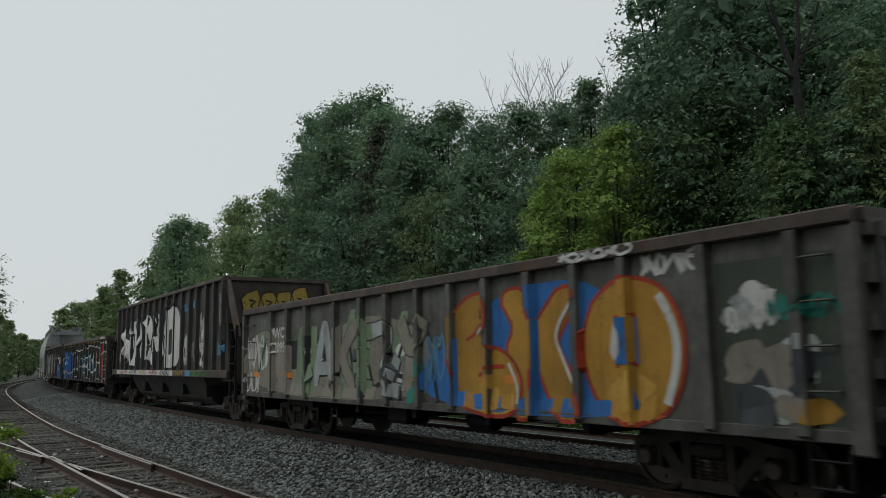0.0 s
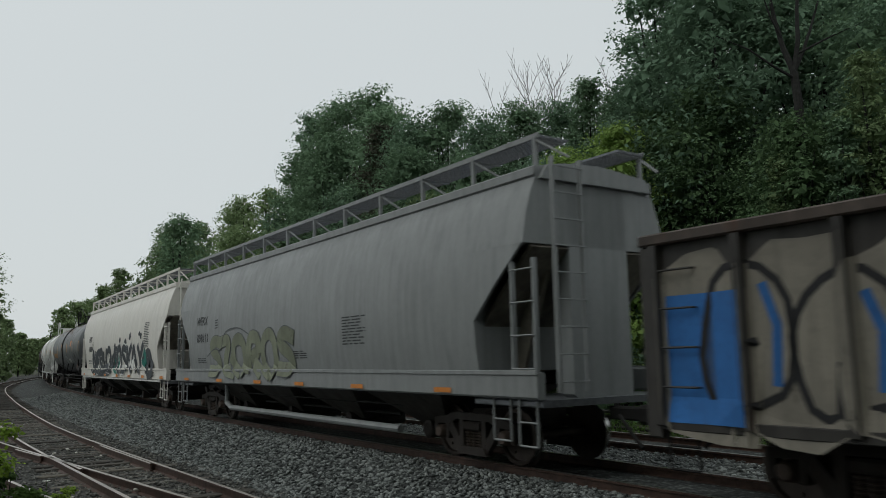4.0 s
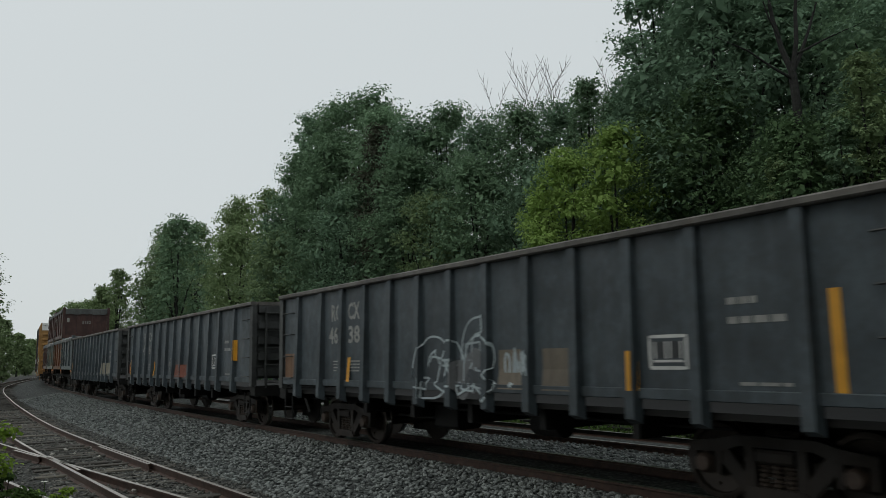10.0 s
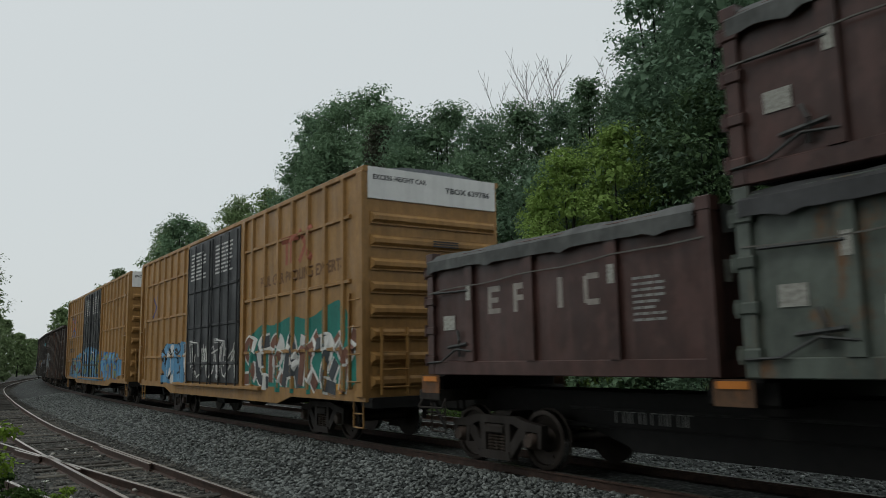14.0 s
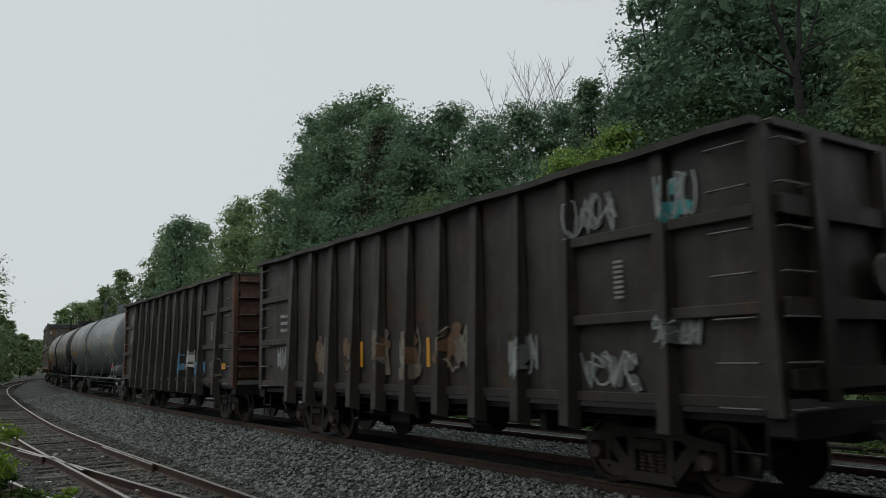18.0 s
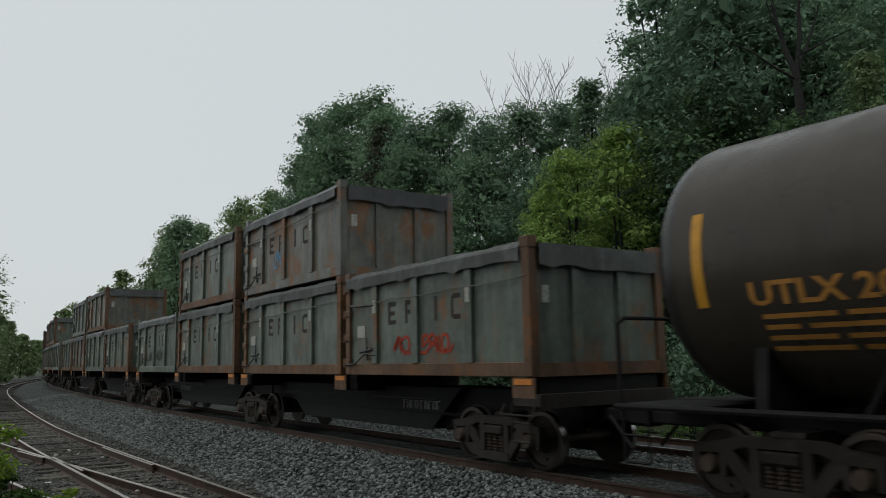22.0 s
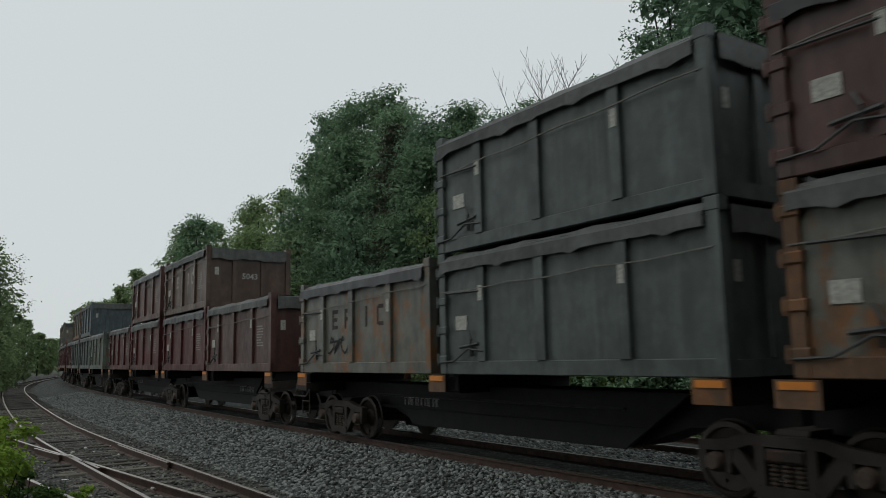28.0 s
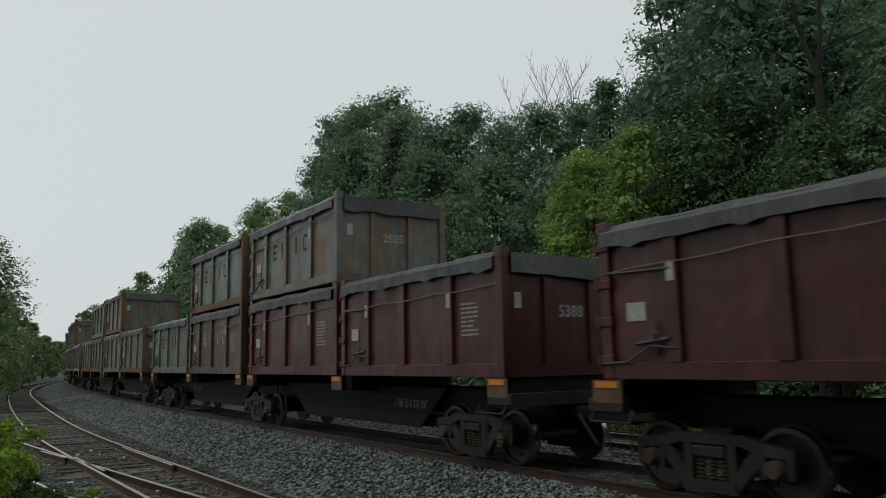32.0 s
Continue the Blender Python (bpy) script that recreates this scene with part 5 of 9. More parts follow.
def covered_hopper(label, q0, q1, mat, dark_end, pipe):
    car, L, qc = car_base("covered_hopper_car", label, q0, q1, 2.3, sill=False)
    side = [(1.47, 1.5), (1.53, 1.9), (1.56, 2.4), (1.56, 2.9), (1.52, 3.4), (1.44, 3.85), (1.33, 4.2), (1.22, 4.45)]
    roof = [(1.22, 4.46), (1.18, 4.6), (0.8, 4.68), (0.35, 4.73)]
    ring = [(-y, z) for y, z in side] + [(-y, z) for y, z in roof] + [(y, z) for y, z in reversed(roof)] + [(y, z) for y, z in reversed(side)]
    xi, xo = L / 2 - 1.45, L / 2 - 0.25

    def y_at(z):
        return float(np.interp(z, [a[1] for a in side], [a[0] for a in side]))
    part("body", Build().prism(ring, -xi, xi), mat, car, smooth=True)
    up = [(y, z) for y, z in ring if z > 3.3]
    for e in (-1, 1):
        part("body_end", Build().prism(up, *sorted((e * xi, e * xo))), mat, car, smooth=True)
        for sgn in (-1, 1):
            pts = [(xi, 1.5), (xi + 0.12, 1.6), (xi, 2.3), (xi, 2.3), (xo, 3.42), (xi, 3.42)]
            w = Build()
            zz = np.linspace(2.3, 3.42, 7)
            vs = []
            for z in zz:
                y = sgn * y_at(z)
                xx = xi + (xo - xi) * ((z - 2.3) / 1.12)
                vs += [(e * xi, y, z), (e * xx, y, z), (e * xi, y * 0.97, z), (e * xx, y * 0.97, z)]
            fs = []
            for i in range(6):
                k = 4 * i
                fs += [(k, k + 1, k + 5, k + 4), (k + 2, k + 3, k + 7, k + 6), (k + 1, k + 3, k + 7, k + 5)]
            w.add(vs, fs)
            part("end_gusset", w, mat, car, smooth=True)
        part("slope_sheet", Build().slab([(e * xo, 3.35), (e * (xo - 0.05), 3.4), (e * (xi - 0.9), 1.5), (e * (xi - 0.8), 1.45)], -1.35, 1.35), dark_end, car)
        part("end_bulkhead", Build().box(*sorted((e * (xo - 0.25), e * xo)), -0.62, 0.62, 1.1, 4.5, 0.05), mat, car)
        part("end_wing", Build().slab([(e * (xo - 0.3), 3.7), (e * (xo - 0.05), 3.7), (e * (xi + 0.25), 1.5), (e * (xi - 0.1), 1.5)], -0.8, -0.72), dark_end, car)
        part("roof_cap", Build().prism([(-1.18, 4.4), (1.18, 4.4), (1.05, 4.62), (0, 4.72), (-1.05, 4.62)], *sorted((e * xo, e * (xo + 0.08)))), mat, car)
        part("end_platform", Build().box(*sorted((e * (L / 2 - 1.6), e * L / 2)), -1.45, 1.45, 1.0, 1.1, 0.02), P_GRATE, car)
        rungs(car, e * (L / 2 - 0.02), -0.85, 1.35, 4.55, 9, 0.55, "y", mat, rails=True)
        rungs(car, e * (L / 2 - 0.3), -1.47, 1.55, 3.0, 4, 0.5, "x", mat, rails=True)
        stirrup(car, e * (L / 2 - 0.3), -1.47, mat, 0.45, 1.12)
        stirrup(car, e * (L / 2 - 0.9), -1.47, mat, 0.5, 1.12)
    for sgn in (-1, 1):
        ys = (-1.54, -1.40) if sgn < 0 else (1.40, 1.54)
        part("side_sill", Build().box(-L / 2, L / 2, *ys, 1.12, 1.50, 0.03), mat, car)
        part("sill_lip", Build().box(-L / 2, L / 2, *((-1.56, -1.541) if sgn < 0 else (1.541, 1.56)), 1.46, 1.53, 0.008), mat, car)
        part("roof_band", Build().box(-xo, xo, *((-1.26, -1.18) if sgn < 0 else (1.18, 1.26)), 4.44, 4.60, 0.02), mat, car)
        y0, y1 = (-1.12, -0.55) if sgn < 0 else (0.55, 1.12)
        g = Build()
        for i in range(13):
            y = y0 + (y1 - y0) * i / 12
            g.box(-xo, xo, y - 0.006, y + 0.006, 5.06, 5.10)
        part("running_board", g, P_GRATE, car, "open steel grating")
        part("board_edge", Build().box(-xo, xo, *((-1.15, -1.12) if sgn < 0 else (1.12, 1.15)), 5.05, 5.13), mat, car)
        n = 12
        for i in range(n):
            x = -xo + 0.1 + (2 * xo - 0.2) * i / (n - 1)
            b = Build()
            b.slab([(x - 0.025, 4.6), (x + 0.035, 4.6), (x + 0.035, 5.08), (x - 0.025, 5.08)], *sorted((sgn * 1.1, sgn * 1.16)))
            b.tube((x, sgn * 1.13, 5.04), (x + 0.55, sgn * 0.95, 4.66), 0.02, 5)
            b.tube((x, sgn * 1.1, 5.04), (x, sgn * 0.55, 5.04), 0.02, 5)
            part("board_support", b, mat, car)
    hb = Build().box(-xo + 0.4, xo - 0.4, -0.32, 0.32, 4.7, 4.84, 0.04)
    part("hatch_cover", hb, mat, car)
    for i in range(9):
        x = -xo + 1.0 + (2 * xo - 2) * i / 8
        part("hatch_lock", Build().box(x - 0.16, x + 0.16, -0.5, -0.36, 4.76, 4.83, 0.01), P_BLUECAP, car, "blue hatch lock")
    for i in range(4):
        x = -L / 2 + 4.2 + (L - 8.4) * i / 3
        hp = Build()
        hp.add([(x - 1.5, -1.4, 1.2), (x + 1.5, -1.4, 1.2), (x + 1.5, 1.4, 1.2), (x - 1.5, 1.4, 1.2), (x - 0.35, -0.45, 0.42), (x + 0.35, -0.45, 0.42), (x + 0.35, 0.45, 0.42), (x - 0.35, 0.45, 0.42)],
               [(0, 1, 2, 3), (7, 6, 5, 4), (0, 4, 5, 1), (1, 5, 6, 2), (2, 6, 7, 3), (3, 7, 4, 0)])
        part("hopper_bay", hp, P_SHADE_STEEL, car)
        part("outlet", Build().lathe([(-0.7, 0.12), (-0.68, 0.17), (0.68, 0.17), (0.7, 0.12)], 12, "y", (x, 0, 0.4)), M_TRUCK, car)
    if pipe:
        b = Build()
        b.path([(-L / 2 + 4.0, -1.15, 1.1), (-L / 2 + 4.0, -1.15, 0.55), (-L / 2 + 4.4, -1.15, 0.42), (L / 2 - 4.4, -1.15, 0.42)], 0.075, 8)
        part("air_pipe", b, mat, car, smooth=True)

    def skin(x, z):
        if z < 1.53:
            return -1.562
        return -y_at(z) - 0.003
    return car, skin, (lambda q: qc - q)


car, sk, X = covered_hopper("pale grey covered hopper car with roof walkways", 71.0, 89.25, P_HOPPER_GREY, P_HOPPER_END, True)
Paintwork(sk).text("WFRX", X(86.97), 2.85, 0.26, 1.07).done("lettering", P_INK, car)
Paintwork(sk).text("898111", X(86.92), 2.335, 0.26, 1.07).done("lettering", P_INK, car)
p = Paintwork(sk)
p.bars(X(86.9), 1.85, 0.8, 0.18, 2, 2).bars(X(80.0), 1.95, 1.2, 0.2, 3, 3).bars(X(85.2), 2.96, 0.25, 0.3, 3, 4).bars(X(77.0), 2.6, 1.0, 0.6, 7, 5)
p.done("lettering", P_INK, car, "small dark stencilling")
OLIVE, FAINT = spray("spray_olive", (0.215, 0.235, 0.165)), spray("spray_faint_slate", (0.12, 0.13, 0.135))
wild_piece(car, sk, X(85.7), X(79.4), 1.2, 2.6, "SzoRoS", [OLIVE], FAINT, 101, 0.022, 0.30)
Paintwork(sk, 0.016).stroke(flow([(X(85.9), 1.9), (X(85.2), 2.15), (X(84.6), 2.0), (X(84.4), 2.6), (X(83.2), 2.68), (X(82.4), 2.45)]), 0.035).done("graffiti", FAINT, car)
p = Paintwork(sk, 0.007)
for a in (88.2, 85.0, 82.0, 79.4, 76.6, 73.6):
    p.rect(X(a), X(a) + 0.5, 1.17, 1.25)
p.done("reflector", P_ORANGE, car)

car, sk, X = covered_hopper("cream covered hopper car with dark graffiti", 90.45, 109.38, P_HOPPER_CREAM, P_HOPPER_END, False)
Paintwork(sk).text("SHPX", X(107.04), 2.86, 0.28, 0.92).done("lettering", P_INK, car)
Paintwork(sk).text("450884", X(107.0), 2.36, 0.28, 1.32).done("lettering", P_INK, car)
p = Paintwork(sk)
p.bars(X(94.1), 3.3, 0.85, 1.0, 11, 1).bars(X(107.1), 1.95, 0.9, 0.22, 2, 2).bars(X(105.9), 2.85, 0.22, 0.3, 3, 3).bars(X(92.8), 1.4, 0.6, 0.2, 3, 4)
p.done("lettering", P_INK, car, "small dark stencilling")
Paintwork(sk, 0.003).fill(rounded([(X(106.0), 1.16), (X(105.9), 1.75), (X(104.0), 1.6), (X(102.4), 1.75), (X(100.7), 1.8), (X(100.3), 1.16)])).done("graffiti", G_SLATE, car)
wild_piece(car, sk, X(105.75), X(100.8), 1.18, 2.56, "NERV2", [G_SLATE], G_WHITE, 111, 0.03, 0.38)
p = Paintwork(sk, 0.003)
for a, z, r in ((100.6, 1.8, 0.35), (99.9, 2.5, 0.16), (99.6, 2.0, 0.55), (97.6, 2.6, 0.2), (98.8, 2.75, 0.14), (96.7, 2.85, 0.16), (94.6, 2.8, 0.14), (94.2, 2.2, 0.3), (93.3, 1.8, 0.5), (93.0, 1.5, 0.4), (100.3, 2.1, 0.12), (94.9, 2.9, 0.12)):
    p.fill(blob(X(a), z, r * 1.3, r, random.Random(int(a * 10)), 12, 0.15, 2.2))
p.done("graffiti", G_SLATE, car, "slate spray cloud")
p = Paintwork(sk, 0.004)
p.fill(rounded([(X(100.2), 1.3), (X(99.8), 2.0), (X(98.8), 2.3), (X(98.9), 1.3)])).fill(rounded([(X(94.8), 1.7), (X(94.6), 2.4), (X(93.7), 2.3), (X(93.5), 1.5)]))
p.done("graffiti", G_TEAL, car)
wild_piece(car, sk, X(99.4), X(94.2), 1.2, 2.65, "oSkAy", [G_SLATE], G_WHITE, 112, 0.06, 0.32)
p = Paintwork(sk, 0.007)
for a in (108.4, 105.3, 102.3, 99.4, 96.9, 94.3, 91.3):
    p.rect(X(a), X(a) + 0.45, 1.17, 1.27)
p.done("reflector", P_ORANGE, car)
part("rub_strip", Build().box(-8.6, 8.6, -1.56, -1.542, 1.06, 1.115), P_WHITE, car, "white lower edge")


# ---- tank cars ----
Build.wide = 1.0


def tank_car(label, q0, q1, shell_mat, head_mat, gear_mat, reflectors, ladder_q, dome_q, zt=4.5, r=1.58, band=None, plat=3.6, house=0.45, end_text="", long_ends=False, house_r=0.41):
    car, L, qc = car_base("tank_car", label, q0, q1, 2.0, sill=False)
    X = lambda q: qc - q
    zc = zt - r
    half = L / 2 - 0.55
    hd = 0.62
    n = 56
    part("shell", Build().lathe([(-half + hd, r), (-half * 0.5, r), (0, r), (half * 0.5, r), (half - hd, r)], n, "x", (0, 0, zc)), shell_mat, car, smooth=True)
    for e in (-1, 1):
        prof = [(e * (half - hd + hd * math.sin(a)), r * math.cos(a) ** 0.75 if a < 1.56 else 0.02) for a in np.linspace(0, math.pi / 2 - 0.02, 11)]
        part("tank_head", Build().lathe(prof, n, "x", (0, 0, zc)), head_mat, car, smooth=True)
    for q in [ladder_q + d for d in (-1.6, 1.6, -4.6, 4.6)]:
        if abs(X(q)) < half - hd - 0.3:
            part("shell_seam", Build().lathe([(X(q) - 0.05, r - 0.004), (X(q) - 0.045, r + 0.006), (X(q) + 0.045, r + 0.006), (X(q) + 0.05, r - 0.004)], n, "x", (0, 0, zc)), shell_mat, car, smooth=True)
    if band:
        x = X(ladder_q)
        part("jacket_band", Build().lathe([(x - 0.5, r - 0.004), (x - 0.48, r + 0.012), (x + 0.48, r + 0.012), (x + 0.5, r - 0.004)], n, "x", (0, 0, zc)), band, car, "rusty band round the tank", smooth=True)
    # stub sills, saddles, side rails
    for e in (-1, 1):
        part("stub_sill", Build().box(*sorted((e * (half - 2.6), e * L / 2)), -0.28, 0.28, 0.78, 1.15, 0.03), gear_mat, car)
        part("saddle", Build().prism([(-1.35, 1.08), (1.35, 1.08), (1.35, 1.25), (1.25, zc - 0.75), (0.8, 1.42), (-0.8, 1.42), (-1.25, zc - 0.75), (-1.35, 1.25)], *sorted((e * (half - 1.55), e * (half - 1.4)))), gear_mat, car)
        part("end_platform", Build().box(*sorted((e * (L / 2 - 1.3), e * L / 2)), -1.4, 1.4, 1.06, 1.13, 0.02), gear_mat, car)
        b = Build()
        b.path([(e * (L / 2 - 0.06), -1.38, 1.1), (e * (L / 2 - 0.06), -1.38, 2.15), (e * (L / 2 - 0.1), -1.3, 2.22), (e * (L / 2 - 0.06), 1.3, 2.22), (e * (L / 2 - 0.06), 1.38, 2.1), (e * (L / 2 - 0.06), 1.38, 1.1)], 0.028, 6)
        part("end_rail", b, gear_mat, car)
        stirrup(car, e * (L / 2 - 0.3), -1.4, gear_mat, 0.42, 1.08)
    for sgn in (-1, 1):
        part("side_rail", Build().tube((-L / 2, sgn * 1.42, 1.1), (L / 2, sgn * 1.42, 1.1), 0.04, 8), gear_mat, car)
        for x in np.linspace(-half + 2.6, half - 2.6, 5):
            part("rail_brace", Build().tube((x, sgn * 1.4, 1.1), (x + 0.35, sgn * 1.3, zc - 1.0), 0.03, 5), gear_mat, car)
    part("reservoir", Build().lathe([(-0.54, 0.06), (-0.53, 0.16), (-0.47, 0.26), (0.47, 0.26), (0.53, 0.16), (0.54, 0.06)], 16, "x", (L / 2 - 1.4, -1.25, 1.46)), gear_mat, car, smooth=True)
    part("reservoir_strap", Build().lathe([(-0.03, 0.262), (-0.03, 0.278), (0.03, 0.278), (0.03, 0.262)], 16, "x", (L / 2 - 1.4, -1.25, 1.46)), M_BLACK, car)
    part("placard", Build().slab([(L / 2 - 2.35, 1.40), (L / 2 - 2.17, 1.60), (L / 2 - 2.35, 1.80), (L / 2 - 2.53, 1.60)], -1.46, -1.445), P_PLACARD, car, "worn white diamond placard")
    part("placard_bracket", Build().tube((L / 2 - 2.1, -1.43, 1.1), (L / 2 - 2.1, -1.43, 2.15), 0.035, 8), gear_mat, car)
    part("bottom_outlet", Build().lathe([(0.85, 0.1), (0.88, 0.16), (1.35, 0.18)], 12, "z", (X(dome_q), 0, 0)), gear_mat, car)
    # ladder
    xl = X(ladder_q)
    b = Build()
    for d in (-0.22, 0.22):
        pts = [(xl + d, -1.44, 0.62), (xl + d, -1.64, zc - 0.4)]
        for a in np.linspace(0.0, 1.05, 7):
            pts.append((xl + d, -(r + 0.07) * math.cos(a), zc + (r + 0.07) * math.sin(a)))
        b.path(pts, 0.022, 5)
        part("ladder_brace", Build().tube((xl + d, -1.45, 0.8), (xl + d + 0.75, -1.3, 1.35), 0.02, 5), gear_mat, car)
    ladder = part("ladder", b, gear_mat, car)
    rung = Build().tube((-0.22, 0, 0), (0.22, 0, 0), 0.016, 5).mesh("rung", gear_mat)
    for a in np.linspace(-0.95, 1.0, 9):
        y, z = (-(r + 0.07) * math.cos(a), zc + (r + 0.07) * math.sin(a)) if a > -0.3 else (-1.62, zc + r * 1.05 * math.sin(a))
        part("rung", rung, None, ladder).matrix_basis = Matrix.Translation((xl, y, z))
    # top platform with rails, dome and valves
    xd = X(dome_q)
    x0, x1 = xd - plat / 2, xd + plat / 2
    xm = xd + house - 0.42
    tp = part("top_platform", Build().box(x0, x0 + 0.06, -0.62, 0.62, zt - 0.02, zt + 0.02).box(xm - 0.06, xm, -0.62, 0.62, zt - 0.02, zt + 0.02), gear_mat, car)
    for y in np.linspace(-0.56, 0.56, 5):
        part("slat", Build().box(x0, xm, y - 0.06, y + 0.06, zt + 0.022, zt + 0.06), gear_mat, tp)
    for y in (-0.66, 0.66):
        part("safety_rail", Build().path([(x0 + 0.4, y, zt - 0.1), (x0 + 0.4, y, zt + 0.78), (x0 + 0.3, y, zt + 0.86), (x0, y, zt + 0.84), (x0 - 0.05, y, zt + 0.75), (x0 - 0.05, y, zt - 0.1)], 0.024, 5), gear_mat, car)
        part("safety_rail", Build().path([(x0 + 1.0, y, zt - 0.1), (x0 + 1.0, y, zt + 0.78), (x0 + 1.15, y, zt + 0.9), (xd - 0.1, y, zt + 1.0), (x1 - 0.1, y, zt + 0.5), (x1, y, zt + 0.38), (x1, y, zt - 0.1)], 0.024, 5), gear_mat, car)
        part("middle_rail", Build().path([(x0 + 0.4, y, zt + 0.42), (xd - 0.1, y, zt + 0.42), (xd - 0.1, y, zt + 1.0)], 0.018, 5), gear_mat, car)
    part("end_handrail", Build().tube((x1, -0.66, zt + 0.38), (x1, 0.66, zt + 0.38), 0.024, 5), gear_mat, car)
    part("valve_housing", Build().lathe([(zt - 0.1, house_r), (zt + 0.44, house_r), (zt + 0.48, house_r - 0.03), (zt + 0.50, 0.1)], 20, "z", (xd + house, 0, 0)), gear_mat, car, smooth=True)
    part("vent_valve", Build().lathe([(zt - 0.05, 0.16), (zt + 0.26, 0.16), (zt + 0.28, 0.2), (zt + 0.34, 0.18), (zt + 0.36, 0.04)], 12, "z", (xd + house + 0.95, 0, 0)), gear_mat, car)

    def skin(x, z):
        return -math.sqrt(max(0.02, r * r - (z - zc) ** 2)) - 0.004
    if end_text:
        pw = Paintwork(None)

        def on_head(y, z):
            rr = min(0.999, math.hypot(y, z - zc) / r)
            return (half - hd + hd * math.sin(math.acos(rr ** (1 / 0.75))) + 0.012, y, z)
        pw.p = on_head
        pw.text(end_text, -0.45, zc + 0.62, 0.17, 1.15)
        pw.done("lettering", P_GOLD, car)
        pw.bars(-0.1, zc + 0.52, 0.75, 0.5, 5, 3)
        pw.done("lettering", P_GOLD, car)
    for q in reflectors:
        p = Paintwork(skin, 0.004)
        tall = 0.27 if long_ends and q in (reflectors[0], reflectors[-1]) else 0.0
        p.fine = 0.1
        p.rect(X(q) - 0.07, X(q) + 0.07, zc - 0.28 - tall, zc + 0.26 + tall)
        p.done("reflector", P_YELLOW, car, "yellow reflective strip")
    return car, skin, X, zc


car, sk, X, zc = tank_car("slate-grey tank car with scuffed rusty top", 110.3, 127.75, P_TANK_BLUE, P_TANK_BLUE, M_BLACK, (126.5, 123.22, 120.57, 117.29, 114.2, 111.11), 119.29, 118.6, 4.42, 1.62, house=0.8)
Paintwork(sk).text("UTLX 667821", X(125.6), zc - 0.55, 0.25, 2.2).done("lettering", P_GOLD, car)
p = Paintwork(sk)
p.bars(X(112.85), zc + 0.5, 1.25, 0.8, 11, 1).bars(X(125.45), zc - 0.72, 1.5, 0.22, 3, 2)
p.done("lettering", P_PALE, car, "rows of small pale stencilling")
Paintwork(sk).rect(X(115.45), X(114.7), zc + 0.05, zc + 0.38).done("notice", P_ORANGE, car, "orange notice plate")
p = Paintwork(sk)
p.rect(X(113.75), X(113.25), zc - 0.75, zc - 0.35)
p.done("notice", P_PALE, car)
Paintwork(sk, 0.008).rect(X(113.68), X(113.32), zc - 0.7, zc - 0.4).done("notice_field", P_INK, car)
wild_piece(car, sk, X(118.48), X(117.05), zc - 1.4, zc - 0.4, "SEky", [G_PALE], G_BLACK, 121, 0.02, 0.34)
scribble(car, sk, X(117.25), X(116.05), zc - 1.0, zc - 0.68, G_WHITE, 122, 0.05, 5)
p = Paintwork(sk, 0.002)
rngp = random.Random(12)
for i in range(34):
    xx = rngp.uniform(-7.6, 7.6)
    p.cut().fill(blob(xx, zc + rngp.choice((1.0, 1.2, 1.3, 1.4)) + rngp.uniform(-0.1, 0.1), rngp.uniform(0.15, 0.7), rngp.uniform(0.03, 0.10), rngp, 13, 0.45), 0.05)
p.done("scuff", plain("scuffed_primer", (0.17, 0.135, 0.11), 0.8), car, "scuffed rusty patches along the top")

car, sk, X, zc = tank_car("white tank car with repainted patches and grey base", 128.2, 145.5, P_TANK_WHITE, P_TANK_WHITE, P_TANK_WHITE, (144.42, 140.99, 138.09, 135.12, 132.1, 129.3), 136.14, 136.0, 4.37, 1.61, plat=3.2, house=-0.8, house_r=0.33)
Paintwork(sk, 0.018).text("GATX  208109", X(143.37), zc - 0.45, 0.26, 2.3).done("lettering", P_INK, car)
p = Paintwork(sk, 0.006)
p.lift = 0.016
p.bars(X(143.12), zc - 0.62, 1.7, 0.25, 2, 2).bars(X(135.12), zc - 0.52, 0.75, 0.2, 3, 3).bars(X(138.9), zc - 0.42, 0.75, 0.36, 5, 4).bars(X(133.56), zc - 0.5, 1.0, 0.55, 6, 5).bars(X(131.3), zc + 0.1, 0.9, 0.8, 9, 6)
p.done("lettering", P_INK, car, "rows of small dark stencilling")
p = Paintwork(sk, 0.007)
p.fine = 0.05
for form in (((144.9, 0.96), (143.44, 0.92), (143.4, 0.86), (142.18, 0.80), (142.16, 0.86), (141.17, 0.88), (141.13, 0.53), (140.3, 0.48), (140.25, 0.79), (139.38, 0.80), (139.35, 0.66), (137.63, 0.64), (137.52, 1.04), (137.3, 1.33), (137.2, 1.54), (144.9, 1.54)),
             ((134.79, 0.74), (132.8, 0.81), (130.9, 0.85), (129.3, 0.95), (129.3, 1.54), (134.55, 1.54))):
    p.cut().fill([(X(q), zc + z) for q, z in form], 0.03)
p.done("paint_patch", P_TANK_PATCH, car, "fresh white repainted patches")
p = Paintwork(sk, 0.004)
p.fine = 0.06
for form in (((144.6, -0.2), (140.5, -0.25), (136.5, -0.33), (136.5, -1.2), (144.6, -1.2)), ((135.6, -0.45), (135.54, -0.27), (134.3, -0.29), (134.25, -1.05), (135.6, -1.0)), ((133.66, 0.03), (132.8, 0.07), (130.2, 0.1), (130.2, -1.2), (133.7, -1.2))):
    p.cut().fill([(X(q), zc + z) for q, z in form])
p.done("paint_patch", P_TANK_PALE, car, "pale grey repainted panels")
scribble(car, sk, X(141.6), X(140.1), zc - 1.05, zc - 0.68, G_TAN, 131, 0.035, 6)

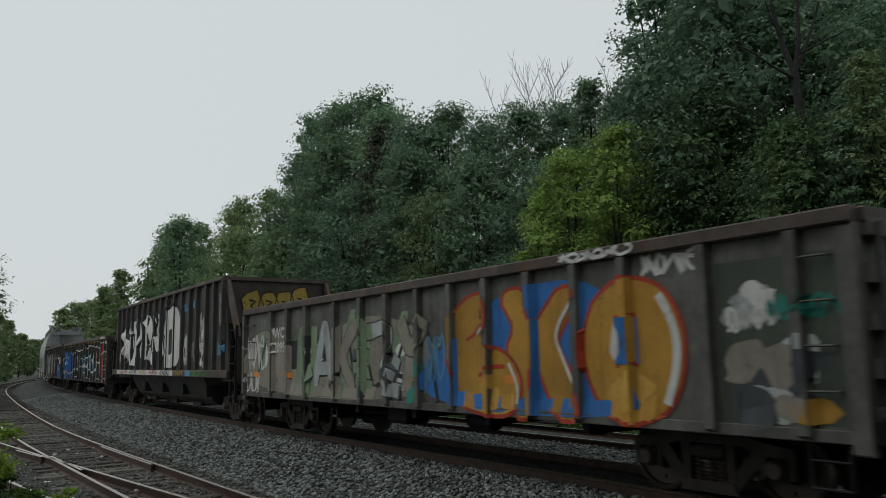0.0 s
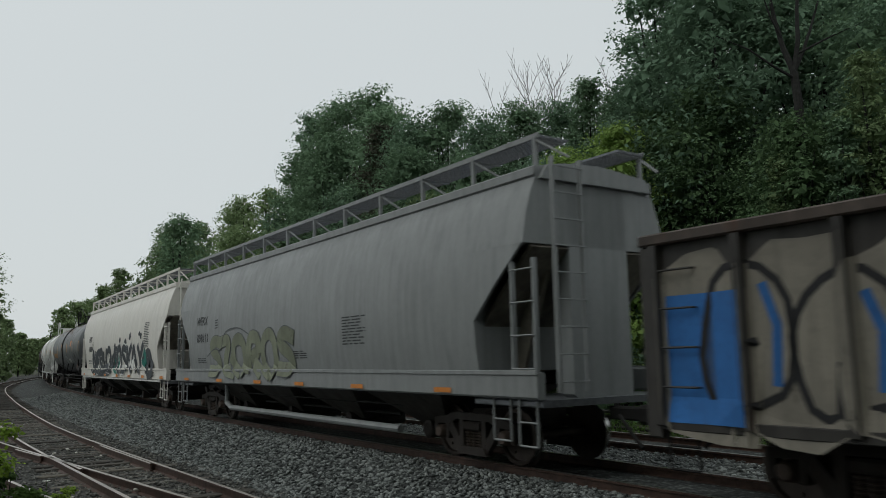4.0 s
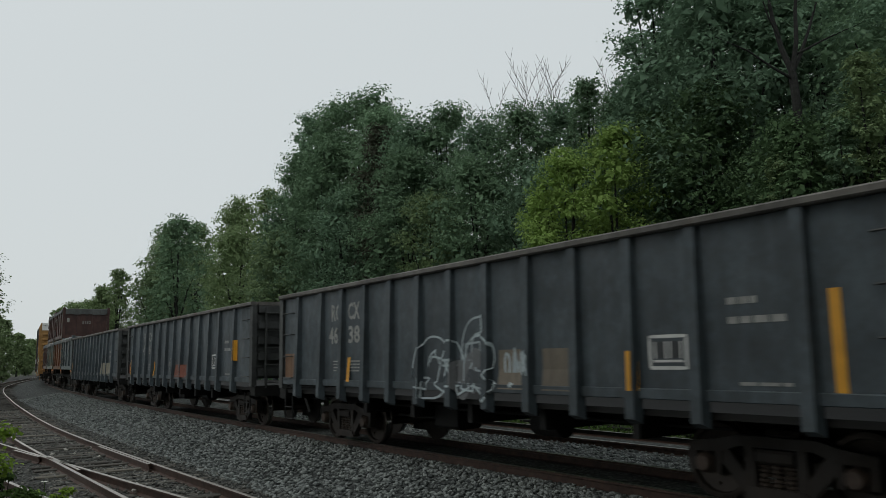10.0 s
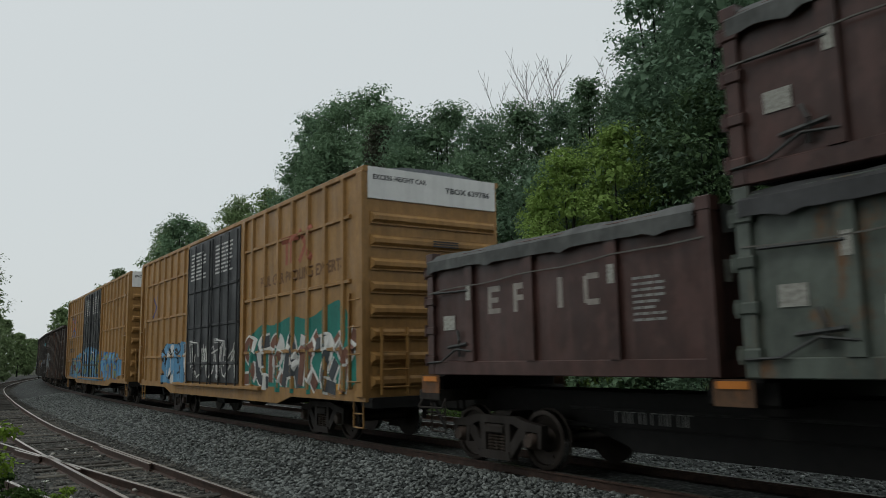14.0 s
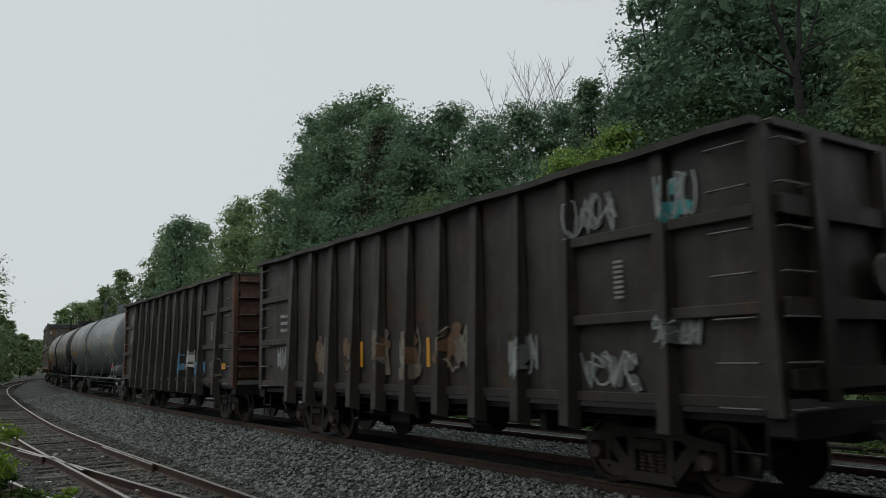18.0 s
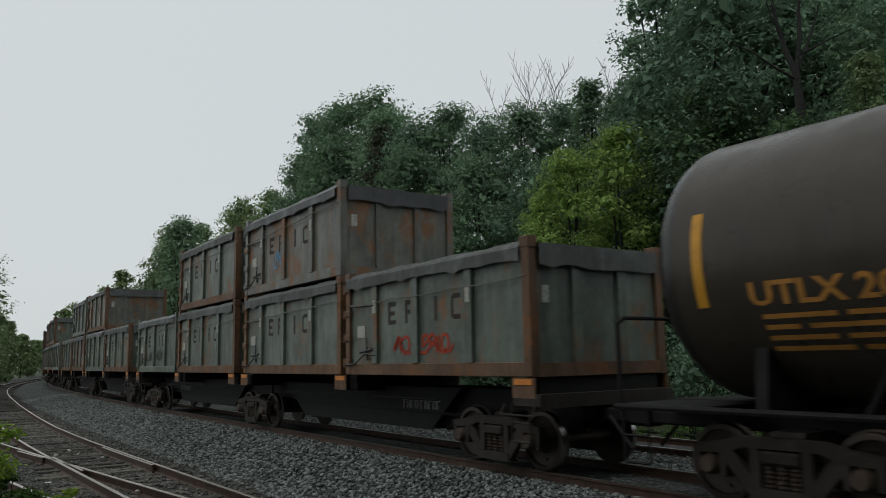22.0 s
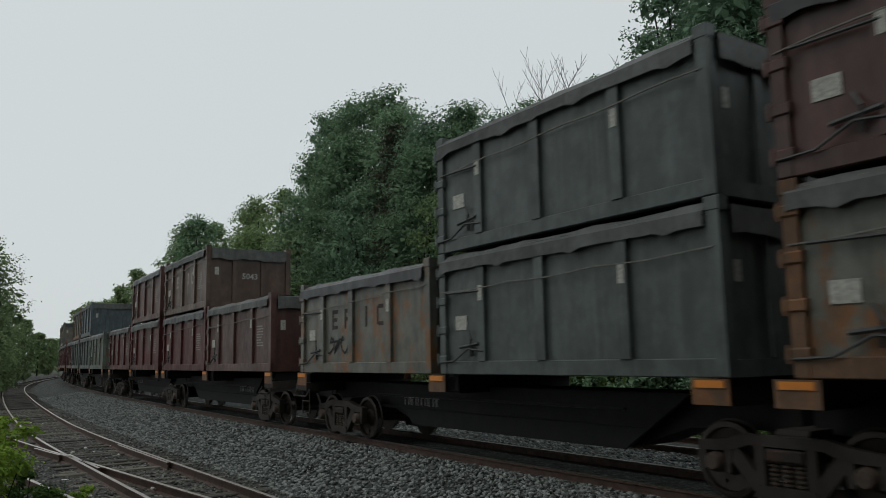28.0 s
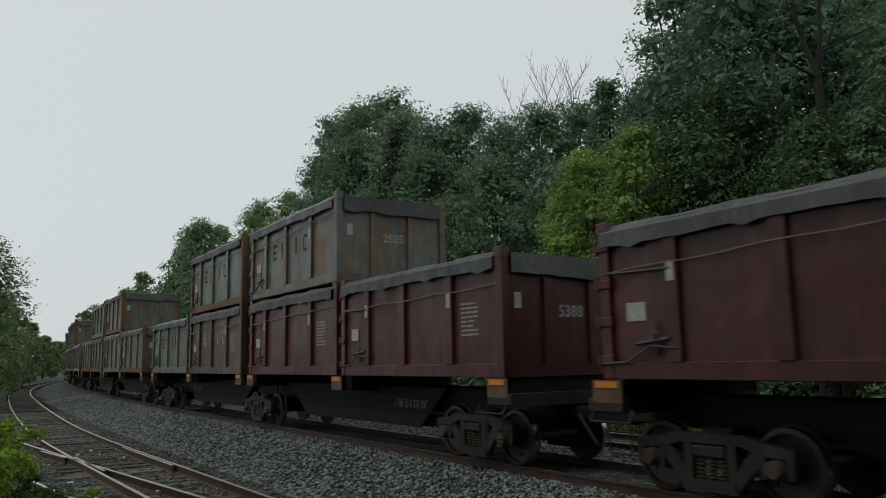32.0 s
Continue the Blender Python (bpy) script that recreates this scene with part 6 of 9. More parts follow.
car, sk, X, zc = tank_car("black tank car with a rusty band round its middle", 146.7, 164.5, P_TANK_BLACK, P_TANK_BLACK, M_BLACK, (163.03, 159.55, 156.66, 153.82, 150.7, 147.4), 155.75, 154.75, 4.33, 1.61, paint("rust_band", (0.10, 0.05, 0.03), 0.6), end_text="UTLX 662999")
Paintwork(sk).text("UTLX 662999", X(161.85), zc - 0.33, 0.24, 2.3).done("lettering", P_GOLD, car)
p = Paintwork(sk)
p.bars(X(161.75), zc - 0.5, 1.5, 0.3, 3, 1).bars(X(157.95), zc + 0.35, 0.5, 0.3, 5, 2).bars(X(157.15), zc - 0.3, 0.4, 0.35, 5, 3)
p.done("lettering", P_GOLD, car, "small gold stencilling")
p = Paintwork(sk)
p.bars(X(149.15), zc + 0.15, 1.1, 0.63, 9, 4)
p.done("lettering", P_PALE, car, "rows of small pale stencilling")
scribble(car, sk, X(152.45), X(151.45), zc - 0.05, zc + 0.55, G_WHITE, 141, 0.05, 4)
Paintwork(sk, 0.01).stroke([(X(151.95), zc + 0.1), (X(151.25), zc - 0.2), (X(150.55), zc - 0.4)], 0.05).stroke([(X(151.55), zc - 0.1), (X(151.35), zc - 0.5), (X(151.15), zc - 0.1)], 0.05).done("graffiti", G_WHITE, car)
scribble(car, sk, X(150.45), X(149.8), zc - 0.85, zc - 0.62, G_WHITE, 142, 0.03, 3)
Paintwork(sk, 0.01).stroke([(X(149.75), zc - 0.9), (X(149.7), zc - 0.58), (X(149.17), zc - 0.58), (X(149.15), zc - 0.9), (X(149.75), zc - 0.9)], 0.035).done("graffiti", G_WHITE, car)
scribble(car, sk, X(150.05), X(148.95), zc - 1.1, zc - 0.8, G_WHITE, 143, 0.03, 4)


# ---- three grey-green gondolas ----
Build.wide = 1.05


def ribbed_gondola(q0, q1, number, seed, yellow, patch):
    posts = [q0 + 1.4] + [q0 + 2.7 + 0.962 * i for i in range(11)] + [q0 + 13.5]
    car, sk, X = gondola("grey-green gondola car with tapered side posts", q0, q1, 3.28, P_GREENGREY, P_CHORD, posts, 0.2, 0.13, z0=1.2, hang=0.3, rim_h=0.1, end_ribs=5, end_mat=P_ENDGREY, taper=0.5)
    x0 = X(q0 + 11.9)
    if number:
        Paintwork(sk).text("RO", x0, 2.55, 0.34, 0.46).text("CX", x0 + 0.75, 2.55, 0.34, 0.5).done("lettering", P_PALE, car)
        Paintwork(sk).text(number[:3], x0 - 0.1, 2.08, 0.34, 0.62).text(number[3:], x0 + 0.75, 2.08, 0.34, 0.5).done("lettering", P_PALE, car)
    p = Paintwork(sk)
    p.bars(x0 + 0.1, 1.72, 0.45, 0.25, 3, 1).bars(x0 + 0.8, 1.72, 0.45, 0.25, 3, 2).bars(X(q0 + 2.3), 2.33, 0.42, 0.17, 1, 3).bars(X(q0 + 2.3), 2.12, 0.68, 0.17, 1, 4).bars(X(q0 + 2.2), 1.42, 0.6, 0.08, 1, 5)
    p.done("lettering", P_PALE, car)
    if seed < 3:
        xb = X(q0 + 3.4)
        p = Paintwork(sk, 0.006)
        p.stroke([(xb, 1.57), (xb + 0.53, 1.57), (xb + 0.53, 1.94), (xb, 1.94), (xb, 1.57)], 0.04).stroke([(xb + 0.05, 1.65), (xb + 0.48, 1.65)], 0.03)
        for d in (0.08, 0.23, 0.3, 0.45):
            p.stroke([(xb + d, 1.68), (xb + d, 1.88)], 0.022)
        p.done("notice_frame", P_WHITE, car, "white frame of a stencilled notice")
        Paintwork(sk, 0.005).rect(xb + 0.08, xb + 0.23, 1.69, 1.88).rect(xb + 0.30, xb + 0.45, 1.69, 1.88).done("notice_field", P_INK, car)
    for a, zb, zt in yellow:
        Paintwork(sk, 0.006).rect(X(a) - 0.06, X(a) + 0.06, zb, zt).done("reflector", P_YELLOW, car, "yellow reflective strip")
    for a, c, zb, zt, mt in patch:
        Paintwork(sk, 0.003).rect(X(a), X(c), zb, zt).done("paint_patch", mt, car)
    return car, sk, X


car, sk, X = ribbed_gondola(165.3, 179.78, "46238", 1, ((176.4, 1.3, 1.78), (168.93, 1.3, 1.78), (166.4, 1.33, 2.34)), [(179.6, 178.8, 1.35, 1.9, G_RUSTY), (171.6, 171.0, 1.26, 1.84, G_BUFF), (170.62, 170.02, 1.26, 1.84, G_BUFF)])
smudges(car, sk, X(173.6), X(171.8), 1.1, 2.1, (G_SLATE, G_STEEL), 150, 10, 0.25)
wild_piece(car, sk, X(173.75), X(171.75), 1.02, 2.1, "BAR", None, G_CHALK, 151, 0.035, 0.5)
wild_piece(car, sk, X(172.5), X(171.9), 1.2, 2.42, "E", None, G_CHALK, 153, 0.035, 0.4)
scribble(car, sk, X(171.45), X(170.85), 1.28, 1.9, G_CHALK, 152, 0.04, 4)
car, sk, X = ribbed_gondola(181.66, 196.13, "46260", 2, ((195.2, 1.3, 1.9), (191.85, 1.3, 1.8), (182.94, 1.77, 2.32)), [(189.03, 188.5, 1.27, 1.68, plain("primer_worn", (0.15, 0.052, 0.032), 0.7, 0, 0.4, 5)), (188.2, 187.45, 1.27, 1.68, plain("primer_red", (0.16, 0.05, 0.03), 0.7)), (196.1, 195.6, 1.35, 1.7, plain("primer_red_end", (0.16, 0.05, 0.03), 0.7))])
p = Paintwork(sk, 0.006)
p.stroke([(X(189.9), 1.68), (X(189.68), 1.9), (X(189.46), 1.68), (X(189.68), 1.44), (X(189.9), 1.68)], 0.03).bars(X(189.82), 1.76, 0.28, 0.14, 3, 1)
p.done("placard", P_PALE, car, "worn white diamond placard")
car, sk, X = ribbed_gondola(198.1, 212.56, "46243", 3, ((211.6, 1.3, 1.8), (208.7, 1.3, 1.8), (204.1, 1.3, 1.72)), [(202.85, 202.0, 1.28, 1.76, G_CLAY), (201.8, 201.1, 1.28, 1.8, G_CLAY), (200.85, 199.75, 1.28, 1.8, G_CLAY)])
p = Paintwork(sk, 0.006)
p.stroke([(X(206.0), 1.9), (X(205.8), 2.12), (X(205.6), 1.9), (X(205.8), 1.66), (X(206.0), 1.9)], 0.026).bars(X(205.92), 1.97, 0.26, 0.13, 3, 1)
p.done("placard", P_PALE, car, "worn white diamond placard")


# ---- containers on articulated flat cars ----
Build.wide = 1.0
C_SLATE = paint("container_slate", (0.086, 0.112, 0.122), 0.22, (0.15, 0.07, 0.03), rough=0.34, grime=0.2)
C_GREEN = paint("container_grey_green", (0.126, 0.150, 0.128), 0.56, (0.21, 0.095, 0.036), rough=0.4, grime=0.2)
C_DKGREEN = paint("container_dark_green", (0.080, 0.098, 0.093), 0.14, (0.11, 0.055, 0.028), rough=0.4, grime=0.2)
C_RUSTGREEN = paint("container_rusted", (0.130, 0.133, 0.113), 0.66, (0.21, 0.088, 0.03), rough=0.4, grime=0.2)
C_MAROON = paint("container_maroon", (0.090, 0.043, 0.036), 0.12, (0.08, 0.03, 0.02), rough=0.4, grime=0.2)
C_RED = paint("container_dark_red", (0.080, 0.018, 0.018), 0.05, streak=0.45, rough=0.4, grime=0.2)
C_BROWN = paint("container_brown", (0.095, 0.059, 0.042), 0.3, (0.12, 0.055, 0.03), rough=0.4, grime=0.2)
C_ORANGE = paint("container_orange_rust", (0.17, 0.062, 0.02), 0.5, (0.085, 0.06, 0.045), rough=0.4, grime=0.2)
C_TARP = paint("tarpaulin", (0.112, 0.118, 0.115), 0.0, streak=0.3, rough=0.7, grime=0.35)
C_TARP2 = paint("tarpaulin_black", (0.05, 0.052, 0.055), 0.0, streak=0.3, rough=0.42, grime=0.3)
C_RUSTRAIL = paint("rusted_rail", (0.16, 0.085, 0.045), 0.6, (0.22, 0.088, 0.03))
C_ROPE = plain("worn_rope", (0.15, 0.145, 0.13), 0.9, 0, 0.3, 9)
C_NOTICE = plain("white_notice", (0.36, 0.355, 0.32), 0.6, 0, 0.45, 26)
C_LETTER = plain("faded_block", (0.045, 0.035, 0.03), 0.8, 0, 0.4, 5)
C_LETTERW = plain("pale_block", (0.33, 0.30, 0.27), 0.8, 0, 0.3, 5)

CL, CW, CH = 5.84, 1.465, 2.05
POSTS = (-2.92 + 1.2, -2.92 + 2.66, -2.92 + 4.3)
_CACHE = {}


def cached(key, make):
    if key not in _CACHE:
        _CACHE[key] = make()
    return _CACHE[key]


def tarp_mesh(seed, mat):
    """A cover stretched over the top, its hem hanging unevenly."""
    rng = random.Random(seed)
    n = 30
    xs = [-CL / 2 + 0.06 + (CL - 0.26) * i / n for i in range(n + 1)]
    b = Build()
    k = 6
    for i, x in enumerate(xs):
        hem = CH - 0.30 + 0.012 * math.sin(i * 0.35 + seed) + rng.uniform(-0.010, 0.010) - (0.05 if i % 9 == seed else 0)
        fold = 0.008 * math.sin(i * 2.1 + seed) + rng.uniform(-0.012, 0.014)
        rise = 0.012 * math.sin(i * 0.7 + seed * 2) + rng.uniform(-0.008, 0.008)
        b.v += [(x, -CW - 0.05 - fold, hem), (x, -CW - 0.045 - fold * 0.5, CH - 0.12), (x, -CW + 0.05, CH - 0.02 + rise),
                (x, CW - 0.05, CH - 0.02 + rise), (x, CW + 0.045, CH - 0.12), (x, CW + 0.05 + fold, hem)]
    for i in range(n):
        b.f += [(i * k + j, (i + 1) * k + j, (i + 1) * k + j + 1, i * k + j + 1) for j in range(k - 1)]
    x = CL / 2 - 0.18
    m = len(b.v)
    for j in range(11):
        y = -CW + 0.16 + (2 * CW - 0.32) * j / 10
        b.v += [(x, y, CH - 0.03), (x + 0.23, y, CH - 0.06), (x + 0.235 + 0.012 * math.sin(j * 2), y, CH - 0.42 + rng.uniform(-0.05, 0.05))]
    for j in range(10):
        b.f += [(m + 3 * j + i, m + 3 * j + 3 + i, m + 3 * j + 4 + i, m + 3 * j + 1 + i) for i in range(2)]
    me = bpy.data.meshes.new("tarpaulin")
    me.from_pydata(b.v, [], b.f)
    me.materials.append(mat)
    me.shade_smooth()
    me.set_sharp_from_angle(angle=radians(35))
    return me


def container(q_front, level, mat, label, tarp=None, rail=None, letters=None, number="", seed=0, post=None):
    """A tarpaulin-topped open container, its front q_front metres behind the train's mark."""
    c = thing("container", label, "container", "containers of the freight train")
    z = 1.45 if level == 0 else 1.45 + CH + 0.05
    hx = CL / 2
    rail = rail or mat
    post = post or mat
    off = Matrix.Translation((0, 0, z))

    def put(name, me, lab=""):
        o = part(name, me, None, c, lab)
        o.matrix_basis = off
        return o

    for y in (-1, 1):
        put("side_panel", cached(("side", y, mat), lambda: Build().box(-hx + 0.1, hx - 0.1, *sorted((y * (CW - 0.05), y * (CW - 0.09))), 0.2, CH - 0.1).mesh("side_panel", mat)))
        put("bottom_rail", cached(("rail", y, rail), lambda: Build().box(-hx, hx, *sorted((y * (CW - 0.14), y * CW)), 0.0, 0.22, 0.012).mesh("bottom_rail", rail)))
        put("top_rail", cached(("top", y, mat), lambda: Build().box(-hx, hx, *sorted((y * (CW - 0.1), y * CW)), CH - 0.16, CH - 0.06, 0.01).mesh("top_rail", mat)))
        for px in POSTS:
            put("side_post", cached(("post", y, px, post), lambda: Build().slab([(px - 0.10, 0.22), (px + 0.10, 0.22), (px + 0.10, CH - 0.16), (px - 0.10, CH - 0.16)], *sorted((y * (CW - 0.06), y * (CW + 0.02)))).mesh("side_post", post)))
        for x in (-1, 1):
            put("corner_post", cached(("corner", x, y, rail), lambda: Build().box(*sorted((x * hx, x * (hx - 0.17))), *sorted((y * (CW - 0.15), y * (CW + 0.012))), 0.0, CH, 0.015).box(*sorted((x * (hx + 0.012), x * (hx - 0.19))), *sorted((y * (CW - 0.16), y * (CW + 0.02))), CH - 0.13, CH + 0.04, 0.01).mesh("corner_post", rail)))
    put("floor", cached(("floor",), lambda: Build().box(-hx + 0.1, hx - 0.1, -CW + 0.12, CW - 0.12, 0.06, 0.16).mesh("floor", M_BLACK)))
    put("front_panel", cached(("front", mat), lambda: Build().box(hx - 0.1, hx - 0.06, -CW + 0.1, CW - 0.1, 0.2, CH - 0.1).mesh("front_panel", mat)))
    put("rear_door", cached(("rear", mat), lambda: Build().box(-hx + 0.03, -hx + 0.08, -CW + 0.1, CW - 0.1, 0.12, CH - 0.1).mesh("rear_door", mat)))
    put("front_sill", cached(("fsill", rail), lambda: Build().box(hx - 0.14, hx - 0.002, -CW + 0.15, CW - 0.15, 0.0, 0.2, 0.01).mesh("front_sill", rail)))
    for y in (-0.5, 0.5):
        put("front_post", cached(("fpost", y, mat), lambda: Build().box(hx - 0.06, hx - 0.005, y - 0.09, y + 0.09, 0.2, CH - 0.3, 0.02).mesh("front_post", mat)))
    put("tarpaulin", cached(("tarp", seed % 5, tarp), lambda: tarp_mesh(seed % 5, tarp)), "dark tarpaulin tied over the top")
    # hinges, lock bars and tie rope
    for i, hz in enumerate((0.25, 0.75, 1.25, 1.75)):
        put("hinge", cached(("hinge", i, rail), lambda: Build().box(-hx - 0.07, -hx + 0.2, -CW - 0.035, -CW + 0.06, hz - 0.07, hz + 0.07, 0.02).tube((-hx - 0.03, -CW - 0.02, hz - 0.1), (-hx - 0.03, -CW - 0.02, hz + 0.1), 0.03, 6).mesh("hinge", rail)))
    put("lock_bar", cached(("lock",), lambda: Build().path([(-hx + 0.02, -CW - 0.03, 0.2), (-hx + 0.45, -CW - 0.04, 0.22), (-hx + 0.85, -CW - 0.03, 0.42), (-hx + 1.25, -CW - 0.02, 0.38)], 0.018, 5).path([(-hx + 0.9, -CW, 0.3), (-hx + 0.95, -CW - 0.04, 0.55), (-hx + 0.85, -CW, 0.72)], 0.022, 5).path([(-hx + 0.6, -CW, 0.45), (-hx + 1.15, -CW - 0.03, 0.5)], 0.03, 5).mesh("lock_bar", P_ENDGREY)))
    put("tie_rope", cached(("rope", seed % 3), lambda: Build().path([(-hx + 0.05 + (CL - 0.15) * i / 12, -CW - 0.02, 1.42 + 0.22 * (i / 12) * (0.4 + 0.3 * (seed % 3)) - 0.04 * abs(math.sin(i * 0.8 + seed))) for i in range(13)], 0.013, 4).mesh("tie_rope", C_ROPE)))
    put("drip_bar", cached(("drip",), lambda: Build().tube((-hx + 0.25, -CW - 0.02, 1.38), (-hx + 1.2, -CW - 0.02, 1.36), 0.02, 5).mesh("drip_bar", P_ENDGREY)))
    put("notice", cached(("notice",), lambda: Build().box(-hx + 0.42, -hx + 0.74, -CW + 0.044, -CW + 0.034, 0.74, 0.98).mesh("notice", C_NOTICE)), "white notice plate")
    for px in (POSTS[0], POSTS[2]):
        put("tag_plate", cached(("tag", px), lambda: Build().box(px - 0.05, px + 0.06, -CW - 0.028, -CW - 0.0205, 1.2, 1.45).mesh("tag_plate", C_NOTICE)), "small white plate")
    put("tag_plate", cached(("ftag",), lambda: Build().box(hx - 0.055, hx - 0.05, -CW + 0.28, -CW + 0.42, 1.1, 1.36).mesh("tag_plate", C_NOTICE)), "small white plate")
    skin = lambda x, zz: -CW + 0.05
    if letters:
        def block(i):
            p = Paintwork(skin, 0.004)
            x0, x1 = POSTS[0] + 0.44, POSTS[1] + 0.5
            if i < 2:
                x, w = (x0, 0.3) if i == 0 else (x0 + 0.62, 0.28)
                p.rect(x, x + 0.09, 0.95, 1.38).rect(x + 0.09, x + w, 1.29, 1.38).rect(x + 0.09, x + w * 0.85, 1.12, 1.2)
                if i == 0:
                    p.rect(x0 + 0.09, x0 + 0.3, 0.95, 1.03)
                else:
                    p.rect(x0 + 0.62 + 0.22, x0 + 0.62 + 0.3, 1.2, 1.29)
            elif i == 2:
                p.rect(x1 + 0.07, x1 + 0.17, 0.95, 1.38)
            else:
                p.rect(x1 + 0.58, x1 + 0.66, 0.98, 1.35).rect(x1 + 0.64, x1 + 0.86, 1.3, 1.38).rect(x1 + 0.64, x1 + 0.86, 0.95, 1.03)
            me = bpy.data.meshes.new("block_mark")
            me.from_pydata(p.b.v, [], p.b.f)
            me.materials.append(letters)
            return me
        for i in range(4):
            put("block_mark", cached(("letters", letters, i), lambda: block(i)), "worn block mark painted on the side")

    def stencil():
        p = Paintwork(skin, 0.004)
        p.bars(POSTS[2] + 0.3, 1.25, 0.5, 0.6, 6, 3)
        me = bpy.data.meshes.new("stencil")
        me.from_pydata(p.b.v, [], p.b.f)
        me.materials.append(P_PALE)
        return me
    if mat in (C_MAROON, C_RED, C_BROWN):
        put("stencil", cached(("stencil",), stencil), "rows of small pale stencilling")["kind"] = "stuff"
    if number:
        fb = Build()
        p = Paintwork(lambda x, zz: 0.0, 0.0)
        p.text(number, 0, 0, 0.2, 0.55)
        fb.add([(hx - 0.054, x - 0.30 + 0.05, zz + 0.98) for x, y, zz in p.b.v], p.b.f)
        me = bpy.data.meshes.new("number")
        me.from_pydata(fb.v, [], fb.f)
        me.materials.append(P_PALE)
        put("number", me, "worn stencilled number")
    TRAIN.append((c, q_front + hx, 3.4))
    return c, (lambda x, zz: -CW + 0.05), z, off


def flat_unit(q_front, tail):
    """One half of an articulated container car; the tail half is turned about."""
    L = 12.45
    qc = q_front + L / 2
    car = thing("container_flat_car", "black skeleton flat car carrying stacked containers", "railcar", "cars of the freight train")
    d = -1 if tail else 1
    put_mesh = lambda n, key, make, lab="": part(n, cached((key, d), make), None, car, lab)
    put_mesh("spine", "spine", lambda: Build().slab([(-d * 6.2, 1.2), (d * 6.1, 1.2), (d * 6.1, 0.8), (d * 3.6, 0.75), (d * 2.4, 0.42), (-d * 3.6, 0.42), (-d * 4.6, 0.75), (-d * 6.2, 0.8)], -0.42, 0.42).mesh("spine", M_BLACK))
    put_mesh("side_skirt", "skirt", lambda: Build().slab([(d * 3.2, 1.2), (d * 2.2, 0.40), (-d * 3.6, 0.40), (-d * 4.8, 1.2)], -0.62, -0.57).mesh("side_skirt", M_BLACK))
    for x in (d * 5.95, d * 0.28, d * -0.28, d * -5.75):
        put_mesh("bolster_arm", ("arm", x), lambda: Build().box(x - 0.16, x + 0.16, -1.29, 1.29, 1.12, 1.44, 0.04).mesh("bolster_arm", M_BLACK))
    for x in (d * 5.95, 0.0, d * -5.75):
        for y in (-1, 1):
            put_mesh("corner_plate", ("plate", x, y), lambda: Build().box(x - 0.26, x + 0.26, *sorted((y * 1.44, y * 1.455)), 1.14, 1.44, 0.0).mesh("corner_plate", C_RUSTRAIL))
        put_mesh("reflector", ("refl", x), lambda: Build().box(x - 0.2, x + 0.2, -1.471, -1.458, 1.335, 1.42).mesh("reflector", P_ORANGE), "orange reflective plate")
    put_mesh("brake_gear", "bg", lambda: Build().lathe([(-0.5, 0.05), (-0.48, 0.2), (0.48, 0.2), (0.5, 0.05)], 12, "x", (d * -1.0, -0.3, 0.75)).tube((d * 4, -0.6, 0.72), (d * -4, -0.6, 0.72), 0.03).tube((d * 3, -1.0, 1.0), (d * -4, -1.0, 1.0), 0.025).mesh("brake_gear", M_BLACK))
    def number_blocks():
        p = Paintwork(lambda x, z: -0.62, 0.004)
        for i in range(9):
            x = (-2.5 if tail else 1.2) + i * 0.145 + (0.06 if i > 3 else 0)
            p.stroke([(x, 0.78), (x, 0.94), (x + 0.085, 0.94), (x + 0.085, 0.78)][: 3 + i % 2], 0.025)
        me = bpy.data.meshes.new("stencil")
        me.from_pydata(p.b.v, [], p.b.f)
        me.materials.append(P_PALE)
        return me
    put_mesh("stencil", "numb", number_blocks, "worn pale stencilling on the skirt")["kind"] = "stuff"
    put_mesh("end_beam", "endb", lambda: Build().box(*sorted((d * 5.7, d * 6.3)), -1.45, 1.45, 1.0, 1.2, 0.03).mesh("end_beam", M_TRUCK))
    x = d * 6.25
    o = part("coupler", ME_COUPLER, None, car)
    o.matrix_basis = Matrix.Translation((x, 0, 0)) @ (HALF_TURN if tail else Matrix.Identity(4))
    stirrup(car, d * 5.8, -1.4, M_TRUCK, 0.5, 1.05)
    put_mesh("grab_iron", "grab", lambda: Build().path([(d * 5.5, -1.45, 1.05), (d * 5.5, -1.54, 0.9), (d * 6.2, -1.54, 0.9), (d * 6.2, -1.45, 1.05)], 0.018, 5).mesh("grab_iron", M_TRUCK))
    add_truck(car, d * 4.7, qc)
    if not tail:
        add_truck(car, -6.2, qc)
    TRAIN.append((car, qc, 10.9))


